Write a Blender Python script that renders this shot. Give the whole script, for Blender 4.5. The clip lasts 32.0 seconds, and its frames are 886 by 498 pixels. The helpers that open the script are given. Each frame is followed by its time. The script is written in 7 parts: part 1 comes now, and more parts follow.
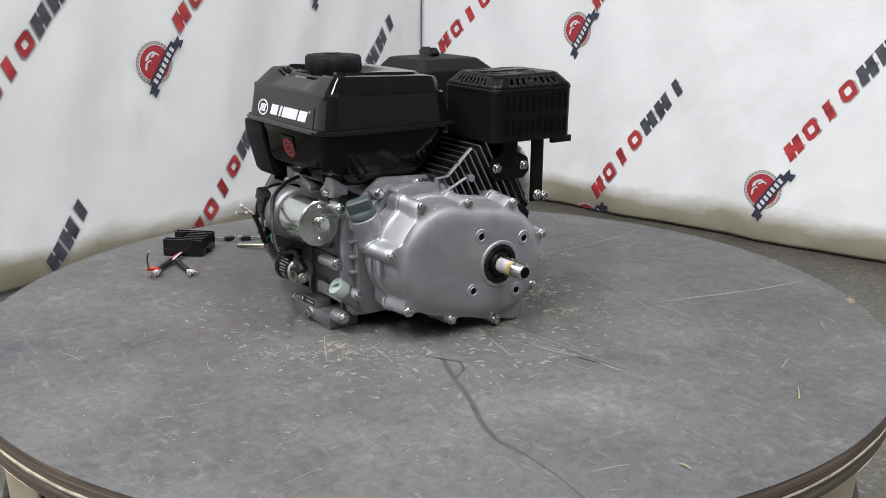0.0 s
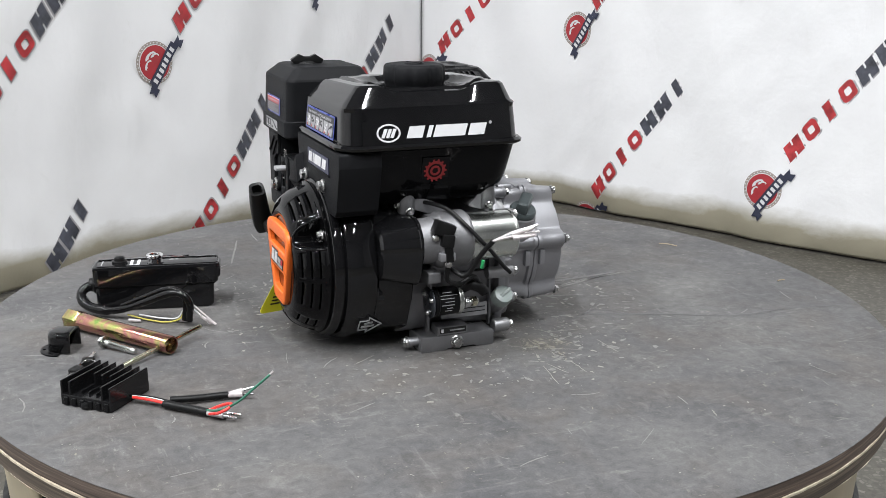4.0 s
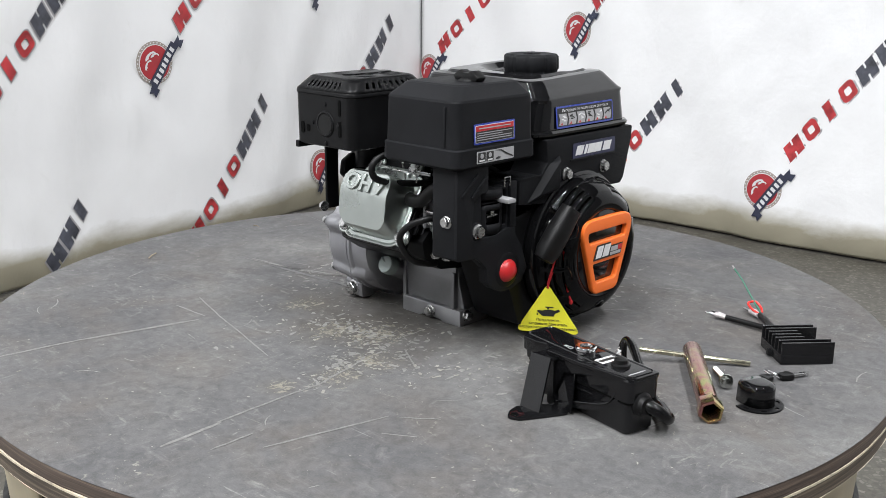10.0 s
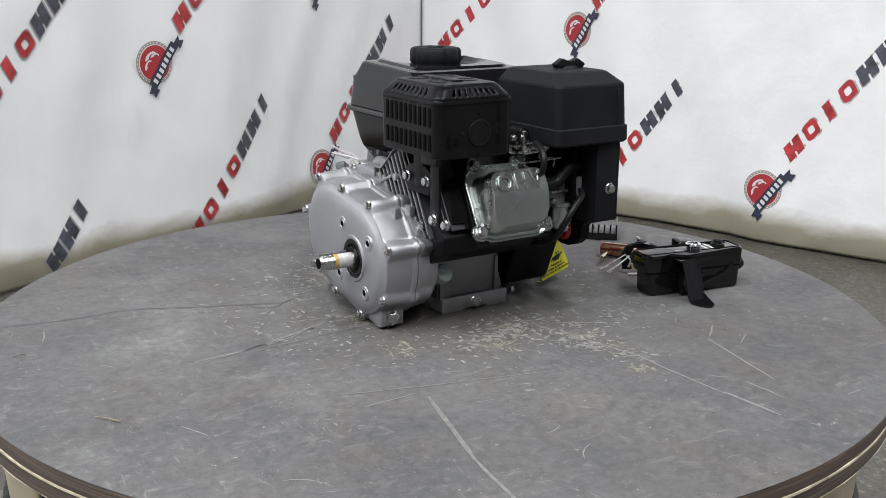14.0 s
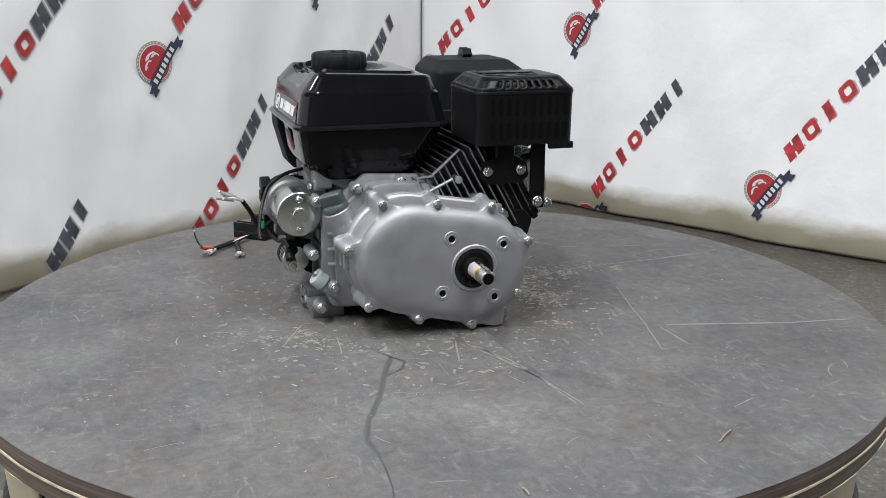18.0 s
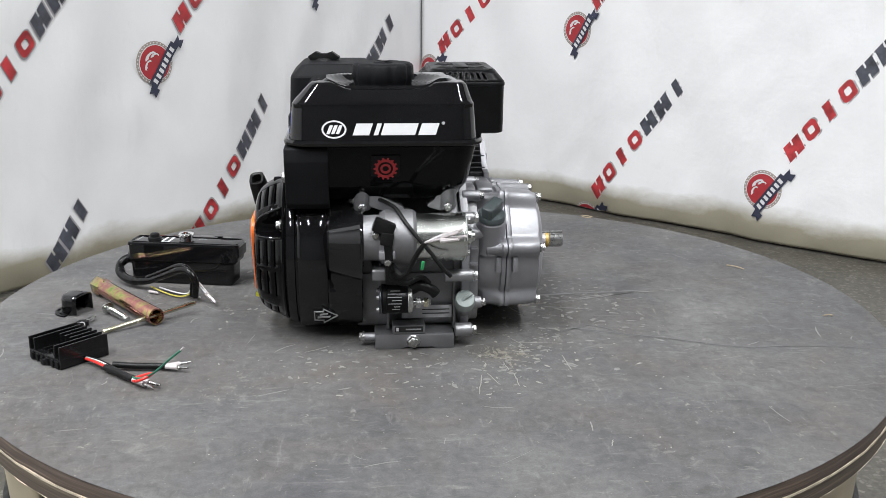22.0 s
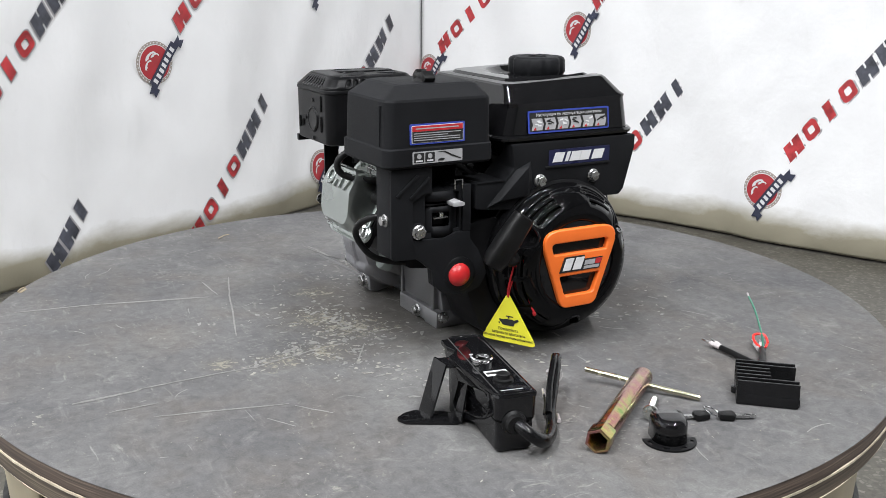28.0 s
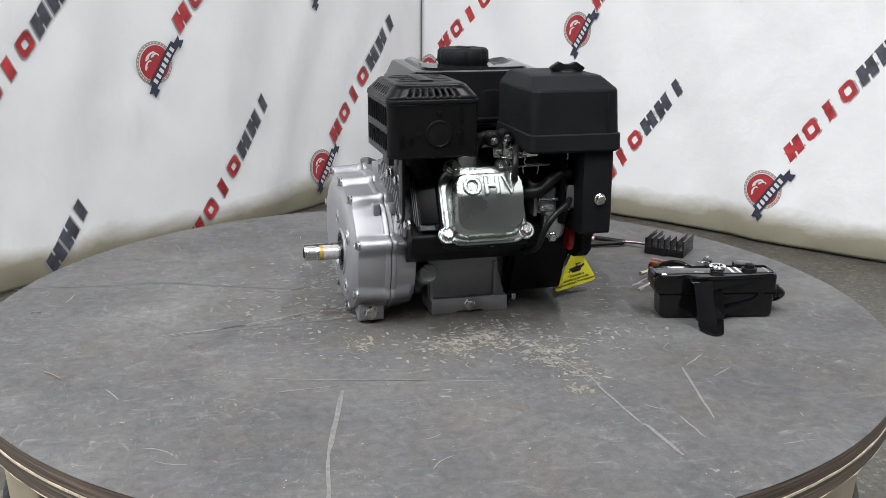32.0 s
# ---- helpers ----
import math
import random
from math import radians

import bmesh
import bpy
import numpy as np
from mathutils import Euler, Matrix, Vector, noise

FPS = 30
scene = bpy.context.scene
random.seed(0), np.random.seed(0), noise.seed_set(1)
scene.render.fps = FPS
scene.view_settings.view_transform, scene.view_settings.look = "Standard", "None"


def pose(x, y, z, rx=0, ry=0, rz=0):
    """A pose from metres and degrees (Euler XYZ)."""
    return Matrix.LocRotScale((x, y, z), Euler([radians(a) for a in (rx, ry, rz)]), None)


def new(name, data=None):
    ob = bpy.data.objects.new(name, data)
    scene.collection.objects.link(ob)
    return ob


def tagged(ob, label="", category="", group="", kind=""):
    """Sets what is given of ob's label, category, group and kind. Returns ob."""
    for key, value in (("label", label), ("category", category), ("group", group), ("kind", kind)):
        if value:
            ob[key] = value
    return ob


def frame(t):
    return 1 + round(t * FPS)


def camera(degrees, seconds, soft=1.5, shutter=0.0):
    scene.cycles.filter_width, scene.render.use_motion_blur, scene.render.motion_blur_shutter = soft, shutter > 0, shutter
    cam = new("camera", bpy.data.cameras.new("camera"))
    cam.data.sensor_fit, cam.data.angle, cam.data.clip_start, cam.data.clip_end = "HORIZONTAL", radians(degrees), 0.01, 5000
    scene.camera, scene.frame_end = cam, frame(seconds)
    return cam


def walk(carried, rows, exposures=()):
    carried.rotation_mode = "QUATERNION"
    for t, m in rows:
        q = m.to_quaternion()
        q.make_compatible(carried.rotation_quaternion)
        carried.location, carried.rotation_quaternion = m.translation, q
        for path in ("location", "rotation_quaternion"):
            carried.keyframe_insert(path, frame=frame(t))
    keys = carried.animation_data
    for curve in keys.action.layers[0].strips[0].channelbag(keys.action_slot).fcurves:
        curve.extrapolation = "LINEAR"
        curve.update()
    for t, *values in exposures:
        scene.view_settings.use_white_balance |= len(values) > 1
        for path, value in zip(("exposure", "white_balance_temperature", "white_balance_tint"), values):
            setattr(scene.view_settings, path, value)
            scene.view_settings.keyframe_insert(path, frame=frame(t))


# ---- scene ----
cam = camera(47.03, 32.0, soft=0.55)
EYE = pose(0.0, -1.35, 0.4517, 74.588, -0.446, -0.409)
walk(cam, [(0.0, EYE), (32.0, EYE)], [(0, -0.275), (3, -0.21), (4.5, -0.105), (6, -0.035), (9, -0.035), (11, -0.11), (12, -0.195), (13, -0.245), (15, -0.275), (17, -0.295), (19, -0.295), (22, -0.195), (23.5, -0.095), (25, -0.055), (28, -0.015), (30, -0.111), (32, -0.235)])

# the deck turns evenly about the z axis; all that stands on it is given in the deck's own frame
TURN, START = 19.039, -54.5
FLOOR = -0.60


def spin(t):
    return pose(0, 0, 0, 0, 0, START + TURN * t)


# ---- light ----
world = bpy.data.worlds.new("world")
scene.world = world
world.use_nodes = True
world.node_tree.nodes["Background"].inputs[0].default_value = (0.9, 0.95, 1.0, 1)
world.node_tree.nodes["Background"].inputs[1].default_value = 0.02
LAMPS = [(x, y) for y in (-4.4, -2.6, -0.9) for x in (-3.8, -1.3, 1.7)]
CEILING = FLOOR + 5.2
for lx, ly in LAMPS:
    lamp = bpy.data.lights.new("tube_light", "AREA")
    lamp.shape, lamp.size, lamp.size_y = "RECTANGLE", 0.9, 0.10
    lamp.energy, lamp.color = 124.0, (0.962, 0.98, 1.0)
    new("tube_light", lamp).matrix_world = pose(lx, ly, CEILING - 0.075, 0, 0, 90)


# ---- materials ----
def nodes_of(name):
    m = bpy.data.materials.new(name)
    m.use_nodes = True
    return m, m.node_tree, m.node_tree.nodes["Principled BSDF"]


def node(tree, kind, **values):
    n = tree.nodes.new(kind)
    for key, value in values.items():
        n.inputs[key.replace("_", " ")].default_value = value
    return n


def coords(tree):
    return tree.nodes.new("ShaderNodeTexCoord").outputs["Object"]


def ramp(tree, source, stops):
    r = tree.nodes.new("ShaderNodeValToRGB")
    e = r.color_ramp.elements
    while len(e) < len(stops):
        e.new(0.5)
    for el, (p, col) in zip(e, stops):
        el.position, el.color = p, (*col, 1) if len(col) == 3 else col
    tree.links.new(source, r.inputs[0])
    return r


def mat(name, col, rough=0.5, metal=0.0, var=0.2, scale=30.0, bump=0.05, fine=400.0, coat=0.0, rvar=0.1):
    """Colour varied at two scales, uneven gloss and fine relief."""
    m, tree, b = nodes_of(name)
    co = coords(tree)
    big = node(tree, "ShaderNodeTexNoise", Scale=scale, Detail=5.0, Roughness=0.6)
    small = node(tree, "ShaderNodeTexNoise", Scale=fine, Detail=3.0)
    for n in (big, small):
        tree.links.new(co, n.inputs["Vector"])
    lo = tuple(c * (1 - var) for c in col)
    hi = tuple(min(1, c * (1 + var)) for c in col)
    cr = ramp(tree, big.outputs[0], [(0.3, lo), (0.7, hi)])
    tree.links.new(cr.outputs[0], b.inputs["Base Color"])
    rr = node(tree, "ShaderNodeMapRange", To_Min=max(0.02, rough - rvar), To_Max=min(1, rough + rvar), From_Min=0.3, From_Max=0.7)
    tree.links.new(big.outputs[0], rr.inputs["Value"])
    tree.links.new(rr.outputs[0], b.inputs["Roughness"])
    bp = node(tree, "ShaderNodeBump", Strength=bump, Distance=0.001)
    tree.links.new(small.outputs[0], bp.inputs["Height"])
    tree.links.new(bp.outputs[0], b.inputs["Normal"])
    b.inputs["Metallic"].default_value = metal
    b.inputs["Coat Weight"].default_value = coat
    b.inputs["Coat Roughness"].default_value = 0.06
    return m


GLOSS = mat("black_gloss_paint", (0.0048, 0.0048, 0.0053), 0.05, 0, 0.2, 12, 0.010, 900, 0.0, 0.015)
GLOSS_SOFT = mat("black_soft_gloss_paint", (0.0028, 0.0028, 0.0031), 0.055, 0, 0.2, 12, 0.006, 900, 0.0, 0.015)
SATIN = mat("black_satin_paint", (0.0058, 0.0058, 0.0063), 0.34, 0, 0.25, 25, 0.05, 900, 0, 0.06)
FINBLACK = mat("black_anodised", (0.0065, 0.0065, 0.0070), 0.22, 0, 0.2, 40, 0.03, 900, 0, 0.05)
MATT = mat("black_matt_plastic", (0.0095, 0.0098, 0.0110), 0.55, 0, 0.2, 20, 0.25, 1500, 0, 0.06)
RUBBER = mat("black_rubber", (0.0052, 0.0052, 0.0054), 0.42, 0, 0.25, 60, 0.1, 700)
VINYL = mat("black_vinyl_sleeve", (0.0042, 0.0042, 0.0045), 0.2, 0, 0.25, 60, 0.35, 160)
# near-black that stands in for the shade inside holes, slots and gaps
HOLLOW_SHADE = mat("hollow_shade", (0.0035, 0.0035, 0.0035), 0.95, 0, 0.1, 50, 0.0)
ALU = mat("cast_aluminium", (0.355, 0.355, 0.372), 0.5, 0.85, 0.09, 22, 0.3, 1400, 0, 0.07)
# darker copy of ALU: dull castings, and shade put into shadowed ones
ALU_DULL_SHADE = mat("dull_shaded_aluminium", (0.225, 0.225, 0.233), 0.5, 0.8, 0.15, 30, 0.3, 900)
FIN = mat("dark_cast_fin", (0.055, 0.055, 0.058), 0.5, 0.5, 0.2, 40, 0.3, 900)
# middle copy of ALU, with part of the shade in its colour
ALU_MID = mat("mid_shade_aluminium", (0.31, 0.31, 0.318), 0.48, 0.82, 0.12, 26, 0.3, 1000)
# zinc plate whose blue-black reflection is put into the base colour
DARK_ZINC = mat("dark_reflection_zinc", (0.12, 0.13, 0.145), 0.3, 0.95, 0.15, 50, 0.05, 700)
ZINC = mat("zinc_plate", (0.58, 0.60, 0.57), 0.24, 1.0, 0.06, 25, 0.04, 500, 0, 0.05)
PRESSED = mat("pressed_zinc_sheet", (0.41, 0.44, 0.422), 0.29, 1.0, 0.07, 14, 0.04, 500, 0, 0.05)
STEEL = mat("bolt_steel", (0.47, 0.47, 0.465), 0.27, 1.0, 0.12, 90, 0.1, 900)
CHROME = mat("bright_chrome", (0.8, 0.8, 0.8), 0.08, 1.0, 0.05, 40, 0.0)
ORANGE = mat("orange_plastic", (0.80, 0.155, 0.022), 0.38, 0, 0.05, 15, 0.12, 1500)
RED = mat("red_plastic", (0.43, 0.015, 0.017), 0.35, 0, 0.12, 30, 0.1, 900)
REDROPE = mat("red_cord", (0.45, 0.012, 0.018), 0.7, 0, 0.3, 300, 0.3, 900)
GREYCAP = mat("grey_green_plastic", (0.30, 0.345, 0.33), 0.4, 0, 0.1, 30, 0.1, 900)
DARKCAP = mat("dark_slate_plastic", (0.052, 0.064, 0.066), 0.4, 0, 0.15, 30, 0.15, 900)
YELLOW = mat("yellow_card", (0.70, 0.66, 0.035), 0.35, 0, 0.04, 30, 0.02)
INK = mat("black_print", (0.012, 0.012, 0.012), 0.45, 0, 0.1, 50, 0.0)
WHITE = mat("white_print", (0.64, 0.64, 0.65), 0.35, 0, 0.04, 50, 0.0)
GREYPRINT = mat("grey_print", (0.33, 0.33, 0.34), 0.35, 0, 0.1, 60, 0.0)
REDPRINT = mat("red_print", (0.42, 0.02, 0.025), 0.4, 0, 0.15, 60, 0.0)
DIMRED = mat("dim_red_print", (0.22, 0.014, 0.016), 0.4, 0, 0.2, 90, 0.0)
BLUEPRINT = mat("blue_print", (0.035, 0.06, 0.33), 0.3, 0, 0.06, 50, 0.0)
NAVY = mat("navy_print", (0.012, 0.014, 0.05), 0.3, 0, 0.06, 50, 0.0)
GREEN = mat("green_wire", (0.02, 0.12, 0.075), 0.4, 0, 0.1, 50, 0.0)
WIRERED = mat("red_wire", (0.62, 0.03, 0.025), 0.35, 0, 0.08, 50, 0.0)
WIREWHITE = mat("white_wire", (0.65, 0.65, 0.66), 0.4, 0, 0.08, 50, 0.0)
WIREYELLOW = mat("yellow_wire", (0.46, 0.40, 0.07), 0.4, 0, 0.08, 50, 0.0)
CLEAR = mat("clear_sleeve", (0.60, 0.56, 0.56), 0.15, 0.4, 0.2, 200, 0.1, 500)
TAPE = mat("yellowed_tape", (0.42, 0.28, 0.07), 0.35, 0.2, 0.2, 100, 0.05)
BRASS = mat("brass_plate", (0.60, 0.57, 0.43), 0.24, 1.0, 0.15, 60, 0.06, 500)
SEAL = mat("oil_seal_rubber", (0.006, 0.006, 0.0065), 0.3, 0, 0.2, 90, 0.05)
for dark, level in ((GLOSS, 0.42), (GLOSS_SOFT, 0.16), (SATIN, 0.13), (MATT, 0.10), (RUBBER, 0.24), (VINYL, 0.26), (FINBLACK, 0.3), (HOLLOW_SHADE, 0.05), (SEAL, 0.25)):
    dark.node_tree.nodes["Principled BSDF"].inputs["Specular IOR Level"].default_value = level


def chromate():
    """Zinc with a yellow chromate that runs from gold to pink and green."""
    m, tree, b = nodes_of("yellow_chromate")
    co = coords(tree)
    n = node(tree, "ShaderNodeTexNoise", Scale=34.0, Detail=4.0, Distortion=0.9)
    tree.links.new(co, n.inputs["Vector"])
    cr = ramp(tree, n.outputs[0], [(0.30, (0.22, 0.36, 0.09)), (0.40, (0.44, 0.41, 0.15)), (0.48, (0.46, 0.26, 0.17)), (0.57, (0.42, 0.17, 0.17)), (0.65, (0.50, 0.38, 0.17)), (0.74, (0.22, 0.36, 0.12))])
    tree.links.new(cr.outputs[0], b.inputs["Base Color"])
    b.inputs["Metallic"].default_value, b.inputs["Roughness"].default_value = 0.97, 0.19
    return m


CHROMATE = chromate()


def blend(tree, fac, a, b, kind="MIX"):
    """Mixes colour a into b by a factor; sockets or plain values."""
    mx = tree.nodes.new("ShaderNodeMixRGB")
    mx.blend_type = kind
    for slot, v in zip(mx.inputs, (fac, a, b)):
        if isinstance(v, (int, float)):
            slot.default_value = v
        elif isinstance(v, tuple):
            slot.default_value = (*v, 1)
        else:
            tree.links.new(v, slot)
    return mx.outputs[0]


def cloud(tree, co, scale, detail=5.0, rough=0.6, warp=0.0, stretch=None, turn=0.0, move=0.0):
    """Noise, drawn out along one way where stretch is given."""
    if stretch or move:
        mp = tree.nodes.new("ShaderNodeMapping")
        mp.inputs["Rotation"].default_value = (0, 0, turn)
        mp.inputs["Location"].default_value = (move, move, move)
        mp.inputs["Scale"].default_value = stretch or (1, 1, 1)
        tree.links.new(co, mp.inputs[0])
        co = mp.outputs[0]
    n = node(tree, "ShaderNodeTexNoise", Scale=scale, Detail=detail, Roughness=rough, Distortion=warp)
    tree.links.new(co, n.inputs["Vector"])
    return n.outputs[0]


def steps(tree, source, *stops):
    return ramp(tree, source, [(p, (v, v, v)) for p, v in stops]).outputs[0]


def deck_paint():
    """Worn grey floor paint: clouds of warm and cool grey, pale rubbed patches, smudges and specks."""
    m, tree, b = nodes_of("worn_grey_paint")
    co = coords(tree)
    col = ramp(tree, cloud(tree, co, 4.0, 8.0, 0.62), [(0.28, (0.076, 0.076, 0.079)), (0.5, (0.108, 0.1065, 0.107)), (0.72, (0.150, 0.148, 0.144))]).outputs[0]
    # warm, oily tint in patches
    col = blend(tree, steps(tree, cloud(tree, co, 6.5, 6.0, 0.65, 0.5, None, 0, 4.0), (0.46, 0), (0.68, 0.6)), col, (0.112, 0.100, 0.090))
    # dark, damp-looking patches
    col = blend(tree, steps(tree, cloud(tree, co, 9.0, 7.0, 0.68, 0.8, None, 0, 9.0), (0.55, 0), (0.74, 0.5)), col, (0.062, 0.061, 0.062))
    # brown tone, broken by noise, strongest about the middle
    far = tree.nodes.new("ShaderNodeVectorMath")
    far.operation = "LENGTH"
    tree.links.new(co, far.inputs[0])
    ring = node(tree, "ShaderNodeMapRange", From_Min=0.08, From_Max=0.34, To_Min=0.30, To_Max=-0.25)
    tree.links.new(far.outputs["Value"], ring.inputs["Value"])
    mottle = node(tree, "ShaderNodeMath")
    tree.links.new(ring.outputs[0], mottle.inputs[0])
    tree.links.new(cloud(tree, co, 12.0, 7.0, 0.7, 0.7, None, 0, 12.0), mottle.inputs[1])
    col = blend(tree, steps(tree, mottle.outputs[0], (0.48, 0), (0.80, 0.6)), col, (0.070, 0.064, 0.055))
    # soft pale smudges and rubbed streaks
    col = blend(tree, steps(tree, cloud(tree, co, 22.0, 6.0, 0.7, 0.9), (0.58, 0), (0.80, 0.55)), col, (0.235, 0.23, 0.222))
    col = blend(tree, steps(tree, cloud(tree, co, 1.0, 5.0, 0.6, 0.6, (14, 60, 1), 0.5), (0.60, 0), (0.76, 0.5)), col, (0.205, 0.202, 0.196))
    col = blend(tree, steps(tree, cloud(tree, co, 1.0, 5.0, 0.6, 0.6, (70, 16, 1), -0.6, 2.0), (0.62, 0), (0.78, 0.5)), col, (0.205, 0.202, 0.198))
    # fine hairline scuffs, few
    col = blend(tree, steps(tree, cloud(tree, co, 1.0, 3.0, 0.55, 0.35, (10, 210, 1), 1.9), (0.705, 0), (0.76, 0.5)), col, (0.25, 0.245, 0.238))
    # chips in clusters
    for big, small, move, lo in ((6.0, 120.0, 1.0, 0.57), (11.0, 60.0, 3.0, 0.60)):
        where = steps(tree, cloud(tree, co, big, 4.0, 0.6, 0, None, 0, move), (lo, 0), (lo + 0.1, 1))
        what = steps(tree, cloud(tree, co, small, 4.0, 0.65, 0.8, None, 0, move), (0.60, 0), (0.66, 0.7))
        col = blend(tree, blend(tree, 1, where, what, "MULTIPLY"), col, (0.26, 0.25, 0.22))
    # paint broken off in a few worn places, with tan dirt about them
    near = None
    for cx, cy, reach in ((-0.036, 0.142, 0.075), (-0.096, 0.205, 0.055), (-0.104, 0.262, 0.050), (0.020, 0.168, 0.060), (0.128, 0.132, 0.050), (0.110, 0.010, 0.060), (0.070, -0.200, 0.055), (-0.080, 0.330, 0.035)):
        gap = tree.nodes.new("ShaderNodeVectorMath")
        gap.operation = "DISTANCE"
        gap.inputs[1].default_value = (cx, cy, 0)
        tree.links.new(co, gap.inputs[0])
        fall = node(tree, "ShaderNodeMapRange", From_Min=0.0, From_Max=reach, To_Min=0.20, To_Max=0.0)
        tree.links.new(gap.outputs["Value"], fall.inputs["Value"])
        if near is None:
            near = fall.outputs[0]
        else:
            most = tree.nodes.new("ShaderNodeMath")
            most.operation = "MAXIMUM"
            tree.links.new(near, most.inputs[0])
            tree.links.new(fall.outputs[0], most.inputs[1])
            near = most.outputs[0]
    col = blend(tree, steps(tree, near, (0.02, 0), (0.20, 0.35)), col, (0.098, 0.088, 0.068))
    for scale, way, cut in ((1.0, (120, 62, 1), 0.685), (1.0, (48, 95, 1), 0.70)):
        total = tree.nodes.new("ShaderNodeMath")
        tree.links.new(near, total.inputs[0])
        tree.links.new(cloud(tree, co, scale, 5.0, 0.62, 1.2, way, 0.5, cut * 10), total.inputs[1])
        col = blend(tree, steps(tree, total.outputs[0], (cut, 0), (cut + 0.045, 0.85)), col, (0.232, 0.216, 0.178))
    # soft smears rubbed in two ways, thickest in patches
    for way, turn, move in (((34, 120, 1), 0.9, 5.0), ((120, 40, 1), 0.2, 8.0)):
        where = steps(tree, cloud(tree, co, 5.0, 4.0, 0.6, 0, None, 0, move), (0.48, 0), (0.60, 1))
        what = steps(tree, cloud(tree, co, 1.0, 4.0, 0.6, 0.5, way, turn, move), (0.60, 0), (0.72, 0.7))
        col = blend(tree, blend(tree, 1, where, what, "MULTIPLY"), col, (0.215, 0.21, 0.198))
    # dust
    col = blend(tree, steps(tree, cloud(tree, co, 330.0, 2.0, 0.5), (0.71, 0), (0.75, 0.4)), col, (0.30, 0.295, 0.28))
    col = blend(tree, 0.5, col, blend(tree, 1, col, steps(tree, cloud(tree, co, 75.0, 6.0, 0.7, 0.6), (0.3, 0.6), (0.7, 1.4)), "MULTIPLY"))
    col = blend(tree, 1, col, (0.91, 0.906, 0.91), "MULTIPLY")
    grain = cloud(tree, co, 520.0, 3.0)
    col = blend(tree, 0.25, col, blend(tree, 1, col, steps(tree, grain, (0.25, 0.55), (0.75, 1.45)), "MULTIPLY"))
    tree.links.new(col, b.inputs["Base Color"])
    rr = node(tree, "ShaderNodeMapRange", To_Min=0.5, To_Max=0.78, From_Min=0.3, From_Max=0.7)
    tree.links.new(cloud(tree, co, 8.0, 6.0, 0.7, 0.6, None, 0, 6.0), rr.inputs["Value"])
    tree.links.new(rr.outputs[0], b.inputs["Roughness"])
    b.inputs["Specular IOR Level"].default_value = 0.08
    bp = node(tree, "ShaderNodeBump", Strength=0.16, Distance=0.001)
    tree.links.new(cloud(tree, co, 200.0, 4.0), bp.inputs["Height"])
    tree.links.new(bp.outputs[0], b.inputs["Normal"])
    return m


def banner_fabric():
    """White printed fabric: faint creases, a few grey smears and a yellow-brown band along the hem."""
    m, tree, b = nodes_of("white_banner_fabric")
    co = coords(tree)
    col = ramp(tree, cloud(tree, co, 2.2, 6.0, 0.6), [(0.3, (0.765, 0.765, 0.775)), (0.7, (0.815, 0.815, 0.822))]).outputs[0]
    col = blend(tree, steps(tree, cloud(tree, co, 7.0, 7.0, 0.7, 0.5, None, 0, 2.0), (0.62, 0), (0.82, 0.35)), col, (0.60, 0.59, 0.57))
    col = blend(tree, steps(tree, cloud(tree, co, 1.0, 5.0, 0.65, 0.8, (26, 26, 80), 0, 5.0), (0.72, 0), (0.80, 0.22)), col, (0.50, 0.50, 0.50))
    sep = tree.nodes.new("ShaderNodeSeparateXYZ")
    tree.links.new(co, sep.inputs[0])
    # yellow-brown tone, strongest at the bottom edge, broken by noise
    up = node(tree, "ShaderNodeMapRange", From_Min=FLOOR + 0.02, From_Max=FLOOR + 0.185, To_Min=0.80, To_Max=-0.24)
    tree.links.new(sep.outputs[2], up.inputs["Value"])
    hem_band = node(tree, "ShaderNodeMath")
    tree.links.new(up.outputs[0], hem_band.inputs[0])
    tree.links.new(cloud(tree, co, 1.0, 6.0, 0.6, 0.2, (2.2, 2.2, 4.5), 0, 7.0), hem_band.inputs[1])
    col = blend(tree, steps(tree, hem_band.outputs[0], (0.44, 0), (0.90, 0.92)), col, (0.285, 0.258, 0.178))
    tree.links.new(col, b.inputs["Base Color"])
    b.inputs["Roughness"].default_value = 0.55
    crease = blend(tree, 0.5, cloud(tree, co, 5.0, 4.0, 0.55, 0.2), cloud(tree, co, 1.0, 4.0, 0.5, 0.2, (9, 9, 3), 0.0, 1.0))
    bp = node(tree, "ShaderNodeBump", Strength=0.5, Distance=0.02)
    tree.links.new(crease, bp.inputs["Height"])
    bp2 = node(tree, "ShaderNodeBump", Strength=0.12, Distance=0.001)
    tree.links.new(cloud(tree, co, 900.0, 2.0), bp2.inputs["Height"])
    tree.links.new(bp.outputs[0], bp2.inputs["Normal"])
    tree.links.new(bp2.outputs[0], b.inputs["Normal"])
    return m


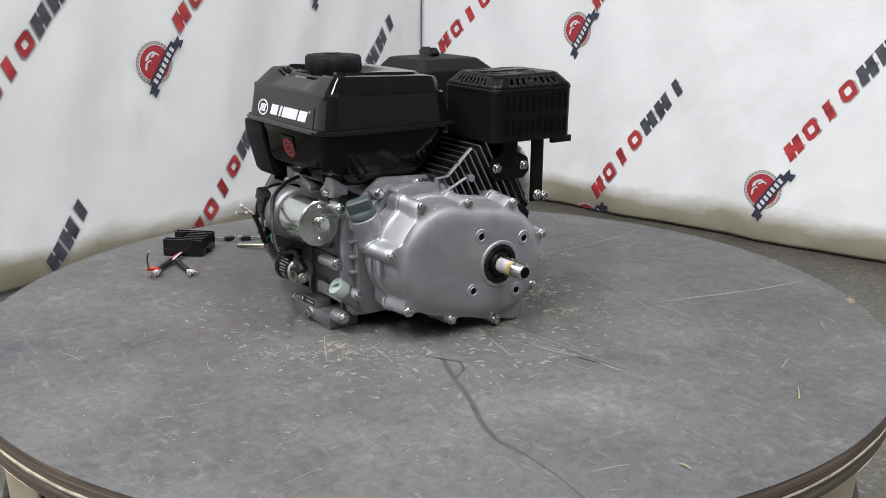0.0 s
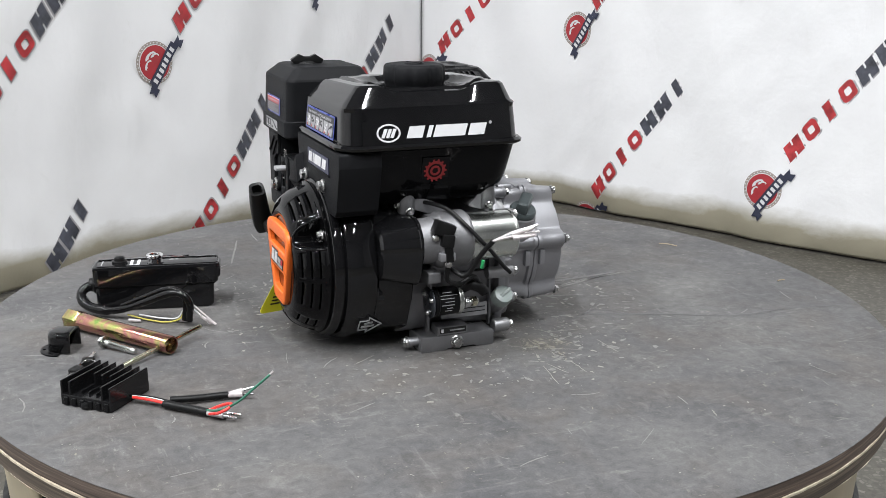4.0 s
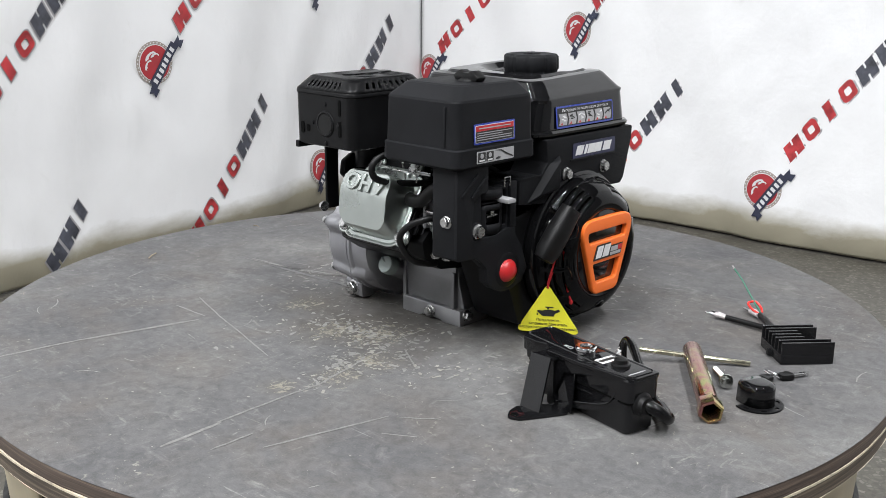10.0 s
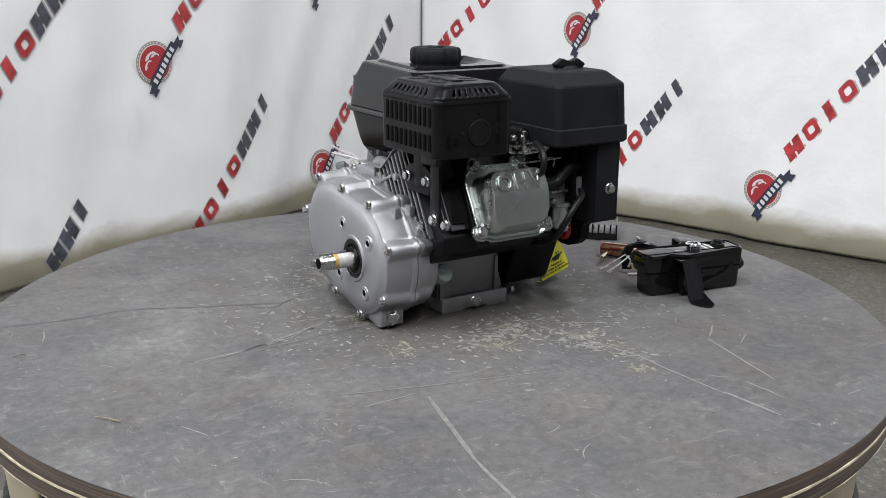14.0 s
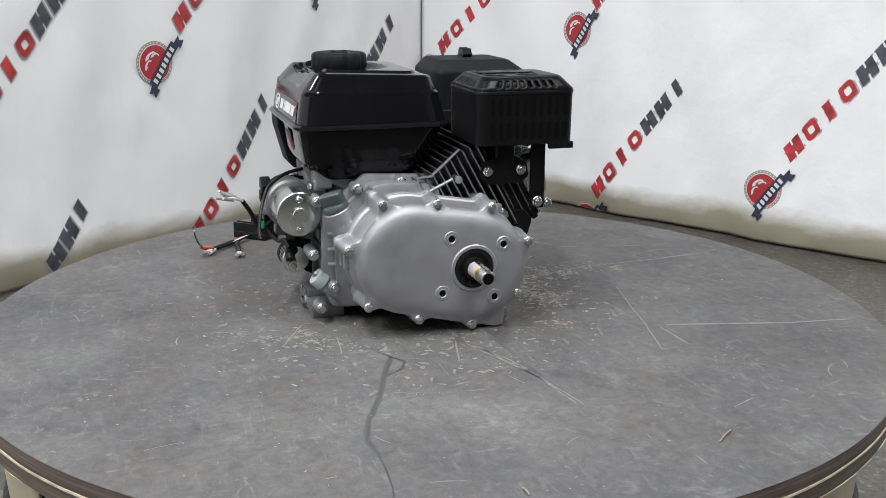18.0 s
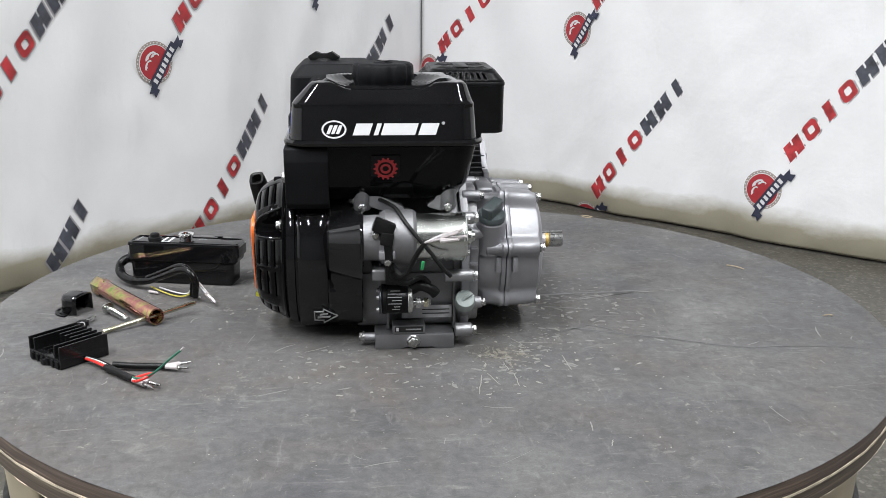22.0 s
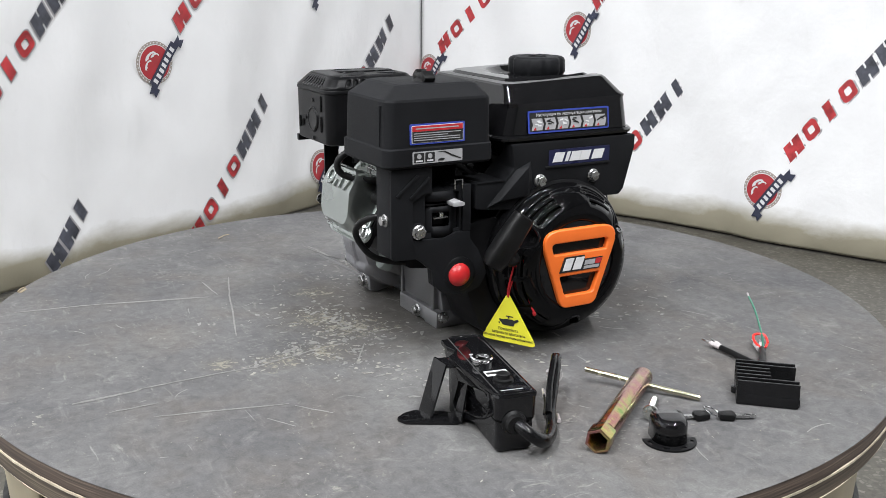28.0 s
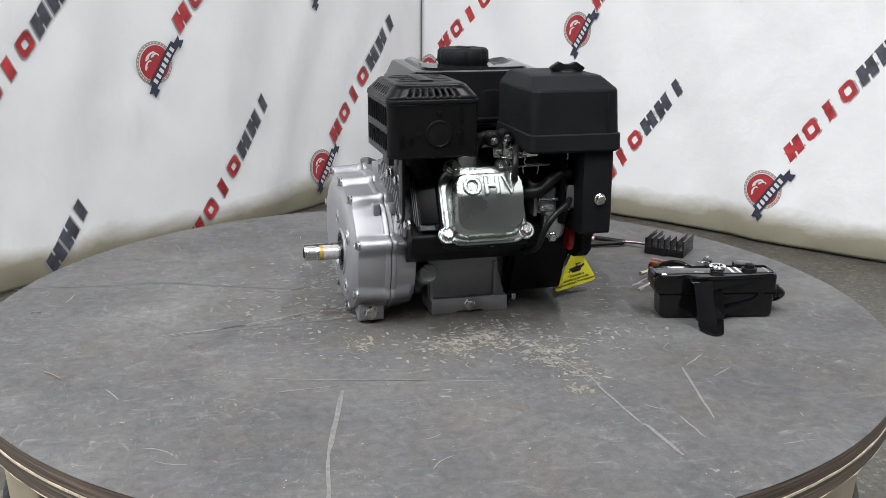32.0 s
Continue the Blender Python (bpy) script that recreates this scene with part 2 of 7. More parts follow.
def plywood(name, cols):
    """The edge of a board: thin plies one over another, soiled."""
    m, tree, b = nodes_of(name)
    co = coords(tree)
    mp = tree.nodes.new("ShaderNodeMapping")
    mp.inputs["Scale"].default_value = (6, 6, 420)
    tree.links.new(co, mp.inputs[0])
    n = node(tree, "ShaderNodeTexNoise", Scale=1.0, Detail=4.0, Roughness=0.6)
    tree.links.new(mp.outputs[0], n.inputs["Vector"])
    cr = ramp(tree, n.outputs[0], [(0.3, cols[0]), (0.55, cols[1]), (0.8, cols[2])])
    tree.links.new(cr.outputs[0], b.inputs["Base Color"])
    bp = node(tree, "ShaderNodeBump", Strength=0.5, Distance=0.001)
    tree.links.new(n.outputs[0], bp.inputs["Height"])
    tree.links.new(bp.outputs[0], b.inputs["Normal"])
    b.inputs["Roughness"].default_value = 0.62
    return m


def terrazzo():
    m, tree, b = nodes_of("worn_terrazzo")
    co = coords(tree)
    warp = node(tree, "ShaderNodeTexNoise", Scale=30.0, Detail=2.0)
    tree.links.new(co, warp.inputs["Vector"])
    add = tree.nodes.new("ShaderNodeVectorMath")
    add.operation = "MULTIPLY_ADD"
    add.inputs[1].default_value = (0.02, 0.02, 0.02)
    tree.links.new(warp.outputs[1], add.inputs[0])
    tree.links.new(co, add.inputs[2])
    cell = node(tree, "ShaderNodeTexVoronoi", Scale=82.0, Randomness=1.0)
    edge = node(tree, "ShaderNodeTexVoronoi", Scale=82.0, Randomness=1.0)
    edge.feature = "DISTANCE_TO_EDGE"
    for n in (cell, edge):
        tree.links.new(add.outputs[0], n.inputs["Vector"])
    sep = tree.nodes.new("ShaderNodeSeparateColor")
    tree.links.new(cell.outputs["Color"], sep.inputs[0])
    stone = ramp(tree, sep.outputs[0], [(0.0, (0.06, 0.056, 0.046)), (0.45, (0.095, 0.089, 0.075)), (0.75, (0.125, 0.118, 0.100)), (1.0, (0.18, 0.172, 0.15))])
    gap = ramp(tree, edge.outputs[0], [(0.04, (0, 0, 0)), (0.16, (1, 1, 1))])
    mx = tree.nodes.new("ShaderNodeMixRGB")
    mx.inputs[1].default_value = (0.085, 0.080, 0.068, 1)
    tree.links.new(gap.outputs[0], mx.inputs[0])
    tree.links.new(stone.outputs[0], mx.inputs[2])
    mottle = node(tree, "ShaderNodeTexNoise", Scale=3.0, Detail=6.0)
    tree.links.new(co, mottle.inputs["Vector"])
    dr = ramp(tree, mottle.outputs[0], [(0.3, (0.72, 0.70, 0.66)), (0.7, (1, 1, 1))])
    mu = tree.nodes.new("ShaderNodeMixRGB")
    mu.blend_type = "MULTIPLY"
    mu.inputs[0].default_value = 1
    tree.links.new(mx.outputs[0], mu.inputs[1])
    tree.links.new(dr.outputs[0], mu.inputs[2])
    tree.links.new(mu.outputs[0], b.inputs["Base Color"])
    b.inputs["Roughness"].default_value = 0.55
    return m


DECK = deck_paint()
PLY_DARK = plywood("soiled_plywood_edge", [(0.027, 0.020, 0.017), (0.078, 0.056, 0.044), (0.20, 0.152, 0.115)])
PLY_PALE = plywood("pale_plywood_edge", [(0.04, 0.031, 0.026), (0.10, 0.078, 0.06), (0.30, 0.25, 0.18)])
DRUM = mat("tan_drum_metal", (0.46, 0.40, 0.285), 0.42, 0.1, 0.3, 9, 0.15, 200)
SCRATCH = mat("bared_pale_scratch", (0.215, 0.207, 0.184), 0.6, 0, 0.2, 200, 0.1)
FAINT = mat("faint_scuff", (0.150, 0.147, 0.141), 0.6, 0, 0.38, 160, 0.1)
FILM = mat("thin_oil_film", (0.080, 0.079, 0.079), 0.42, 0, 0.12, 40, 0.05)
STAIN = mat("dark_oily_line", (0.061, 0.060, 0.061), 0.42, 0, 0.25, 60, 0.05)
CHIPWOOD = mat("wood_splinter", (0.24, 0.195, 0.13), 0.7, 0, 0.2, 200, 0.2)
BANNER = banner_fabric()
PLY_LINE = mat("pale_ply_line", (0.50, 0.44, 0.34), 0.6, 0, 0.35, 60, 0.1)
LETRED = mat("red_banner_print", (0.38, 0.030, 0.035), 0.5, 0, 0.55, 22, 0.05)
LETDARK = mat("charcoal_banner_print", (0.055, 0.058, 0.075), 0.5, 0, 0.7, 22, 0.05)
LETEDGE = mat("grey_print_outline", (0.34, 0.33, 0.34), 0.5, 0, 0.2, 30, 0.0)
EMBLEM = mat("crimson_banner_print", (0.36, 0.026, 0.034), 0.5, 0, 0.15, 20, 0.05)
EMBNAVY = mat("navy_banner_print", (0.028, 0.032, 0.06), 0.5, 0, 0.2, 20, 0.05)
EMBGREY = mat("taupe_banner_print", (0.33, 0.29, 0.26), 0.5, 0, 0.2, 150, 0.05)
FLOORMAT = terrazzo()
PLASTER = mat("painted_plaster", (0.24, 0.24, 0.247), 0.8, 0, 0.06, 3, 0.2, 120)
# tones for unseen walls: dark against reflections, white for bounce
DIM_WALL = mat("dim_reflection_wall", (0.10, 0.10, 0.105), 0.7, 0, 0.08, 3, 0.2, 120)
BOUNCE_WALL = mat("white_bounce_wall", (0.72, 0.72, 0.73), 0.8, 0, 0.05, 3, 0.2, 120)
CEILMAT = mat("grey_ceiling", (0.27, 0.27, 0.275), 0.85, 0, 0.04, 3, 0.2, 120)
glow, gtree, gb = nodes_of("lamp_diffuser")
gb.inputs["Emission Color"].default_value = (0.95, 0.98, 1.0, 1)
gb.inputs["Emission Strength"].default_value = 9.0


# ---- mesh helpers ----
BASE = {}


def thing(name, x, y, label, category, group=""):
    """A top-level thing on the deck, with its empty at its base."""
    ob = tagged(new(name), label, category, group)
    ob.empty_display_size = 0.03
    ob.location = (x, y, 0)
    BASE[ob] = Vector((x, y, 0))
    return ob


def finish(bm, name, material, sharp=0.6):
    bmesh.ops.recalc_face_normals(bm, faces=bm.faces)
    for f in bm.faces:
        f.smooth = True
    for e in bm.edges:
        if len(e.link_faces) == 2 and e.calc_face_angle(0) > sharp:
            e.smooth = False
    me = bpy.data.meshes.new(name)
    bm.to_mesh(me)
    bm.free()
    me.materials.append(material)
    return me


def part(name, bm, material, parent, label="", m=None, sharp=0.6):
    """Links a bmesh, given in the deck's frame, as one mesh under a thing or a part."""
    root = parent
    while root.parent:
        root = root.parent
    if m is not None:
        bm.transform(m)
    if root in BASE:
        bm.transform(Matrix.Translation(-BASE[root]))
    ob = new(name, finish(bm, name, material, sharp))
    ob.parent = parent
    return tagged(ob, label)


def merge(bm, tmp, bev=0.0, seg=2, ang=0.5):
    if bev:
        bmesh.ops.recalc_face_normals(tmp, faces=tmp.faces)
        es = [e for e in tmp.edges if len(e.link_faces) == 2 and e.calc_face_angle(0) > ang]
        bmesh.ops.bevel(tmp, geom=es, offset=bev, segments=seg, profile=0.6, affect="EDGES", clamp_overlap=True)
    me = bpy.data.meshes.new("tmp")
    tmp.to_mesh(me)
    tmp.free()
    bm.from_mesh(me)
    bpy.data.meshes.remove(me)
    return bm


def box(lo, hi, bev=0.0, seg=2, bm=None, m=None):
    t = bmesh.new()
    bmesh.ops.create_cube(t, size=1.0)
    lo, hi = Vector(lo), Vector(hi)
    for v in t.verts:
        v.co = Vector(((v.co[i] + 0.5) * (hi[i] - lo[i]) + lo[i]) for i in range(3))
    if m is not None:
        t.transform(m)
    return merge(bm or bmesh.new(), t, bev, seg)


def axis_frame(d):
    d = Vector(d).normalized()
    a = d.orthogonal().normalized()
    return a, d.cross(a), d


def lathe(origin, d, profile, n=32, bm=None, caps=True, shape=None):
    """Turns (along, radius) pairs about the axis d at origin."""
    t = bmesh.new()
    a, b, d = axis_frame(d)
    o = Vector(origin)
    rings = []
    for s, r in profile:
        rings.append([t.verts.new(o + d * s + (a * math.cos(q) + b * math.sin(q)) * (r * (shape(q) if shape else 1))) for q in (2 * math.pi * i / n for i in range(n))])
    for p, q in zip(rings, rings[1:]):
        for i in range(n):
            t.faces.new((p[i], p[(i + 1) % n], q[(i + 1) % n], q[i]))
    if caps:
        t.faces.new(rings[0])
        t.faces.new(rings[-1])
    return merge(bm or bmesh.new(), t)


def rod(p0, p1, r, r1=None, n=20, bev=0.0, bm=None):
    p0, p1 = Vector(p0), Vector(p1)
    length = (p1 - p0).length
    r1 = r if r1 is None else r1
    c = min(bev, r * 0.9, length * 0.45)
    prof = [(0, r - c), (c * 0.3, r - c * 0.3), (c, r), (length - c, r1), (length - c * 0.3, r1 - c * 0.3), (length, r1 - c)] if bev else [(0, r), (length, r1)]
    return lathe(p0, p1 - p0, prof, n, bm)


def smooth_path(pts, k=6):
    pts = [Vector(p) for p in pts]
    ext = [pts[0] * 2 - pts[1], *pts, pts[-1] * 2 - pts[-2]]
    out = []
    for a, b, c, d in zip(ext, ext[1:], ext[2:], ext[3:]):
        for i in range(k):
            u = i / k
            out.append(0.5 * ((2 * b) + (c - a) * u + (2 * a - 5 * b + 4 * c - d) * u * u + (3 * b - a - 3 * c + d) * u ** 3))
    return [*out, pts[-1]]


def sweep(pts, r, n=10, k=6, bm=None, flat=1.0):
    """A round cord through the points."""
    path = smooth_path(pts, k) if k else [Vector(p) for p in pts]
    t = bmesh.new()
    rings, up = [], None
    for i, p in enumerate(path):
        d = (path[min(i + 1, len(path) - 1)] - path[max(i - 1, 0)]).normalized()
        if up is None:
            up = d.orthogonal().normalized()
        up = (up - d * up.dot(d)).normalized()
        side = d.cross(up)
        rad = r(i / (len(path) - 1)) if callable(r) else r
        rings.append([t.verts.new(p + (up * math.cos(q) + side * math.sin(q) * flat) * rad) for q in (2 * math.pi * j / n for j in range(n))])
    for p, q in zip(rings, rings[1:]):
        for i in range(n):
            t.faces.new((p[i], p[(i + 1) % n], q[(i + 1) % n], q[i]))
    t.faces.new(rings[0])
    t.faces.new(rings[-1])
    return merge(bm or bmesh.new(), t)


def rounded(pts, r, n=5):
    """A closed outline with its corners rounded."""
    out = []
    k = len(pts)
    for i in range(k):
        p, a, b = Vector(pts[i]), Vector(pts[i - 1]), Vector(pts[(i + 1) % k])
        u, v = (a - p), (b - p)
        rr = r[i] if isinstance(r, (list, tuple)) else r
        lim = min(u.length, v.length) * 0.49
        half = u.angle(v) / 2
        cut = min(lim, rr / max(0.05, math.tan(half)))
        p0, p1 = p + u.normalized() * cut, p + v.normalized() * cut
        for j in range(n + 1):
            s = j / n
            out.append(tuple(p0 * (1 - s) ** 2 + p * 2 * s * (1 - s) + p1 * s * s))
    return out


def at_axis(axis, d, a, b):
    return Vector((d, a, b)) if axis == "x" else Vector((a, d, b)) if axis == "y" else Vector((a, b, d))


def prism(pts, axis, d0, d1, bev=0.0, holes=(), seg=2, bm=None, m=None):
    """A plate with this outline (and holes), from d0 to d1 along the axis."""
    t = bmesh.new()
    edges = []
    for loop in (pts, *holes):
        vs = [t.verts.new(at_axis(axis, d0, *p)) for p in loop]
        edges += [t.edges.new((vs[i - 1], vs[i])) for i in range(len(vs))]
    if holes:
        bmesh.ops.triangle_fill(t, use_beauty=True, use_dissolve=False, edges=edges)
    else:
        t.faces.new(t.verts)
    res = bmesh.ops.extrude_face_region(t, geom=list(t.faces))
    step = at_axis(axis, d1 - d0, 0, 0)
    for v in res["geom"]:
        if isinstance(v, bmesh.types.BMVert):
            v.co += step
    if m is not None:
        t.transform(m)
    return merge(bm or bmesh.new(), t, bev, seg, 0.9)


def ring_xy(x0, x1, y0, y1, z, r, n=10, per=6):
    """A rounded rectangle at height z with points along its sides."""
    out = []
    corners = [(x1 - r, y1 - r, 0), (x0 + r, y1 - r, 90), (x0 + r, y0 + r, 180), (x1 - r, y0 + r, 270)]
    for i, (cx, cy, a0) in enumerate(corners):
        arc = [(cx + r * math.cos(radians(a0 + 90 * j / n)), cy + r * math.sin(radians(a0 + 90 * j / n))) for j in range(n + 1)]
        nx, ny, na = corners[(i + 1) % 4]
        nxt = (nx + r * math.cos(radians(na)), ny + r * math.sin(radians(na)))
        out += arc
        out += [(arc[-1][0] + (nxt[0] - arc[-1][0]) * j / per, arc[-1][1] + (nxt[1] - arc[-1][1]) * j / per) for j in range(1, per)]
    return [Vector((x, y, z)) for x, y in out]


def loft(rings, bm=None, caps=(True, True), m=None):
    t = bmesh.new()
    vs = [[t.verts.new(p) for p in r] for r in rings]
    for p, q in zip(vs, vs[1:]):
        for i in range(len(p)):
            t.faces.new((p[i - 1], p[i], q[i], q[i - 1]))
    if caps[0]:
        t.faces.new(vs[0])
    if caps[1]:
        t.faces.new(vs[-1])
    if m is not None:
        t.transform(m)
    return merge(bm or bmesh.new(), t)


def bolt_mesh(p, d, r=0.0062, bm=None, flange=True):
    """A flanged hexagon head at p that stands out along d."""
    d = Vector(d).normalized()
    p = Vector(p)
    bm = bm or bmesh.new()
    if flange:
        lathe(p, d, [(-0.001, r * 1.25), (0.0006, r * 1.25), (0.0018, r * 1.02), (0.0018, r * 0.6)], 18, bm)
    lathe(p + d * 0.0015, d, [(0, r), (r * 0.62, r), (r * 0.72, r * 0.86)], 6, bm)
    return lathe(p + d * (0.0015 + r * 0.7), d, [(0, r * 0.5), (0.0002, r * 0.45)], 12, bm)


def bolt(p, d, parent, r=0.0062, material=None, label=""):
    return part("bolt", bolt_mesh(p, d, r), material or STEEL, parent, label, sharp=0.4)


def text_mesh(body, size, m, depth=0.0, align="CENTER", bevel=0.0):
    """Letters of the built-in font as a bmesh, lying in the plane of m."""
    cu = bpy.data.curves.new("letters", "FONT")
    cu.body, cu.size, cu.align_x, cu.align_y, cu.extrude = body, size, align, "CENTER", depth
    cu.resolution_u, cu.bevel_depth = 3, bevel
    ob = bpy.data.objects.new("letters", cu)
    me = bpy.data.meshes.new_from_object(ob)
    bm = bmesh.new()
    bm.from_mesh(me)
    bm.transform(m)
    bpy.data.objects.remove(ob)
    bpy.data.curves.remove(cu)
    bpy.data.meshes.remove(me)
    return bm


def plane_of(o, right, up):
    """A frame with x to the right, y up and z out of a surface."""
    r = Vector(right).normalized()
    u = Vector(up)
    u = (u - r * u.dot(r)).normalized()
    return Matrix.Translation(o) @ Matrix((r, u, r.cross(u))).transposed().to_4x4()


def flat(pts, m, depth=0.0003, bm=None, holes=()):
    """A thin printed or stuck-on shape in the plane of m."""
    return prism(pts, "z", 0, depth, 0, holes, bm=bm, m=m)


def bar_row(n, x0, x1, y0, y1, lean, m, fill=0.72, bm=None, depth=0.0003):
    """Plain leaning bars in a row."""
    bm = bm or bmesh.new()
    w = (x1 - x0) / n
    for i in range(n):
        a = x0 + i * w
        flat([(a, y0), (a + w * fill, y0), (a + w * fill + lean, y1), (a + lean, y1)], m, depth, bm)
    return bm


def oval(cx, cy, rx, ry, n=28):
    return [(cx + rx * math.cos(2 * math.pi * i / n), cy + ry * math.sin(2 * math.pi * i / n)) for i in range(n)]


def rect(x0, x1, y0, y1, r=0.0):
    p = [(x0, y0), (x1, y0), (x1, y1), (x0, y1)]
    return rounded(p, r, 4) if r else p


# ---- the room ----
def setting(name, bm, material, label="", sharp=0.6):
    ob = new(name, finish(bm, name, material, sharp))
    return tagged(ob, label, "", "", "structure")


setting("floor", box((-6, -8, FLOOR - 0.1), (6, 5.2, FLOOR)), FLOORMAT, "worn grey-brown terrazzo floor with pale stone chips")
# ceiling and walls are out of view; their tones steer bounce and reflections
setting("ceiling", box((-6, -8, CEILING), (6, 5.2, CEILING + 0.1)), CEILMAT, "plain grey ceiling")
setting("wall_north", box((-6, 5.2, FLOOR), (6, 5.3, CEILING)), PLASTER)
# darkened so the black paint mirrors little from this side
setting("wall_south", box((-6, -8.1, FLOOR), (6, -8, CEILING)), DIM_WALL, "unseen wall kept dark to quiet reflections")
setting("wall_east", box((6, -8, FLOOR), (6.1, 5.2, CEILING)), PLASTER)
# made white to throw light in from the left
setting("wall_west", box((-6.1, -8, FLOOR), (-6, 5.2, CEILING)), BOUNCE_WALL, "unseen white wall added to bounce light")
for lx, ly in LAMPS:
    fix = tagged(new("ceiling_lamp"), "long white ceiling lamp with a glowing diffuser", "lamp", "ceiling lamps")
    fix.location = (lx, ly, CEILING)
    part("housing", box((-0.09, -0.65, -0.05), (0.09, 0.65, 0), 0.008), CEILMAT, fix)
    part("diffuser", box((-0.08, -0.63, -0.066), (0.08, 0.63, -0.051), 0.006), glow, fix)

# ---- the banners: two hung sheets that meet in a corner ----
CORNER = Vector((-0.0813, 3.8709))
SIDES = {"east": (Vector((0.7579, -0.6524)), Vector((-0.6524, -0.7579))), "west": (Vector((-0.5682, -0.8229)), Vector((0.8229, -0.5682)))}
# sheets reach above and beside the view to reflect white onto the engine
TALL = 3.4


def on_banner(side, s, h, off=0.0):
    """A point s metres from the corner and h above the floor on a sheet that hangs in soft folds."""
    d, n = SIDES[side]
    k = 0.0 if side == "east" else 7.3
    fold = 0.042 * noise.noise((s * 1.7 + k, h * 0.5, k)) + 0.014 * noise.noise((s * 4.5 + h * 1.6, h * 1.1 + k, 2.0)) + 0.005 * noise.noise((s * 11 - h * 5, h * 6 + k, 5.0))
    h = max(0.0, h)
    tuck = 0.08 * (1 - 0.35 * max(0.0, 1 - h / 0.12) ** 2)
    fold *= max(0.0, min(1.0, (s - 1.112 * tuck) / 0.12))
    p = CORNER + d * s + n * (fold + tuck + off)
    return Vector((p.x, p.y, FLOOR + 0.011 + h))


def sheet_point(side, s, h):
    """The sheets stop short of one another along their seam."""
    return on_banner(side, s + 0.0035 + 0.089 * (1 - 0.35 * max(0.0, 1 - h / 0.12) ** 2), h)


def banner(side, length):
    bm = bmesh.new()
    nu, nv = int(length / 0.024), 100
    grid = [[bm.verts.new(sheet_point(side, length * i / nu, TALL * (j / nv) ** 1.25)) for j in range(nv + 1)] for i in range(nu + 1)]
    for i in range(nu):
        for j in range(nv):
            bm.faces.new((grid[i][j], grid[i + 1][j], grid[i + 1][j + 1], grid[i][j + 1]))
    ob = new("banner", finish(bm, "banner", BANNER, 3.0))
    tagged(ob, "white fabric banner with red and charcoal diagonal prints", "banner", "backdrop banners")
    thick = ob.modifiers.new("thickness", "SOLIDIFY")
    thick.thickness, thick.offset = 0.003, -1 if side == "east" else 1
    return ob


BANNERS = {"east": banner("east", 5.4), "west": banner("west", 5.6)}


def print_on(name, side, outlines, material, off=0.003):
    """Printed shapes that lie on the folds of a banner."""
    bm = bmesh.new()
    for pts in outlines:
        flip = 1 if side == "east" else -1
        vs = [bm.verts.new(on_banner(side, s, h, off)) for s, h in pts]
        ms, mh = sum(p[0] for p in pts) / len(pts), sum(p[1] for p in pts) / len(pts)
        for u in (0.66, 0.33):
            ws = [bm.verts.new(on_banner(side, ms + (s - ms) * u, mh + (h - mh) * u, off)) for s, h in pts]
            for i in range(len(vs)):
                bm.faces.new((vs[i - 1], vs[i], ws[i], ws[i - 1]) if flip > 0 else (vs[i], vs[i - 1], ws[i - 1], ws[i]))
            vs = ws
        c = bm.verts.new(on_banner(side, ms, mh, off))
        for i in range(len(vs)):
            bm.faces.new((vs[i - 1], vs[i], c) if flip > 0 else (vs[i], vs[i - 1], c))
    me = bpy.data.meshes.new(name)
    bmesh.ops.recalc_face_normals(bm, faces=bm.faces)
    bm.to_mesh(me)
    bm.free()
    me.materials.append(material)
    ob = new(name, me)
    ob.parent = BANNERS[side]
    return ob


def dense(pts, k=4):
    return [(a[0] + (b[0] - a[0]) * j / k, a[1] + (b[1] - a[1]) * j / k) for a, b in zip(pts, pts[1:] + pts[:1]) for j in range(k)]


def glyph(side, s, h, ang, kind, dark):
    """One plain block of a printed word: its grey outline and its bars or ring."""
    f = 1 if side == "east" else -1
    ca, sa = math.cos(radians(ang)), math.sin(radians(ang))

    def put(pts):
        return [(s + f * (x * ca - y * sa), h + x * sa + y * ca) for x, y in pts]

    w, t = 0.040, 0.030
    lean = 0.010
    if kind == "ring":
        outer = rounded([(-w * 0.85 - lean, -t), (w * 0.85 - lean, -t), (w * 0.85 + lean, t), (-w * 0.85 + lean, t)], 0.018, 4)
        k = len(outer)
        shapes = [[outer[i], outer[(i + 1) % k], (outer[(i + 1) % k][0] * 0.42, outer[(i + 1) % k][1] * 0.42), (outer[i][0] * 0.42, outer[i][1] * 0.42)] for i in range(k)]
    elif kind == "bar":
        shapes = [[(-0.017 - lean, -t), (0.017 - lean, -t), (0.017 + lean, t), (-0.017 + lean, t)]]
    else:
        shapes = [[(-w - lean, -t), (-0.004 - lean, -t), (-0.004 + lean, t), (-w + lean, t)], [(0.004 - lean, -t), (w - lean, -t), (w + lean, t), (0.004 + lean, t)], [(-0.004 - lean * 0.4, -t * 0.4), (0.004 - lean * 0.4, -t * 0.4), (0.004 + lean * 0.4, t * 0.4), (-0.004 + lean * 0.4, t * 0.4)]]
    grow = [[(x * 1.12 + (0.004 if x > 0 else -0.004) * 0.5, y * 1.12 - 0.002) for x, y in sh] for sh in shapes]
    print_on("print_outline", side, [dense(put(g), 3) for g in grow], LETEDGE, 0.0030)
    print_on("print_block", side, [dense(put(g), 3) for g in shapes], LETDARK if dark else LETRED, 0.0046)


KINDS = ["pair", "ring", "bar", "ring", "pair", "pair", "bar"]


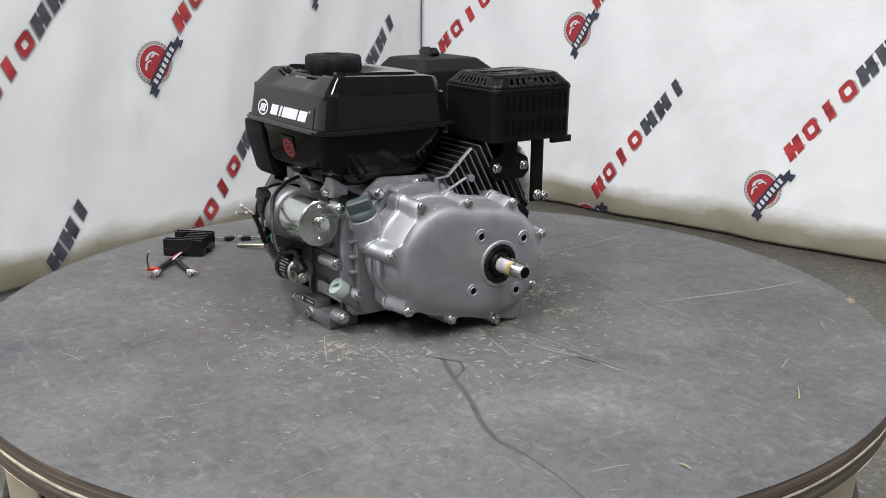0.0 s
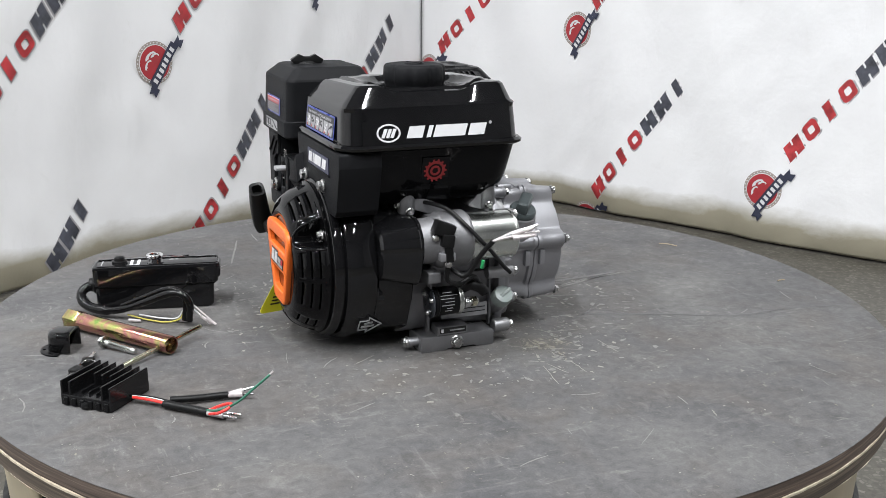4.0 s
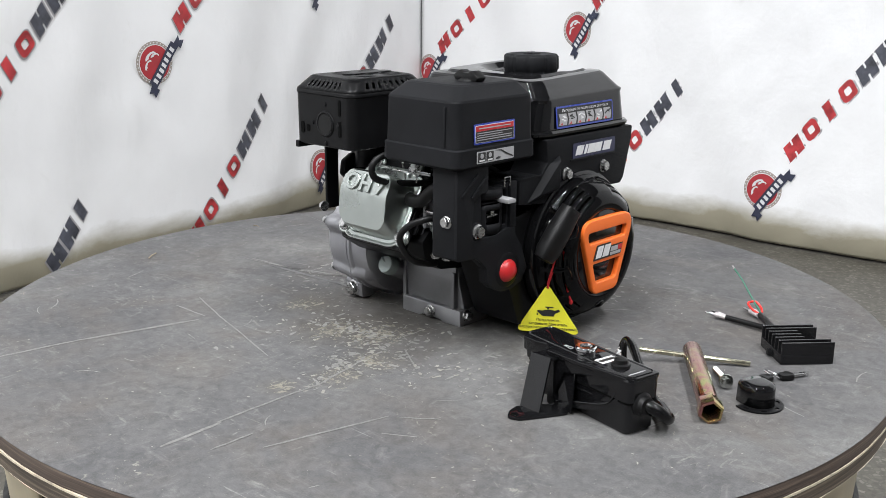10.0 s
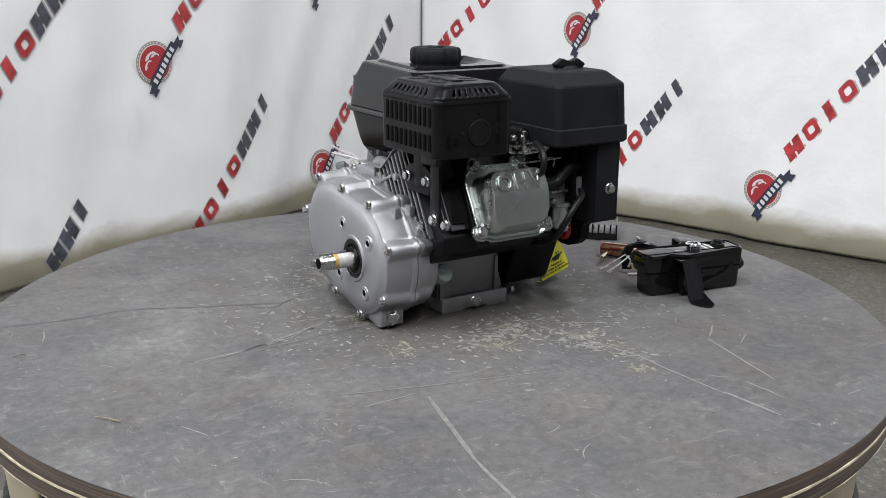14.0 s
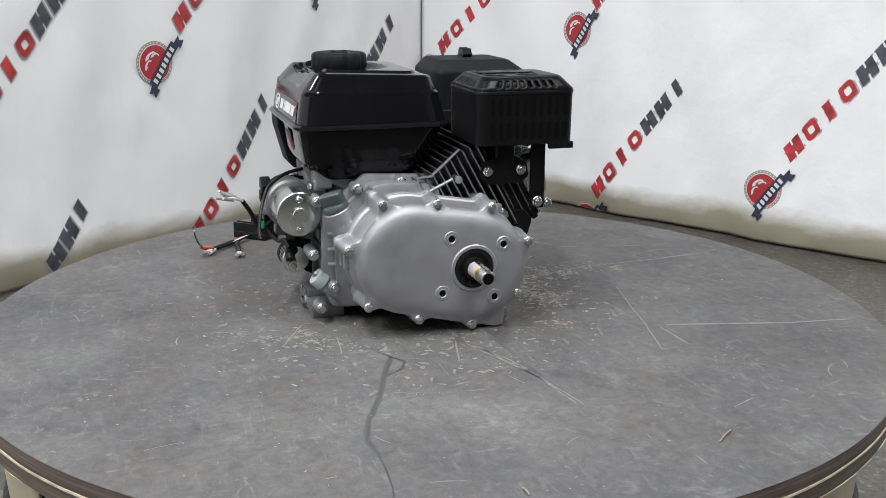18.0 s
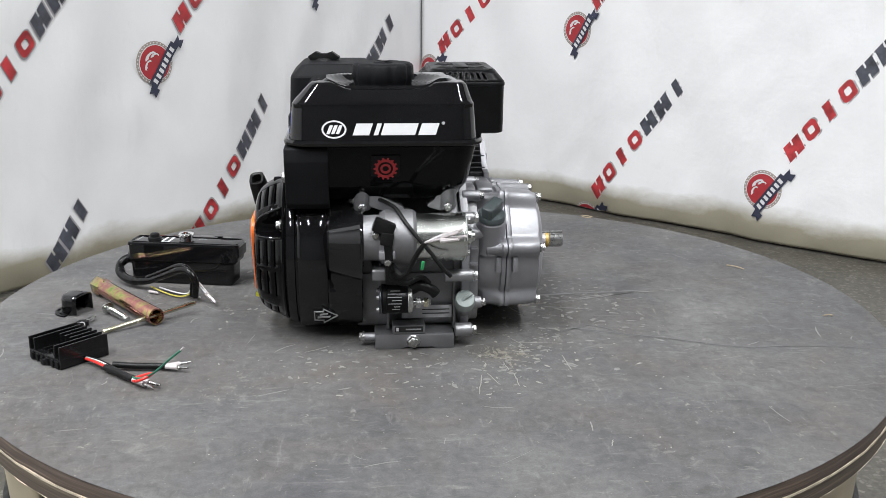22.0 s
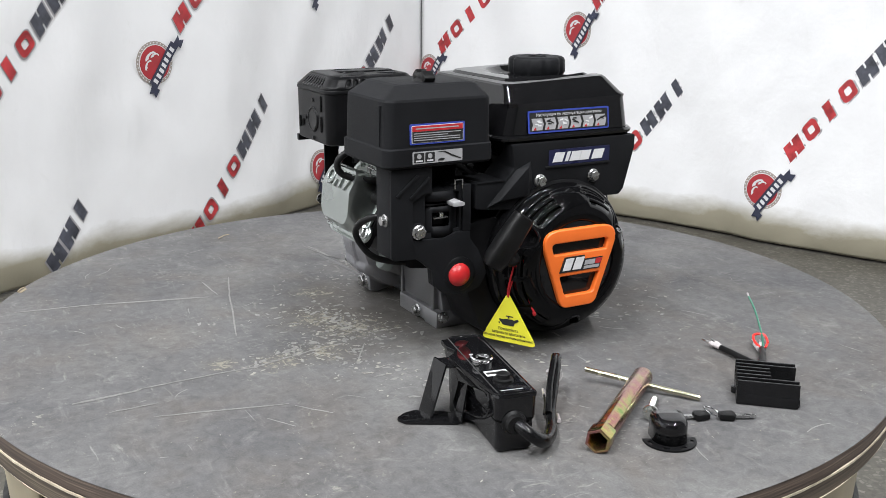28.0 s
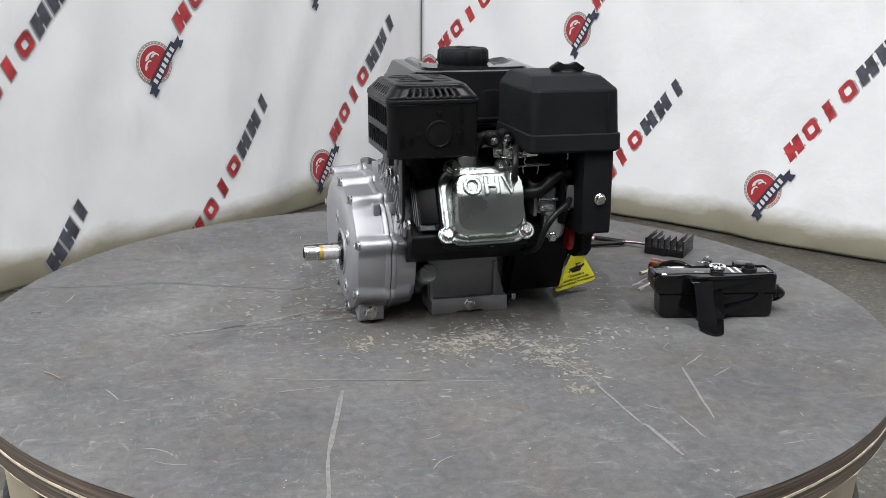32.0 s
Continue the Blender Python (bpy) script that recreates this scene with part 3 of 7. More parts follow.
def word(side, start, end, ang, first=0, last=7):
    """A diagonal word of seven plain blocks; start and end are the middles of the first and the last."""
    for i in range(first, last):
        u = i / 6
        glyph(side, start[0] + (end[0] - start[0]) * u, start[1] + (end[1] - start[1]) * u, ang, KINDS[i], i > 3)


def emblem(side, s, h, r=0.0775):
    """A round crimson emblem with a navy ribbon across it."""
    f = 1 if side == "east" else -1

    def put(pts, ang=0.0):
        ca, sa = math.cos(radians(ang)), math.sin(radians(ang))
        return [(s + f * (x * ca - y * sa), h + x * sa + y * ca) for x, y in pts]

    print_on("emblem_rim", side, [put(oval(0, 0, r, r, 40))], EMBGREY, 0.0035)
    dots = [put(oval(r * 0.925 * math.cos(math.pi * i / 16), r * 0.925 * math.sin(math.pi * i / 16), 0.0028, 0.0028, 6)) for i in range(32)]
    print_on("emblem_dots", side, dots, WHITE, 0.0048)
    print_on("emblem_ring", side, [put(oval(0, 0, r * 0.855, r * 0.855, 40))], WHITE, 0.0050)
    print_on("emblem_disc", side, [put(oval(0, 0, r * 0.815, r * 0.815, 40))], EMBLEM, 0.0064)
    swoosh = []
    for ox, oy, sc, tw in ((-0.24, 0.28, 1.0, 35), (-0.38, -0.10, 0.8, 60), (-0.02, 0.30, 0.7, 15)):
        arc = [(math.cos(radians(a)) * 0.34 * sc, math.sin(radians(a)) * 0.20 * sc) for a in range(-20, 200, 22)]
        inn = [(x * 0.55 + 0.05, y * 0.45) for x, y in arc]
        ca, sa = math.cos(radians(tw)), math.sin(radians(tw))
        for a, b, c, d in zip(arc, arc[1:], inn[1:], inn):
            swoosh.append(put([(r * (ox + x * ca - y * sa), r * (oy + x * sa + y * ca)) for x, y in (a, b, c, d)]))
    print_on("emblem_swoosh", side, swoosh, WHITE, 0.0078)
    rib = 56
    print_on("ribbon", side, [dense(put([(-0.085 + 0.01, -0.052), (0.10, -0.052), (0.10, -0.014), (-0.085 + 0.01, -0.014)], rib), 4), dense(put([(0.10, -0.066), (0.135, -0.062), (0.122, -0.045), (0.135, -0.030), (0.10, -0.028)], rib), 2), dense(put([(-0.075, -0.028), (-0.11, -0.034), (-0.098, -0.050), (-0.11, -0.066), (-0.075, -0.066)], rib), 2)], EMBNAVY, 0.0092)
    for x in (-0.064, -0.042, -0.020, 0.002, 0.024, 0.046, 0.068):
        print_on("ribbon_block", side, [put([(x, -0.044), (x + 0.013, -0.044), (x + 0.015, -0.023), (x + 0.002, -0.023)], rib)], WHITE, 0.0104)


word("east", (0.256, 0.695), (0.688, 1.115), 47)
word("east", (1.137, 0.111), (1.486, 0.575), 53)
word("east", (1.999, 0.388), (2.352, 0.849), 52)
word("east", (1.100, 0.930), (1.450, 1.390), 53)
word("west", (2.470, 0.581), (2.074, 1.015), 49)
word("west", (1.623, 0.860), (1.227, 1.300), 49)
word("west", (2.448, -0.210), (2.115, 0.225), 52, 4)
word("west", (1.596, 0.043), (1.218, 0.505), 51)
word("west", (0.732, 0.328), (0.356, 0.792), 51)
for s, h in ((0.984, 0.787), (1.893, 0.211), (0.156, 0.559), (2.78, 0.75), (1.06, -0.045)):
    emblem("east", s, h)
for s, h in ((1.750, 0.703), (0.838, 0.181), (0.854, 0.985), (2.65, 0.15)):
    emblem("west", s, h)

# ---- the turntable ----
drum = tagged(new("drum_pedestal"), "tan metal drum pedestal under the round deck", "pedestal")
drum.location = (0, 0, FLOOR)
H0 = -FLOOR - 0.043
bm = bmesh.new()
SHELL = [(0, 0.535), (0.02, 0.545), (0.2, 0.553), (0.4, 0.562), (H0 - 0.03, 0.570), (H0 - 0.004, 0.572)]
arc = [radians(-49 + 273 * i / 90) for i in range(91)]
wall = [[bm.verts.new((r * math.cos(a), r * math.sin(a), z)) for a in arc] for z, r in SHELL]
for p, q in zip(wall, wall[1:]):
    for i in range(90):
        bm.faces.new((p[i], p[i + 1], q[i + 1], q[i]))
shell = part("shell", bm, DRUM, drum, "tan sheet-metal shell, open at the front")
thick = shell.modifiers.new("thickness", "SOLIDIFY")
thick.thickness, thick.offset = 0.004, -1
part("column", lathe((0, 0, 0), (0, 0, 1), [(0, 0.30), (0.01, 0.30), (0.02, 0.12), (H0 - 0.06, 0.12), (H0 - 0.05, 0.30), (H0 - 0.001, 0.30)], 48), RUBBER, drum, "dark central column")
part("hoop", lathe((0, 0, H0 - 0.165), (0, 0, 1), [(0, 0.565), (0.006, 0.574), (0.018, 0.574), (0.024, 0.567)], 96), RUBBER, drum)
part("foot_ring", lathe((0, 0, 0), (0, 0, 1), [(0, 0.56), (0.025, 0.562), (0.03, 0.545)], 96), RUBBER, drum)

table = tagged(new("turntable"), "round turntable deck in scratched grey paint over plywood", "turntable")
BASE[table] = Vector((0, 0, 0))
R = 0.601
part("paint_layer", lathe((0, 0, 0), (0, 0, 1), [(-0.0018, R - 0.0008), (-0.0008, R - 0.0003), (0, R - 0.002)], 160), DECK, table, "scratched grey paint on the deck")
wob = random.Random(4)
edge = [wob.uniform(-1, 1) for i in range(160)]
part("upper_board", lathe((0, 0, 0), (0, 0, 1), [(-0.019, R - 0.003), (-0.018, R - 0.0012), (-0.003, R - 0.0008), (-0.0019, R - 0.0012)], 160, shape=lambda q: 1 + 0.0009 * edge[int(q / 2 / math.pi * 160) % 160]), PLY_DARK, table, "soiled dark plywood edge")
part("lower_board", lathe((0, 0, 0), (0, 0, 1), [(-0.041, R - 0.006), (-0.040, R - 0.003), (-0.0205, R - 0.0015), (-0.0192, R - 0.0025)], 160), PLY_PALE, table, "brown plywood edge with a pale top ply")

part("pale_ply", lathe((0, 0, 0), (0, 0, 1), [(-0.0210, R - 0.003), (-0.0210, R - 0.0004), (-0.0186, R - 0.0004), (-0.0186, R - 0.003)], 160, shape=lambda q: 1 + 0.0006 * edge[int(q / 2 / math.pi * 160) * 7 % 160]), PLY_LINE, table, "thin pale ply between the boards")
part("pale_ply", lathe((0, 0, 0), (0, 0, 1), [(-0.0412, R - 0.008), (-0.0412, R - 0.0032), (-0.0402, R - 0.0026), (-0.0402, R - 0.008)], 160, shape=lambda q: 1 + 0.0012 * edge[int(q / 2 / math.pi * 160) * 3 % 160]), PLY_LINE, table)


def streak(pts, w, bm, z=0.0004):
    """A scratch: a thin strip along the points, tapered at its ends."""
    path = [Vector((x, y, z)) for x, y in pts]
    k = len(path) - 1
    pairs = []
    for i, p in enumerate(path):
        d = (path[min(i + 1, k)] - path[max(i - 1, 0)]).normalized()
        s = Vector((-d.y, d.x, 0)) * w * (0.25 if i in (0, k) else 0.5)
        pairs.append((bm.verts.new(p + s), bm.verts.new(p - s)))
    for (a, b), (c, d) in zip(pairs, pairs[1:]):
        bm.faces.new((a, b, d, c))
    return bm


def bent(pts, rnd, k=6, jig=0.0006):
    out = []
    for a, b in zip(pts, pts[1:]):
        out += [(a[0] + (b[0] - a[0]) * i / k + rnd.uniform(-jig, jig), a[1] + (b[1] - a[1]) * i / k + rnd.uniform(-jig, jig)) for i in range(k)]
    return [*out, pts[-1]]


rnd = random.Random(11)
MARKS = [(((0.174, 0.268), (0.214, 0.418)), 0.0055, FAINT), (((0.214, 0.418), (0.229, 0.518)), 0.004, FAINT), (((0.255, 0.214), (0.169, 0.239), (0.003, 0.283)), 0.0022, FAINT), (((0.184, 0.003), (0.285, 0.032), (0.366, 0.042)), 0.0026, FAINT), (((-0.2245, 0.298), (-0.190, 0.434)), 0.0030, FAINT), (((-0.158, 0.4725), (-0.1575, 0.421)), 0.0026, FAINT), (((0.247, 0.256), (0.179, 0.254)), 0.0022, FAINT), (((-0.233, 0.294), (-0.269, 0.266)), 0.0024, FAINT), (((-0.110, 0.432), (-0.107, 0.345), (-0.108, 0.295), (-0.088, 0.215)), 0.0030, FAINT), (((-0.113, 0.428), (-0.118, 0.503)), 0.0045, FAINT), (((-0.098, 0.151), (-0.155, 0.187)), 0.0020, FAINT)]
HAIRS = [((0.027, -0.316), (0.036, -0.261)), ((0.054, -0.292), (0.043, -0.256)), ((0.075, -0.296), (0.074, -0.258)), ((0.070, -0.249), (0.066, -0.223)), ((0.085, -0.191), (0.116, -0.183)), ((0.101, -0.173), (0.088, -0.144)), ((0.086, -0.157), (0.150, -0.166)), ((0.143, -0.253), (0.141, -0.206)), ((0.028, -0.190), (0.105, -0.231)), ((-0.170, -0.177), (-0.139, -0.157)), ((0.142, -0.451), (0.147, -0.436))]
MARKS += [(pts, 0.0011, SCRATCH) for pts in HAIRS]
for pts, w, ma in MARKS:
    part("scratch", streak(bent(pts, rnd), w, bmesh.new()), ma, table, "pale scratch in the paint" if ma is SCRATCH else "")
part("oily_line", streak(bent([(0.155, -0.123), (0.176, -0.112), (0.232, -0.135), (0.286, -0.156), (0.338, -0.181), (0.384, -0.195), (0.424, -0.192), (0.476, -0.196), (0.518, -0.204), (0.575, -0.205)], rnd, 4), 0.0019, bmesh.new(), 0.0003), STAIN, table, "dark oily line on the paint")
part("oil_film", streak(bent([(0.176, -0.112), (0.232, -0.135), (0.286, -0.156), (0.338, -0.181), (0.384, -0.195), (0.424, -0.192)], rnd, 5, 0.0016), 0.007, bmesh.new(), 0.00015), FILM, table, "faint oil film on the paint")
part("oily_line", streak(bent([(0.120, 0.027), (0.175, 0.032), (0.228, 0.037), (0.318, 0.044)], rnd, 5), 0.0060, bmesh.new(), 0.0003), FILM, table)
MARK_FAN = [((0.1607, -0.0094), (0.2568, 0.0223), (0.2966, 0.0352), (0.3724, 0.0489)), ((0.148, -0.0196), (0.2155, -0.0383)), ((0.170, -0.004), (0.225, 0.020), (0.262, 0.030))]
for pts in MARK_FAN:
    part("scratch", streak(bent(pts, rnd), 0.0024, bmesh.new()), FAINT, table)
part("oily_line", streak(bent([(0.172, -0.115), (0.194, -0.099), (0.218, -0.111), (0.231, -0.132)], rnd, 4), 0.003, bmesh.new(), 0.0003), STAIN, table)


def flake(bm, x, y, size, rnd, z=0.0004):
    """A ragged chip in the paint, longer one way."""
    k, a, long = rnd.randint(5, 8), rnd.uniform(0, math.pi), rnd.uniform(1.0, 2.3)
    ca, sa = math.cos(a), math.sin(a)
    pts = []
    z += rnd.uniform(0, 0.0002)
    for i in range(k):
        q, rr = 2 * math.pi * i / k, size * rnd.uniform(0.45, 1.25)
        u, v = rr * math.cos(q) * long, rr * math.sin(q) / math.sqrt(long)
        pts.append(bm.verts.new((x + u * ca - v * sa, y + u * sa + v * ca, z)))
    bm.faces.new(pts)


CLUSTERS = [(0.02, 0.147, 0.030, 60), (-0.030, 0.145, 0.032, 110), (-0.080, 0.130, 0.030, 60), (-0.072, 0.200, 0.022, 60), (-0.084, 0.235, 0.018, 70), (-0.100, 0.290, 0.020, 35), (-0.150, 0.185, 0.035, 60), (-0.215, 0.160, 0.03, 25), (0.06, 0.19, 0.05, 40), (0.13, -0.03, 0.05, 60), (0.16, 0.08, 0.05, 45), (-0.02, -0.24, 0.06, 70), (0.12, -0.20, 0.05, 50), (-0.14, -0.20, 0.04, 30), (-0.27, -0.02, 0.05, 25), (-0.24, 0.10, 0.05, 30), (0.06, -0.26, 0.03, 40), (0.11, -0.17, 0.03, 40), (0.23, 0.02, 0.04, 30), (0.25, -0.10, 0.04, 25)]
chips = bmesh.new()
for cx, cy, spread, count in CLUSTERS:
    for i in range(int(count * 0.6)):
        x, y = rnd.gauss(cx, spread), rnd.gauss(cy, spread)
        if rnd.random() < 0.06:
            a, ln, bend = rnd.uniform(0, math.pi), rnd.uniform(0.006, 0.022), rnd.uniform(-1.6, 1.6)
            streak([(x + math.cos(a + bend * u) * ln * u, y + math.sin(a + bend * u) * ln * u) for u in (-0.5, -0.2, 0.15, 0.5)], rnd.uniform(0.0005, 0.0009), chips)
        else:
            flake(chips, x, y, rnd.choice((0.0007, 0.0009, 0.0012, 0.0018, 0.0030)), rnd)
for i in range(260):
    q, rr = rnd.uniform(0, 2 * math.pi), 0.57 * math.sqrt(rnd.random())
    flake(chips, rr * math.cos(q), rr * math.sin(q), rnd.choice((0.0006, 0.0008, 0.0010, 0.0014)), rnd)
tagged(part("paint_wear", chips, SCRATCH, table, "many small pale chips and scratches"), kind="stuff")
scuffs = bmesh.new()
for i in range(46):
    q, rr = rnd.uniform(0, 2 * math.pi), 0.56 * math.sqrt(rnd.random())
    x, y, a = rr * math.cos(q), rr * math.sin(q), rnd.uniform(0, math.pi)
    ln, w, bend = rnd.uniform(0.008, 0.045), rnd.uniform(0.0007, 0.002), rnd.uniform(-0.5, 0.5)
    streak([(x + math.cos(a + bend * u) * ln * u, y + math.sin(a + bend * u) * ln * u) for u in (-0.5, -0.2, 0.15, 0.5)], w, scuffs, 0.0002)
for cx, cy, spread, count in CLUSTERS:
    for i in range(count // 2):
        flake(scuffs, rnd.gauss(cx, spread * 0.8), rnd.gauss(cy, spread * 0.8), rnd.choice((0.0014, 0.0024, 0.0042)), rnd, 0.00015)
tagged(part("scuffing", scuffs, FAINT, table, "many faint scuff marks"), kind="stuff")
for (x, y), (x2, y2) in (((0.478, 0.161), (0.497, 0.136)), ((0.523, -0.087), (0.537, -0.086)), ((0.337, 0.490), (0.319, 0.503))):
    part("splinter", sweep([(x, y, 0.0018), ((x + x2) / 2, (y + y2) / 2, 0.003), (x2, y2, 0.0018)], 0.0010, 6, 3, flat=0.6), CHIPWOOD, table, "small wood splinter")
part("bare_edge", prism(rounded([(0.336, 0.4915), (0.320, 0.5025), (0.316, 0.498), (0.332, 0.488)], 0.002, 3), "z", 0.0002, 0.0006), CHIPWOOD, table, "chipped bare wood at the edge")


# ---- the engine: x along its shaft, y towards the cylinder head, z up ----
engine = thing("petrol_engine", -0.03, -0.06, "small black and silver petrol engine standing on the round deck", "engine")
X, Y, Z = Vector((1, 0, 0)), Vector((0, 1, 0)), Vector((0, 0, 1))

# fuel tank, in two pressed halves with a seam rim
CAP = Vector((-0.071, -0.112, 0.318))


def dish(p):
    """The tank's top falls towards the cylinder head and sinks round the filler cap, out towards the front."""
    p = p.copy()
    p.z -= 0.0062 * max(0.0, min(1.0, (p.y + 0.172) / 0.165)) * max(0.0, min(1.0, (p.z - 0.266) / 0.058))
    dx, dy = (p.x - CAP.x) / 0.056, (p.y - CAP.y) / 0.052
    if dy < 0:
        dy *= 0.72
    d = math.hypot(dx, dy)
    u = min(1.0, max(0.0, (1.30 - d) / 0.34))
    k = min(1.0, max(0.0, (p.z - 0.304) / 0.016))
    return Vector((p.x, p.y, p.z - 0.0085 * u * u * (3 - 2 * u) * k))


rings = [ring_xy(-0.180, 0.036, -0.187, 0.008, 0.2615, 0.0205, 10, 18), ring_xy(-0.1795, 0.0355, -0.1862, 0.0068, 0.268, 0.0205, 10, 18), ring_xy(-0.1775, 0.0335, -0.1815, -0.001, 0.297, 0.0195, 10, 18), ring_xy(-0.1768, 0.0326, -0.180, -0.0025, 0.3015, 0.013, 10, 18), ring_xy(-0.1745, 0.031, -0.1775, -0.004, 0.3048, 0.018, 10, 18), ring_xy(-0.158, 0.0255, -0.164, -0.011, 0.3225, 0.014, 10, 18), ring_xy(-0.155, 0.0228, -0.161, -0.014, 0.3246, 0.013, 10, 18), ring_xy(-0.150, 0.018, -0.156, -0.019, 0.3252, 0.018, 10, 18)]
top = rings[-1]
mid = sum(top, Vector()) / len(top)
rings += [[mid + (p - mid) * s + Vector((0, 0, 0.0006 if s > 0.9 else 0.0034)) for p in top] for s in (0.96, 0.91, 0.87, 0.82, 0.76, 0.70, 0.64, 0.58, 0.52, 0.46, 0.4, 0.3, 0.2, 0.1, 0.03)]
tank = part("fuel_tank", loft([[dish(p) for p in r] for r in rings]), GLOSS, engine, "gloss black pressed-steel fuel tank", sharp=0.22)
part("lower_half", loft([ring_xy(-0.140, 0.0, -0.140, -0.05, 0.184, 0.03), ring_xy(-0.160, 0.018, -0.162, -0.03, 0.188, 0.03), ring_xy(-0.170, 0.0275, -0.1735, -0.021, 0.204, 0.03), ring_xy(-0.1735, 0.030, -0.177, -0.014, 0.214, 0.028), ring_xy(-0.179, 0.036, -0.184, 0.003, 0.249, 0.026), ring_xy(-0.180, 0.037, -0.186, 0.006, 0.2555, 0.026)]), GLOSS_SOFT, tank, sharp=0.22)
part("seam_rim", loft([ring_xy(-0.184, 0.040, -0.190, 0.012, 0.2535, 0.028), ring_xy(-0.1872, 0.0435, -0.1935, 0.0155, 0.2555, 0.03), ring_xy(-0.1878, 0.044, -0.194, 0.016, 0.2585, 0.03), ring_xy(-0.185, 0.041, -0.191, 0.013, 0.2612, 0.028)]), GLOSS, tank)
cap = part("fuel_cap", lathe(CAP, Z, [(-0.004, 0.0345), (0.004, 0.0355), (0.006, 0.0372), (0.0215, 0.0365), (0.0245, 0.034), (0.0252, 0.030), (0.0245, 0.0245), (0.0245, 0.012), (0.0262, 0.0105), (0.0262, 0.002)], 96, shape=lambda q: 1 - 0.062 * max(0.0, math.cos(q * 9)) ** 2.2), MATT, tank, "ribbed black plastic fuel cap", sharp=0.8)
part("cap_mark", flat(rect(-0.011, 0.011, -0.0025, 0.0025, 0.001), plane_of(CAP + Z * 0.0262, (0.5, -1, 0), (1, 0.5, 0)), 0.0009), SATIN, cap)
lean = math.atan2(0.0047, 0.029)
front = plane_of((-0.0975, -0.1857, 0.2737), X, (0, math.sin(lean), math.cos(lean)))
part("sticker", flat(rect(-0.062, 0.104, -0.014, 0.0135, 0.002), front, 0.0002), GLOSS, tank)
part("badge_oval", flat(oval(-0.0315, 0, 0.0142, 0.0104), front, 0.0007, None, [oval(-0.0315, 0, 0.0121, 0.0085)]), WHITE, tank)
part("badge_bars", bar_row(3, -0.0405, -0.0245, -0.0052, 0.0048, 0.0042, front, 0.74, None, 0.0007), WHITE, tank)
for i, (a, w) in enumerate(((-0.0105, 0.022), (0.0135, 0.006), (0.0215, 0.0235), (0.0415, 0.0225), (0.0645, 0.0235))):
    leaning = 0.0045
    pts = [(a, -0.0067), (a + w * 0.86, -0.0067), (a + w * 0.86 + leaning, 0.0067), (a + leaning, 0.0067)]
    part("badge_block", flat(pts, front, 0.0006), WHITE, tank, "white printed badge block")
part("badge_dot", flat(oval(0.0935, 0.0068, 0.0019, 0.0019, 14), front, 0.0006), GREYPRINT, tank)
lowlean = math.atan2(0.011, 0.04)
low = plane_of((-0.0705, -0.1799, 0.2270), X, (0, -math.sin(lowlean), math.cos(lowlean)))
part("gear_sticker", flat(rect(-0.0165, 0.0165, -0.0175, 0.0165, 0.001), low, 0.0004), SATIN, tank)
for ring, (ro, ri) in enumerate(((0.0118, 0.0088), (0.0062, 0.0036))):
    part("gear_ring", flat(oval(0, 0, ro, ro, 24), low, 0.0009, None, [oval(0, 0, ri, ri, 24)]), DIMRED, tank, "red printed ring")
teeth = bmesh.new()
for i in range(14):
    c, s = math.cos(i * math.pi / 7), math.sin(i * math.pi / 7)
    flat([(c * 0.0112 - s * 0.0014, s * 0.0112 + c * 0.0014), (c * 0.0112 + s * 0.0014, s * 0.0112 - c * 0.0014), (c * 0.0140 + s * 0.0010, s * 0.0140 - c * 0.0010), (c * 0.0140 - s * 0.0010, s * 0.0140 + c * 0.0010)], low, 0.0009, teeth)
tagged(part("gear_teeth", teeth, DIMRED, tank), kind="stuff")
# instruction label on the tank's end
end = plane_of((-0.1805, -0.0878, 0.2756), -Y, (math.sin(0.11), 0, math.cos(0.11)))
lab = part("instruction_label", flat(rect(-0.0600, 0.0600, -0.0135, 0.0135, 0.0025), end, 0.0004), BLUEPRINT, tank, "blue-edged instruction label with six small pictures")
part("label_field", flat(rect(-0.0578, 0.0578, -0.0112, 0.0115, 0.0015), end, 0.0007), INK, lab)
part("label_text", text_mesh("Инструкция по эксплуатации двигателя", 0.0050, end @ Matrix.Translation((0, 0.0080, 0.0010))), WHITE, lab)
for i in range(6):
    a = -0.0555 + i * 0.0187
    part("label_picture", flat([(a, -0.0100), (a + 0.0152, -0.0100), (a + 0.0176, -0.003), (a + 0.0152, 0.0042), (a, 0.0042), (a + 0.0022, -0.003)], end, 0.0010), GREYPRINT, lab, "small grey picture panel")
    r = random.Random(i)
    art = bmesh.new()
    for j in range(4):
        u, v = a + r.uniform(0.003, 0.011), r.uniform(-0.008, 0.001)
        t = r.uniform(-0.5, 0.5)
        flat([(u, v), (u + 0.005, v + t * 0.006), (u + 0.005, v + t * 0.006 + 0.0016), (u, v + 0.0016)], end, 0.0013, art)
    part("picture_lines", art, INK if i % 2 else WHITE, lab)
    part("picture_mark", flat([(a + 0.0026, -0.0095), (a + 0.0066, -0.0095), (a + 0.0056, -0.0062)], end, 0.0014), REDPRINT, lab)

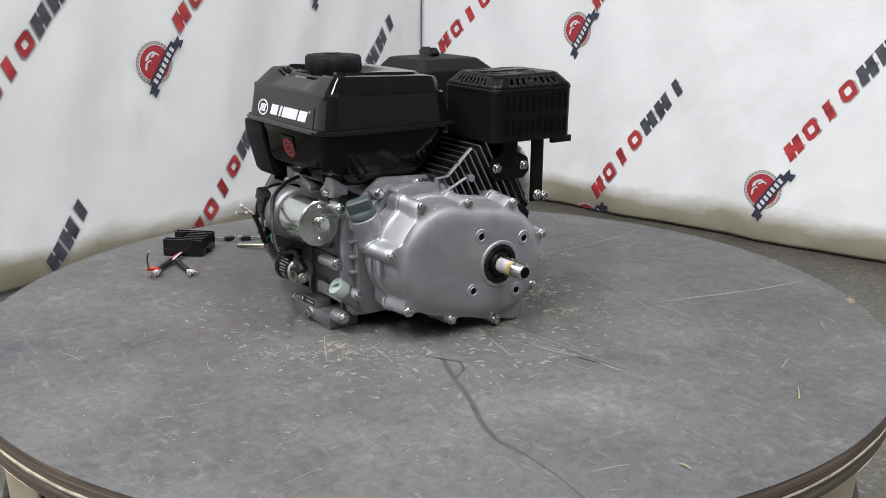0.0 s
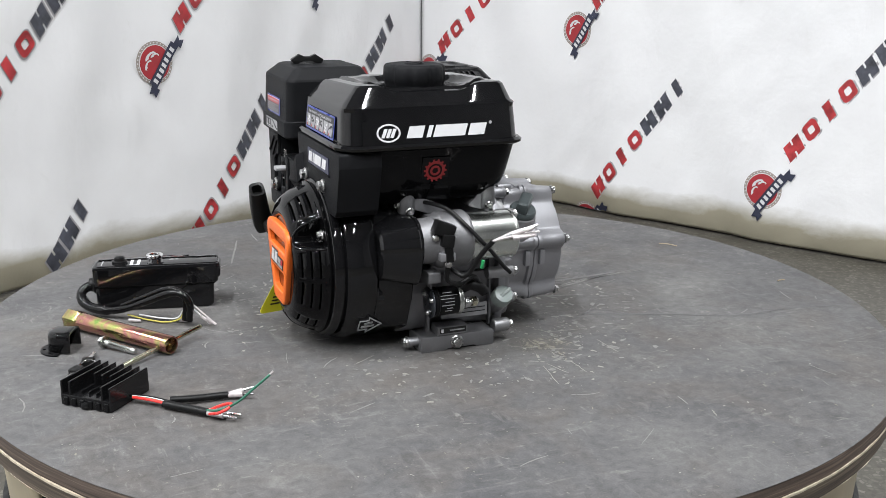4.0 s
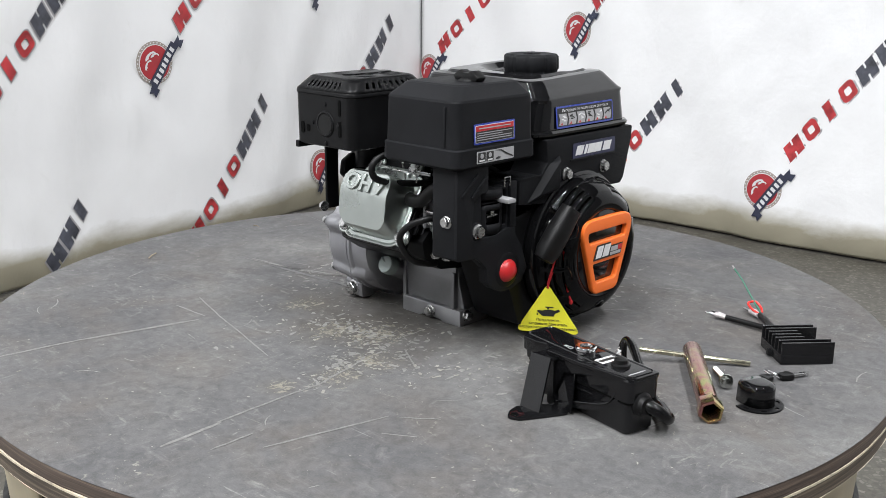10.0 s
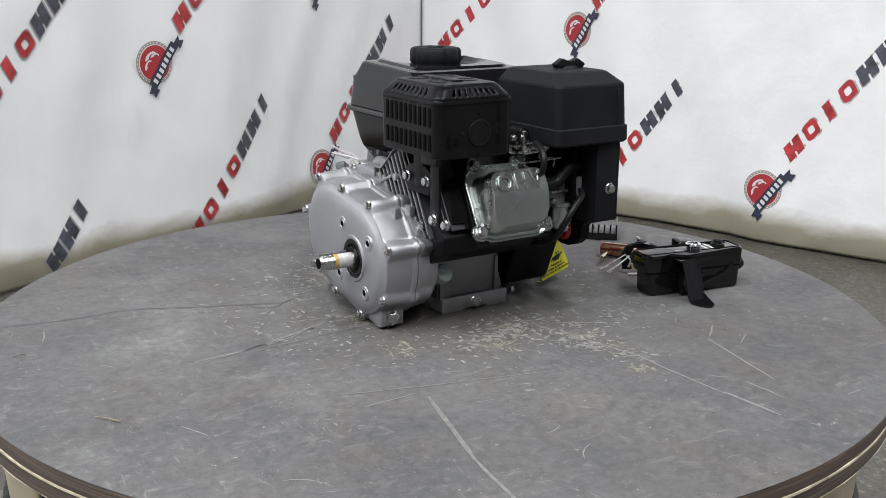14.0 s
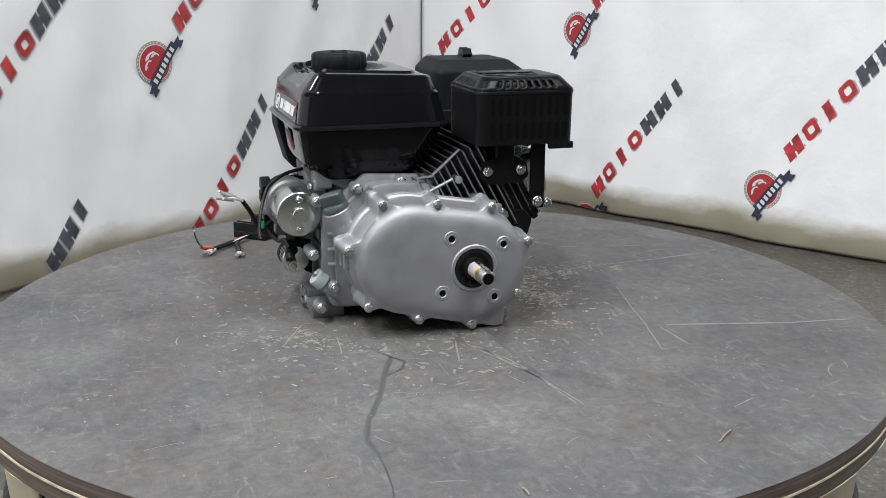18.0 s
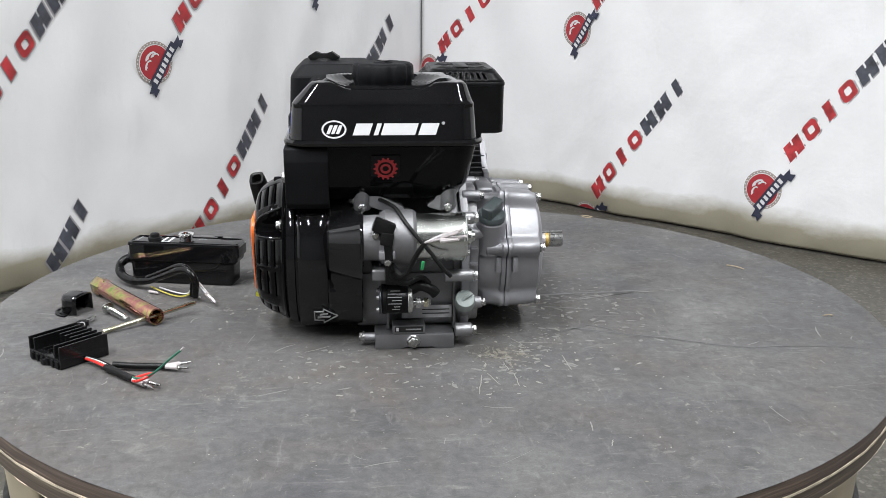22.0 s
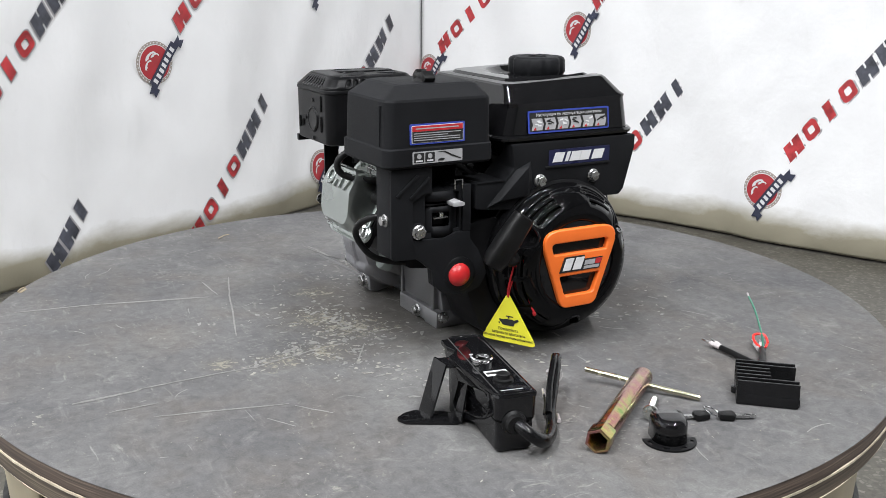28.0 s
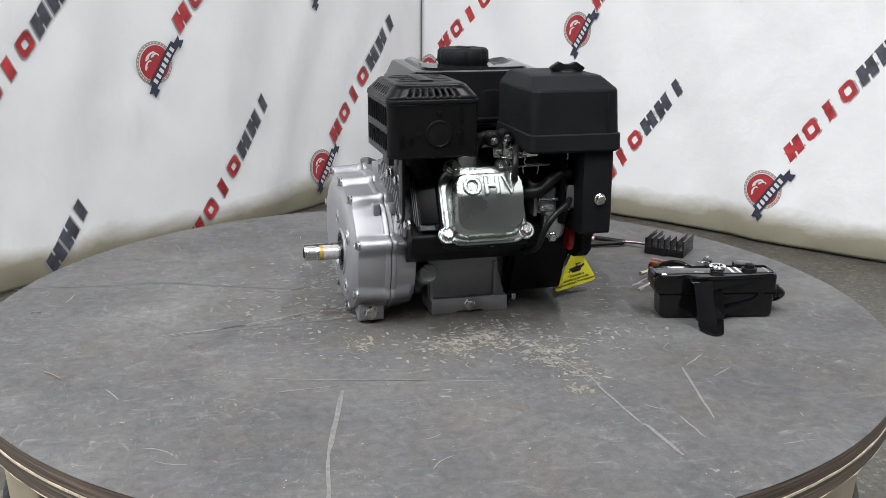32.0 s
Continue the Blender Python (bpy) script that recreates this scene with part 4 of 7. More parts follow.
# matt shroud that wraps the tank's lower half at the fan end
shroud_line = [(-0.002, 0.2525), (-0.1865, 0.2525), (-0.1862, 0.236), (-0.172, 0.184), (-0.165, 0.1765), (-0.060, 0.178), (-0.020, 0.172), (0.034, 0.1772), (0.0468, 0.179), (0.0468, 0.2108), (0.006, 0.2098), (-0.006, 0.2240), (-0.004, 0.2400)]
shroud = part("shroud", prism(rounded(shroud_line, 0.003, 3), "x", -0.1872, -0.1365, 0.002), MATT, engine, "matt black shroud panel under the tank")
wedge = bmesh.new()
for p in ((-0.1870, 0.0335, 0.1784), (-0.1870, -0.0092, 0.2221), (-0.1870, -0.0293, 0.2307), (-0.1955, 0.0180, 0.1883), (-0.1955, -0.0215, 0.2255), (-0.1870, -0.0330, 0.2008), (-0.1940, -0.0227, 0.1903), (-0.1860, 0.020, 0.186), (-0.1860, -0.02, 0.191)):
    wedge.verts.new(p)
bmesh.ops.convex_hull(wedge, input=wedge.verts)
part("shroud_fold", merge(bmesh.new(), wedge, 0.0008), MATT, shroud, sharp=0.3)
part("block_edge", box((-0.1885, 0.0075, 0.2092), (-0.1865, 0.0460, 0.2112), 0.0006), MATT, shroud)
part("shroud_ledge", box((-0.1890, -0.1472, 0.2195), (-0.186, -0.050, 0.2222), 0.0008), MATT, shroud)
sh = plane_of((-0.1875, -0.1005, 0.2322), -Y, Z)
part("badge_plate", flat(rect(-0.0455, 0.0455, -0.0095, 0.0095, 0.0015), sh, 0.0006), NAVY, shroud, "navy badge plate with white blocks")
for i, (a, w) in enumerate(((-0.0405, 0.0165), (-0.0225, 0.0055), (-0.0155, 0.0165), (-0.0010, 0.0165), (0.0175, 0.0185))):
    part("badge_block", flat([(a, -0.0058), (a + w * 0.86, -0.0058), (a + w * 0.86 + 0.0042, 0.0058), (a + 0.0042, 0.0058)], sh, 0.0011), WHITE, shroud, "white printed badge block")
for y in (-0.0425, -0.1215):
    bolt((-0.1885, y, 0.2055), -X, shroud, 0.0066)

# air cleaner
air = part("air_cleaner", loft([ring_xy(-0.1925, -0.0765, 0.0285, 0.1645, 0.2365, 0.010), ring_xy(-0.1955, -0.0745, 0.0265, 0.1675, 0.2395, 0.011), ring_xy(-0.1950, -0.0750, 0.0270, 0.1670, 0.258, 0.011), ring_xy(-0.1925, -0.0770, 0.0285, 0.1645, 0.2595, 0.010), ring_xy(-0.1905, -0.0770, 0.0280, 0.1630, 0.3098, 0.012), ring_xy(-0.1895, -0.0778, 0.0290, 0.1620, 0.3125, 0.012), ring_xy(-0.1765, -0.0868, 0.0385, 0.1430, 0.3258, 0.010), ring_xy(-0.1730, -0.0895, 0.0420, 0.1390, 0.3272, 0.010), ring_xy(-0.155, -0.105, 0.065, 0.120, 0.3278, 0.010)]), MATT, engine, "matt black plastic air cleaner", sharp=0.22)
part("rib", box((-0.176, 0.162, 0.26), (-0.173, 0.1655, 0.306), 0.001), MATT, air)
knob = part("wing_knob", lathe((-0.1470, 0.0945, 0.3262), Z, [(0, 0.014), (0.003, 0.012), (0.005, 0.008)], 24), RUBBER, air, "black wing knob")
part("wing", prism(rounded([(-0.018, 0.0), (0.018, 0.0), (0.0225, 0.005), (0.011, 0.0125), (0.004, 0.0095), (-0.004, 0.0095), (-0.011, 0.0125), (-0.0225, 0.005)], 0.002, 3), "y", -0.0065, 0.0065, 0.0022, m=pose(-0.1470, 0.0945, 0.3275, 0, 0, -8)), RUBBER, knob)
al = plane_of((-0.1926, 0.1005, 0.2742), -Y, (0.035, 0, 1))
w1 = part("warning_label", flat(rect(-0.0358, 0.0345, -0.0115, 0.0115, 0.002), al, 0.0004), BLUEPRINT, air, "blue-edged warning label with a red band")
part("label_edge", flat(rect(-0.0335, 0.0323, -0.0097, 0.0097, 0.0015), al, 0.0007), WHITE, w1)
part("label_field", flat(rect(-0.0328, 0.0316, -0.0092, 0.0030), al, 0.0010), INK, w1)
part("label_band", flat(rect(-0.0328, 0.0316, 0.0031, 0.0091), al, 0.0010), REDPRINT, w1)
part("text_bar", flat(rect(-0.028, 0.026, 0.0055, 0.0068), al, 0.0012), GREYPRINT, w1)
for i in range(4):
    part("text_bar", flat(rect(-0.031, (0.029, 0.012, 0.028, 0.028)[i], 0.0004 - i * 0.0025, 0.0013 - i * 0.0025), al, 0.0012), GREYPRINT, w1)
a2 = plane_of((-0.1958, 0.1025, 0.2484), -Y, Z)
w2 = part("choke_label", flat(rect(-0.0318, 0.0318, -0.0068, 0.0068, 0.001), a2, 0.0004), GREYPRINT, air, "silver choke label with black pictograms")
for a, b in ((-0.0300, -0.0175), (-0.0160, -0.0040)):
    part("pictogram_field", flat(rect(a, b, -0.0055, 0.0055, 0.001), a2, 0.0007), INK, w2)
    part("pictogram", flat(rect(a + 0.002, b - 0.002, -0.0045, -0.0028), a2, 0.0010), WHITE, w2)
    part("pictogram", flat(oval((a + b) / 2, 0.0015, 0.0028, 0.0028, 16), a2, 0.0010), GREYPRINT, w2)
part("pictogram_curve", flat([(-0.001, 0.0055), (0.008, 0.0045), (0.019, -0.001), (0.030, -0.005), (0.030, -0.0035), (0.019, 0.001), (0.009, 0.0058)], a2, 0.0008), INK, w2)
part("pictogram", flat([(0.0, -0.0048), (0.007, -0.0048), (0.009, -0.003), (0.005, -0.0018), (0.001, -0.003)], a2, 0.0008), INK, w2)

# panel below the air cleaner, with the choke recess
pan_line = [(0.0534, 0.2105), (0.0742, 0.2105), (0.0742, 0.2075), (0.0885, 0.2042), (0.1046, 0.2056), (0.1046, 0.2350), (0.157, 0.2350), (0.157, 0.1330), (0.1535, 0.1300), (0.1244, 0.1287), (0.0550, 0.1287), (0.0535, 0.1310)]
hole = [(0.0670, 0.2030), (0.1120, 0.2020), (0.1120, 0.1570), (0.0670, 0.1590)]
panel = part("intake_panel", prism(rounded(pan_line, 0.0015, 2), "x", -0.1838, -0.150, 0.0008, [rounded(hole, 0.002, 2)]), MATT, engine, "matt black intake panel with a choke recess")
rim_line = [(0.157, 0.2350), (0.1050, 0.2350), (0.1050, 0.2052), (0.1160, 0.2040), (0.1297, 0.1960), (0.1297, 0.1525), (0.1260, 0.1508), (0.0911, 0.1503), (0.0712, 0.1556), (0.0545, 0.1552), (0.0535, 0.145), (0.042, 0.130), (0.030, 0.100), (0.040, 0.084), (0.058, 0.078), (0.076, 0.078), (0.090, 0.083), (0.1025, 0.0935), (0.1045, 0.1120), (0.1146, 0.1215), (0.1244, 0.1287), (0.1535, 0.1300), (0.157, 0.1330)]
part("raised_frame", prism(rounded(rim_line, 0.0015, 2), "x", -0.1882, -0.1836, 0.0009), MATT, panel)
part("lobe", prism(rounded([(0.1240, 0.1290), (0.1140, 0.1210), (0.1040, 0.1120), (0.1020, 0.0935), (0.0895, 0.0835), (0.076, 0.0785), (0.058, 0.0785), (0.0405, 0.0845), (0.0305, 0.100), (0.042, 0.1290)], 0.0015, 2), "x", -0.1838, -0.1740, 0.0008), MATT, panel)
part("post", box((-0.1882, 0.0534, 0.1553), (-0.1836, 0.0644, 0.2108), 0.001), MATT, panel)
# added dark sheet in place of the shade behind the panel's openings
part("shade_backing", box((-0.1355, 0.045, 0.140), (-0.1300, 0.135, 0.236), 0.001), HOLLOW_SHADE, panel)
barrel = bmesh.new()
rows, cols = (0.1520, 0.1640, 0.1805, 0.1875, 0.1938, 0.2056), 40
grid = [[barrel.verts.new((-0.1580 - 0.0295 * math.cos(a), 0.0895 + 0.0295 * math.sin(a), z)) for a in (radians(-68 + 136 * i / cols) for i in range(cols + 1))] for z in rows]
for k in range(len(rows) - 1):
    for i in range(cols):
        yy = 0.0895 + 0.0295 * math.sin(radians(-68 + 136 * (i + 0.5) / cols))
        if (k == 1 and 0.0805 < yy < 0.1025) or (k == 3 and 0.078 < yy < 0.1125):
            continue
        barrel.faces.new((grid[k][i], grid[k][i + 1], grid[k + 1][i + 1], grid[k + 1][i]))
wall = part("choke_barrel", barrel, MATT, panel, "rounded choke housing with two slots")
thick = wall.modifiers.new("thickness", "SOLIDIFY")
thick.thickness, thick.offset = 0.0018, -1
part("barrel_lid", prism([(-0.158, 0.062), *[(-0.1580 - 0.0295 * math.cos(radians(a)), 0.0895 + 0.0295 * math.sin(radians(a))) for a in range(-66, 67, 6)], (-0.158, 0.117)], "z", 0.2030, 0.2056), MATT, panel)
for a, b in (((0.149, 0.2035), (0.1228, 0.2261)), ((0.1323, 0.1998), (0.1078, 0.2225))):
    part("raised_rib", prism([a, (a[0] + 0.0022, a[1] + 0.0022), (b[0] + 0.0022, b[1] + 0.0022), b], "x", -0.1904, -0.1878, 0.0006), MATT, panel)
part("choke_lever", prism(rounded([(0.0690, 0.1885), (0.0835, 0.1885), (0.0835, 0.1938), (0.0735, 0.1948), (0.0684, 0.1925)], 0.0015, 3), "x", -0.2000, -0.176, 0.001), GREYPRINT, panel, "grey plastic choke lever")
part("lever_arm", box((-0.184, 0.080, 0.1890), (-0.160, 0.110, 0.1905), 0.0004), SATIN, panel)
part("lever_arm", box((-0.184, 0.082, 0.1725), (-0.164, 0.101, 0.1745), 0.0005), STEEL, panel)
part("stud", rod((-0.180, 0.089, 0.1745), (-0.180, 0.089, 0.1795), 0.0035, n=12, bev=0.0005), ZINC, panel)
part("lever_bracket", box((-0.178, 0.084, 0.164), (-0.160, 0.099, 0.1715), 0.002), SATIN, panel)
part("wire_clip", sweep([(-0.1865, 0.0742, 0.206), (-0.1865, 0.0742, 0.2162), (-0.1865, 0.0737, 0.2168), (-0.1865, 0.0650, 0.2168), (-0.1865, 0.0644, 0.2162), (-0.1865, 0.0644, 0.206)], 0.0008, 6, 2), STEEL, panel)
part("bolt_boss", rod((-0.175, 0.1225, 0.1608), (-0.1880, 0.1225, 0.1608), 0.0100, n=24, bev=0.001), MATT, panel)
bolt((-0.1885, 0.1225, 0.1608), -X, panel, 0.0070)
bolt((-0.1725, 0.1575, 0.1750), Y, panel, 0.0060)

# blower housing and recoil starter
FC = Vector((0, -0.0733, 0.1075))
house = part("fan_housing", lathe(FC + X * -0.1905, X, [(0, 0.0945), (0.0015, 0.0975), (0.006, 0.0985), (0.011, 0.0985), (0.012, 0.0955), (0.014, 0.0955), (0.015, 0.1020), (0.020, 0.1045), (0.048, 0.1050), (0.050, 0.1040)], 96), GLOSS, engine, "gloss black blower housing", sharp=0.5)


def scoop(x, r, k=120):
    """A ring of the rear half, hollowed where the starter reaches in."""
    out = []
    for i in range(k):
        a = 360 * i / k
        low = 189 + 15 * min(1.0, max(0.0, (x + 0.1404) / 0.0414))
        u = min(1.0, max(0.0, min(a - 149, low - a) / 5))
        out.append(FC + Vector((x, r * (1 - 0.26 * u) * math.cos(radians(a)), r * (1 - 0.26 * u) * math.sin(radians(a)))))
    return out


part("rear_half", loft([scoop(-0.1404, 0.1000), scoop(-0.1402, 0.1036), scoop(-0.1385, 0.1048), scoop(-0.120, 0.1048), scoop(-0.104, 0.1040), scoop(-0.0990, 0.0995)]), GLOSS, house, sharp=0.5)
cup = bmesh.new()
for x, y, z, r, low in ((-0.1400, -0.1690, 0.1385, 0.0190, 0.016), (-0.1375, -0.1705, 0.1390, 0.0225, 0.018), (-0.0990, -0.1850, 0.1435, 0.0305, 0.020)):
    for i in range(28):
        q = 2 * math.pi * i / 28
        cup.verts.new((x, y + r * math.cos(q), z + r * math.sin(q)))
        cup.verts.new((x, y + r * math.cos(q) + 0.003, z - low + r * math.sin(q)))
    for y, z in ((-0.118, 0.172), (-0.118, 0.100)):
        cup.verts.new((x, y, z))
bmesh.ops.convex_hull(cup, input=cup.verts)
part("starter_cup", merge(bmesh.new(), cup), GLOSS, house, "black cup round the starter nose", sharp=0.35)
skirt = bmesh.new()
for x, ring in ((-0.1385, ((-0.174, 0.112), (-0.170, 0.070), (-0.153, 0.038), (-0.120, 0.014), (-0.090, 0.010), (-0.090, 0.112))), (-0.0985, ((-0.192, 0.122), (-0.1800, 0.0735), (-0.1618, 0.0345), (-0.120, 0.013), (-0.090, 0.010), (-0.090, 0.122)))):
    for y, z in ring:
        skirt.verts.new((x, y, z))
bmesh.ops.convex_hull(skirt, input=skirt.verts)
part("housing_skirt", merge(bmesh.new(), skirt, 0.003, 3, 0.4), GLOSS, house, sharp=0.4)
part("cup_rim", sweep([Vector((-0.0992, -0.1850 + 0.0306 * math.cos(radians(a)), 0.1435 + 0.0306 * math.sin(radians(a)))) for a in range(80, 290, 15)], 0.0022, 8, 2), GLOSS, house)
part("side_cheek", prism(rounded([(-0.02, 0.010), (0.028, 0.020), (0.044, 0.060), (0.070, 0.125), (0.05, 0.16), (-0.02, 0.17)], 0.01, 4), "x", -0.176, -0.101, 0.004), SATIN, house)
ar = plane_of((-0.1455, -0.1560, 0.0400), X, (0, -0.62, 0.78))
part("arrow_sticker", flat([(-0.013, -0.010), (-0.002, -0.010), (-0.002, -0.0165), (0.0165, 0.0), (-0.002, 0.0165), (-0.002, 0.010), (-0.013, 0.010)], ar, 0.0010, None, [[(-0.0118, -0.0087), (-0.0008, -0.0087), (-0.0008, -0.0138), (0.0145, 0.0), (-0.0008, 0.0138), (-0.0008, 0.0087), (-0.0118, 0.0087)]]), GREYPRINT, house, "white-edged arrow sticker")
part("arrow_mark", flat([(-0.009, -0.005), (0.006, -0.003), (0.007, -0.0005), (-0.009, -0.002)], ar, 0.0011), GREYPRINT, house)
part("arrow_mark", flat([(-0.006, 0.001), (0.004, 0.004), (0.004, 0.006), (-0.006, 0.004)], ar, 0.0011), GREYPRINT, house)

N = 180
prof = [(0.0, 0.0925), (0.003, 0.0925), (0.006, 0.0885), (0.0112, 0.0871), (0.0132, 0.0865), (0.0205, 0.0834), (0.0225, 0.0823), (0.0300, 0.0770), (0.0320, 0.0751), (0.0358, 0.0690), (0.0378, 0.0630), (0.0374, 0.0560), (0.0360, 0.0540)]
LUGS = (30.4, 147.5, 270.0)
SLOTS = ((45, 74), (106, 133), (161, 184), (187, 212), (226, 240), (300, 314), (328, 353), (356, 377))


def cover_radius(r, ang):
    """The cover is scooped out round its three bolts."""
    for c in LUGS:
        d = abs((ang - c + 180) % 360 - 180) / 12.5
        if d < 1 and r < 0.090:
            r = min(r, 0.0665 + 0.026 * d ** 3)
    return r


bm = bmesh.new()
vr = [[bm.verts.new(FC + Vector((-0.1910 - s, cover_radius(r, i * 360 / N) * math.cos(2 * math.pi * i / N), cover_radius(r, i * 360 / N) * math.sin(2 * math.pi * i / N)))) for i in range(N)] for s, r in prof]
for k in range(len(prof) - 1):
    for i in range(N):
        ang = (i + 0.5) * 360 / N
        if k in (3, 5, 7) and any(a < ang < b or a < ang + 360 < b for a, b in SLOTS):
            continue
        bm.faces.new((vr[k][i - 1], vr[k][i], vr[k + 1][i], vr[k + 1][i - 1]))
recoil = part("recoil_cover", bm, GLOSS_SOFT, engine, "gloss black slotted recoil starter cover", sharp=0.7)
thick = recoil.modifiers.new("thickness", "SOLIDIFY")
thick.thickness, thick.offset = 0.0022, 0
part("face_disc", lathe(FC + X * -0.2265, -X, [(-0.004, 0.054), (0, 0.0545), (0.0008, 0.052), (0.0008, 0.01)], 64), GLOSS, recoil)
# added black core, with blades as black, paints the shade behind the slots
part("slot_shade_core", lathe(FC + X * -0.188, -X, [(0, 0.074), (0.010, 0.066), (0.030, 0.048)], 48), HOLLOW_SHADE, recoil)
for i in range(20):
    q = i * math.pi / 10
    c, s = math.cos(q), math.sin(q)
    bl = box((-0.014, -0.0008, -0.012), (0.016, 0.0008, 0.006), 0, m=Matrix.Translation(FC + Vector((-0.207, c * 0.062, s * 0.062))) @ Matrix.Rotation(q, 4, "X"))
    part("fan_blade", bl, HOLLOW_SHADE, recoil)
for c in LUGS:
    at = FC + Vector((-0.1965, 0.0805 * math.cos(radians(c)), 0.0805 * math.sin(radians(c))))
    part("lug", rod(at + X * 0.004, at, 0.0095, 0.0090, 24, 0.001), GLOSS_SOFT, recoil)
    bolt(at, -X, recoil, 0.0058)
    rim = []
    for i in range(17):
        d = i / 8 - 1
        r, a = 0.0672 + 0.0235 * abs(d) ** 3, radians(c + 12.5 * d)
        (s1, r1), (s0, r0) = next((p, q) for p, q in zip(prof[1:], prof[2:]) if q[1] <= r)
        out = s0 + (s1 - s0) * (r - r0) / (r1 - r0)
        rim.append(FC + Vector((-0.1914 - out, r * math.cos(a), r * math.sin(a))))
    part("pocket_rim", sweep(rim, 0.0016, 8, 2), GLOSS, recoil)
part("dent", prism(rounded([(-0.088, 0.190), (-0.0733, 0.176), (-0.058, 0.190), (-0.0733, 0.198)], 0.004, 3), "x", -0.2085, -0.195, 0.003), GLOSS, recoil)
trap = rounded([(-0.0135, 0.1540), (-0.1335, 0.1540), (-0.0985, 0.0550), (-0.0490, 0.0550)], [0.021, 0.021, 0.013, 0.013], 7)
upper = rounded([(-0.0310, 0.1375), (-0.1160, 0.1375), (-0.1115, 0.1237), (-0.0355, 0.1237)], [0.007, 0.007, 0.0015, 0.0015], 4)
lower = rounded([(-0.0445, 0.0957), (-0.1033, 0.0957), (-0.0945, 0.0708), (-0.0530, 0.0708)], [0.0015, 0.0015, 0.006, 0.006], 4)
grille = part("orange_grille", prism(trap, "x", -0.2345, -0.2262, 0.0028, [upper, lower], 3), ORANGE, recoil, "orange plastic grille with two openings", sharp=0.5)
kp = plane_of((-0.2347, -0.0740, 0.1095), -Y, Z)
part("badge_base", flat([(-0.0315, -0.0085), (0.0280, -0.0085), (0.0325, 0.0055), (0.0060, 0.0055), (0.0050, 0.0105), (-0.0240, 0.0105)], kp, 0.0006), INK, grille, "black badge with silver and red blocks")
for a, w in ((-0.0270, 0.0115), (-0.0125, 0.0125)):
    part("badge_block", flat([(a, -0.0062), (a + w, -0.0062), (a + w + 0.0055, 0.0085), (a + 0.0055, 0.0085)], kp, 0.0011), WHITE, grille)
part("badge_block", flat([(0.0040, -0.0070), (0.0265, -0.0070), (0.0275, -0.0035), (0.0048, -0.0035)], kp, 0.0011), GREYPRINT, grille)
part("badge_block", flat([(0.0050, -0.0022), (0.0200, -0.0022), (0.0215, 0.0035), (0.0066, 0.0035)], kp, 0.0011), GREYPRINT, grille)
part("badge_block", flat([(0.0210, -0.0022), (0.0290, -0.0022), (0.0310, 0.0040), (0.0225, 0.0040)], kp, 0.0011), REDPRINT, grille)

# pull grip and its cord
GT, GB = Vector((-0.2385, 0.0120, 0.1785)), Vector((-0.2260, 0.0465, 0.1205))
gd = (GB - GT).normalized()
gm = plane_of(GT, gd, X)


def grip_ring(s, a, b, k=16):
    return [Vector((s, a * math.copysign(abs(math.cos(q)) ** 0.6, math.cos(q)), b * math.copysign(abs(math.sin(q)) ** 0.6, math.sin(q)))) for q in (2 * math.pi * i / k for i in range(k))]


L = (GB - GT).length
grip = part("pull_grip", loft([grip_ring(0.012, 0.006, 0.0075), grip_ring(0.001, 0.0066, 0.0085), grip_ring(0, 0.0095, 0.0122), grip_ring(0.006, 0.0103, 0.0132), grip_ring(L * 0.5, 0.0120, 0.0148), grip_ring(L * 0.85, 0.0118, 0.0148), grip_ring(L, 0.0095, 0.0120), grip_ring(L + 0.002, 0.005, 0.007)], None, (True, True), gm), RUBBER, recoil, "black rubber pull grip with an open end", sharp=0.7)
part("grip_stem", sweep([GT + gd * 0.045 + X * 0.004, (-0.222, 0.026, 0.129), (-0.2175, 0.014, 0.1215), (-0.2080, 0.002, 0.1205)], 0.0085, 12, 5), RUBBER, grip)
part("red_plug", lathe((-0.166, 0.0680, 0.1035), (-1, 0.06, 0), [(0, 0.0150), (0.004, 0.0176), (0.012, 0.0176), (0.0135, 0.0158), (0.0200, 0.0154), (0.0260, 0.0136), (0.0305, 0.0098), (0.0325, 0.0050), (0.0330, 0.0010)], 40), RED, engine, "red plastic plug", sharp=0.7)
part("plug_boss", lathe((-0.172, 0.0680, 0.1035), (-1, 0.06, 0), [(0, 0.022), (0.0165, 0.0215), (0.0185, 0.0185)], 32), SATIN, engine)

# muffler
muffler = part("muffler", loft([ring_xy(-0.0105, 0.0925, 0.029, 0.154, 0.2345, 0.010), ring_xy(-0.0140, 0.0965, 0.0250, 0.1575, 0.2365, 0.012), ring_xy(-0.0140, 0.0970, 0.0245, 0.1580, 0.2985, 0.012), ring_xy(-0.0130, 0.0960, 0.0255, 0.1570, 0.3005, 0.012)]), SATIN, engine, "satin black muffler with a slotted heat shield", sharp=0.22)
part("shield_rim", loft([ring_xy(-0.0140, 0.0970, 0.0245, 0.1580, 0.2988, 0.012), ring_xy(-0.0150, 0.0980, 0.0235, 0.1590, 0.3000, 0.013), ring_xy(-0.0150, 0.0980, 0.0235, 0.1590, 0.3030, 0.013), ring_xy(-0.0140, 0.0970, 0.0245, 0.1580, 0.3045, 0.012)]), SATIN, muffler)
LO, HI, PER, ARC = (-0.0140, 0.0970, 0.0245, 0.1580, 0.3045, 0.012), (-0.0020, 0.0850, 0.0365, 0.1455, 0.3190, 0.012), 38, 6
bm = bmesh.new()
levels = []
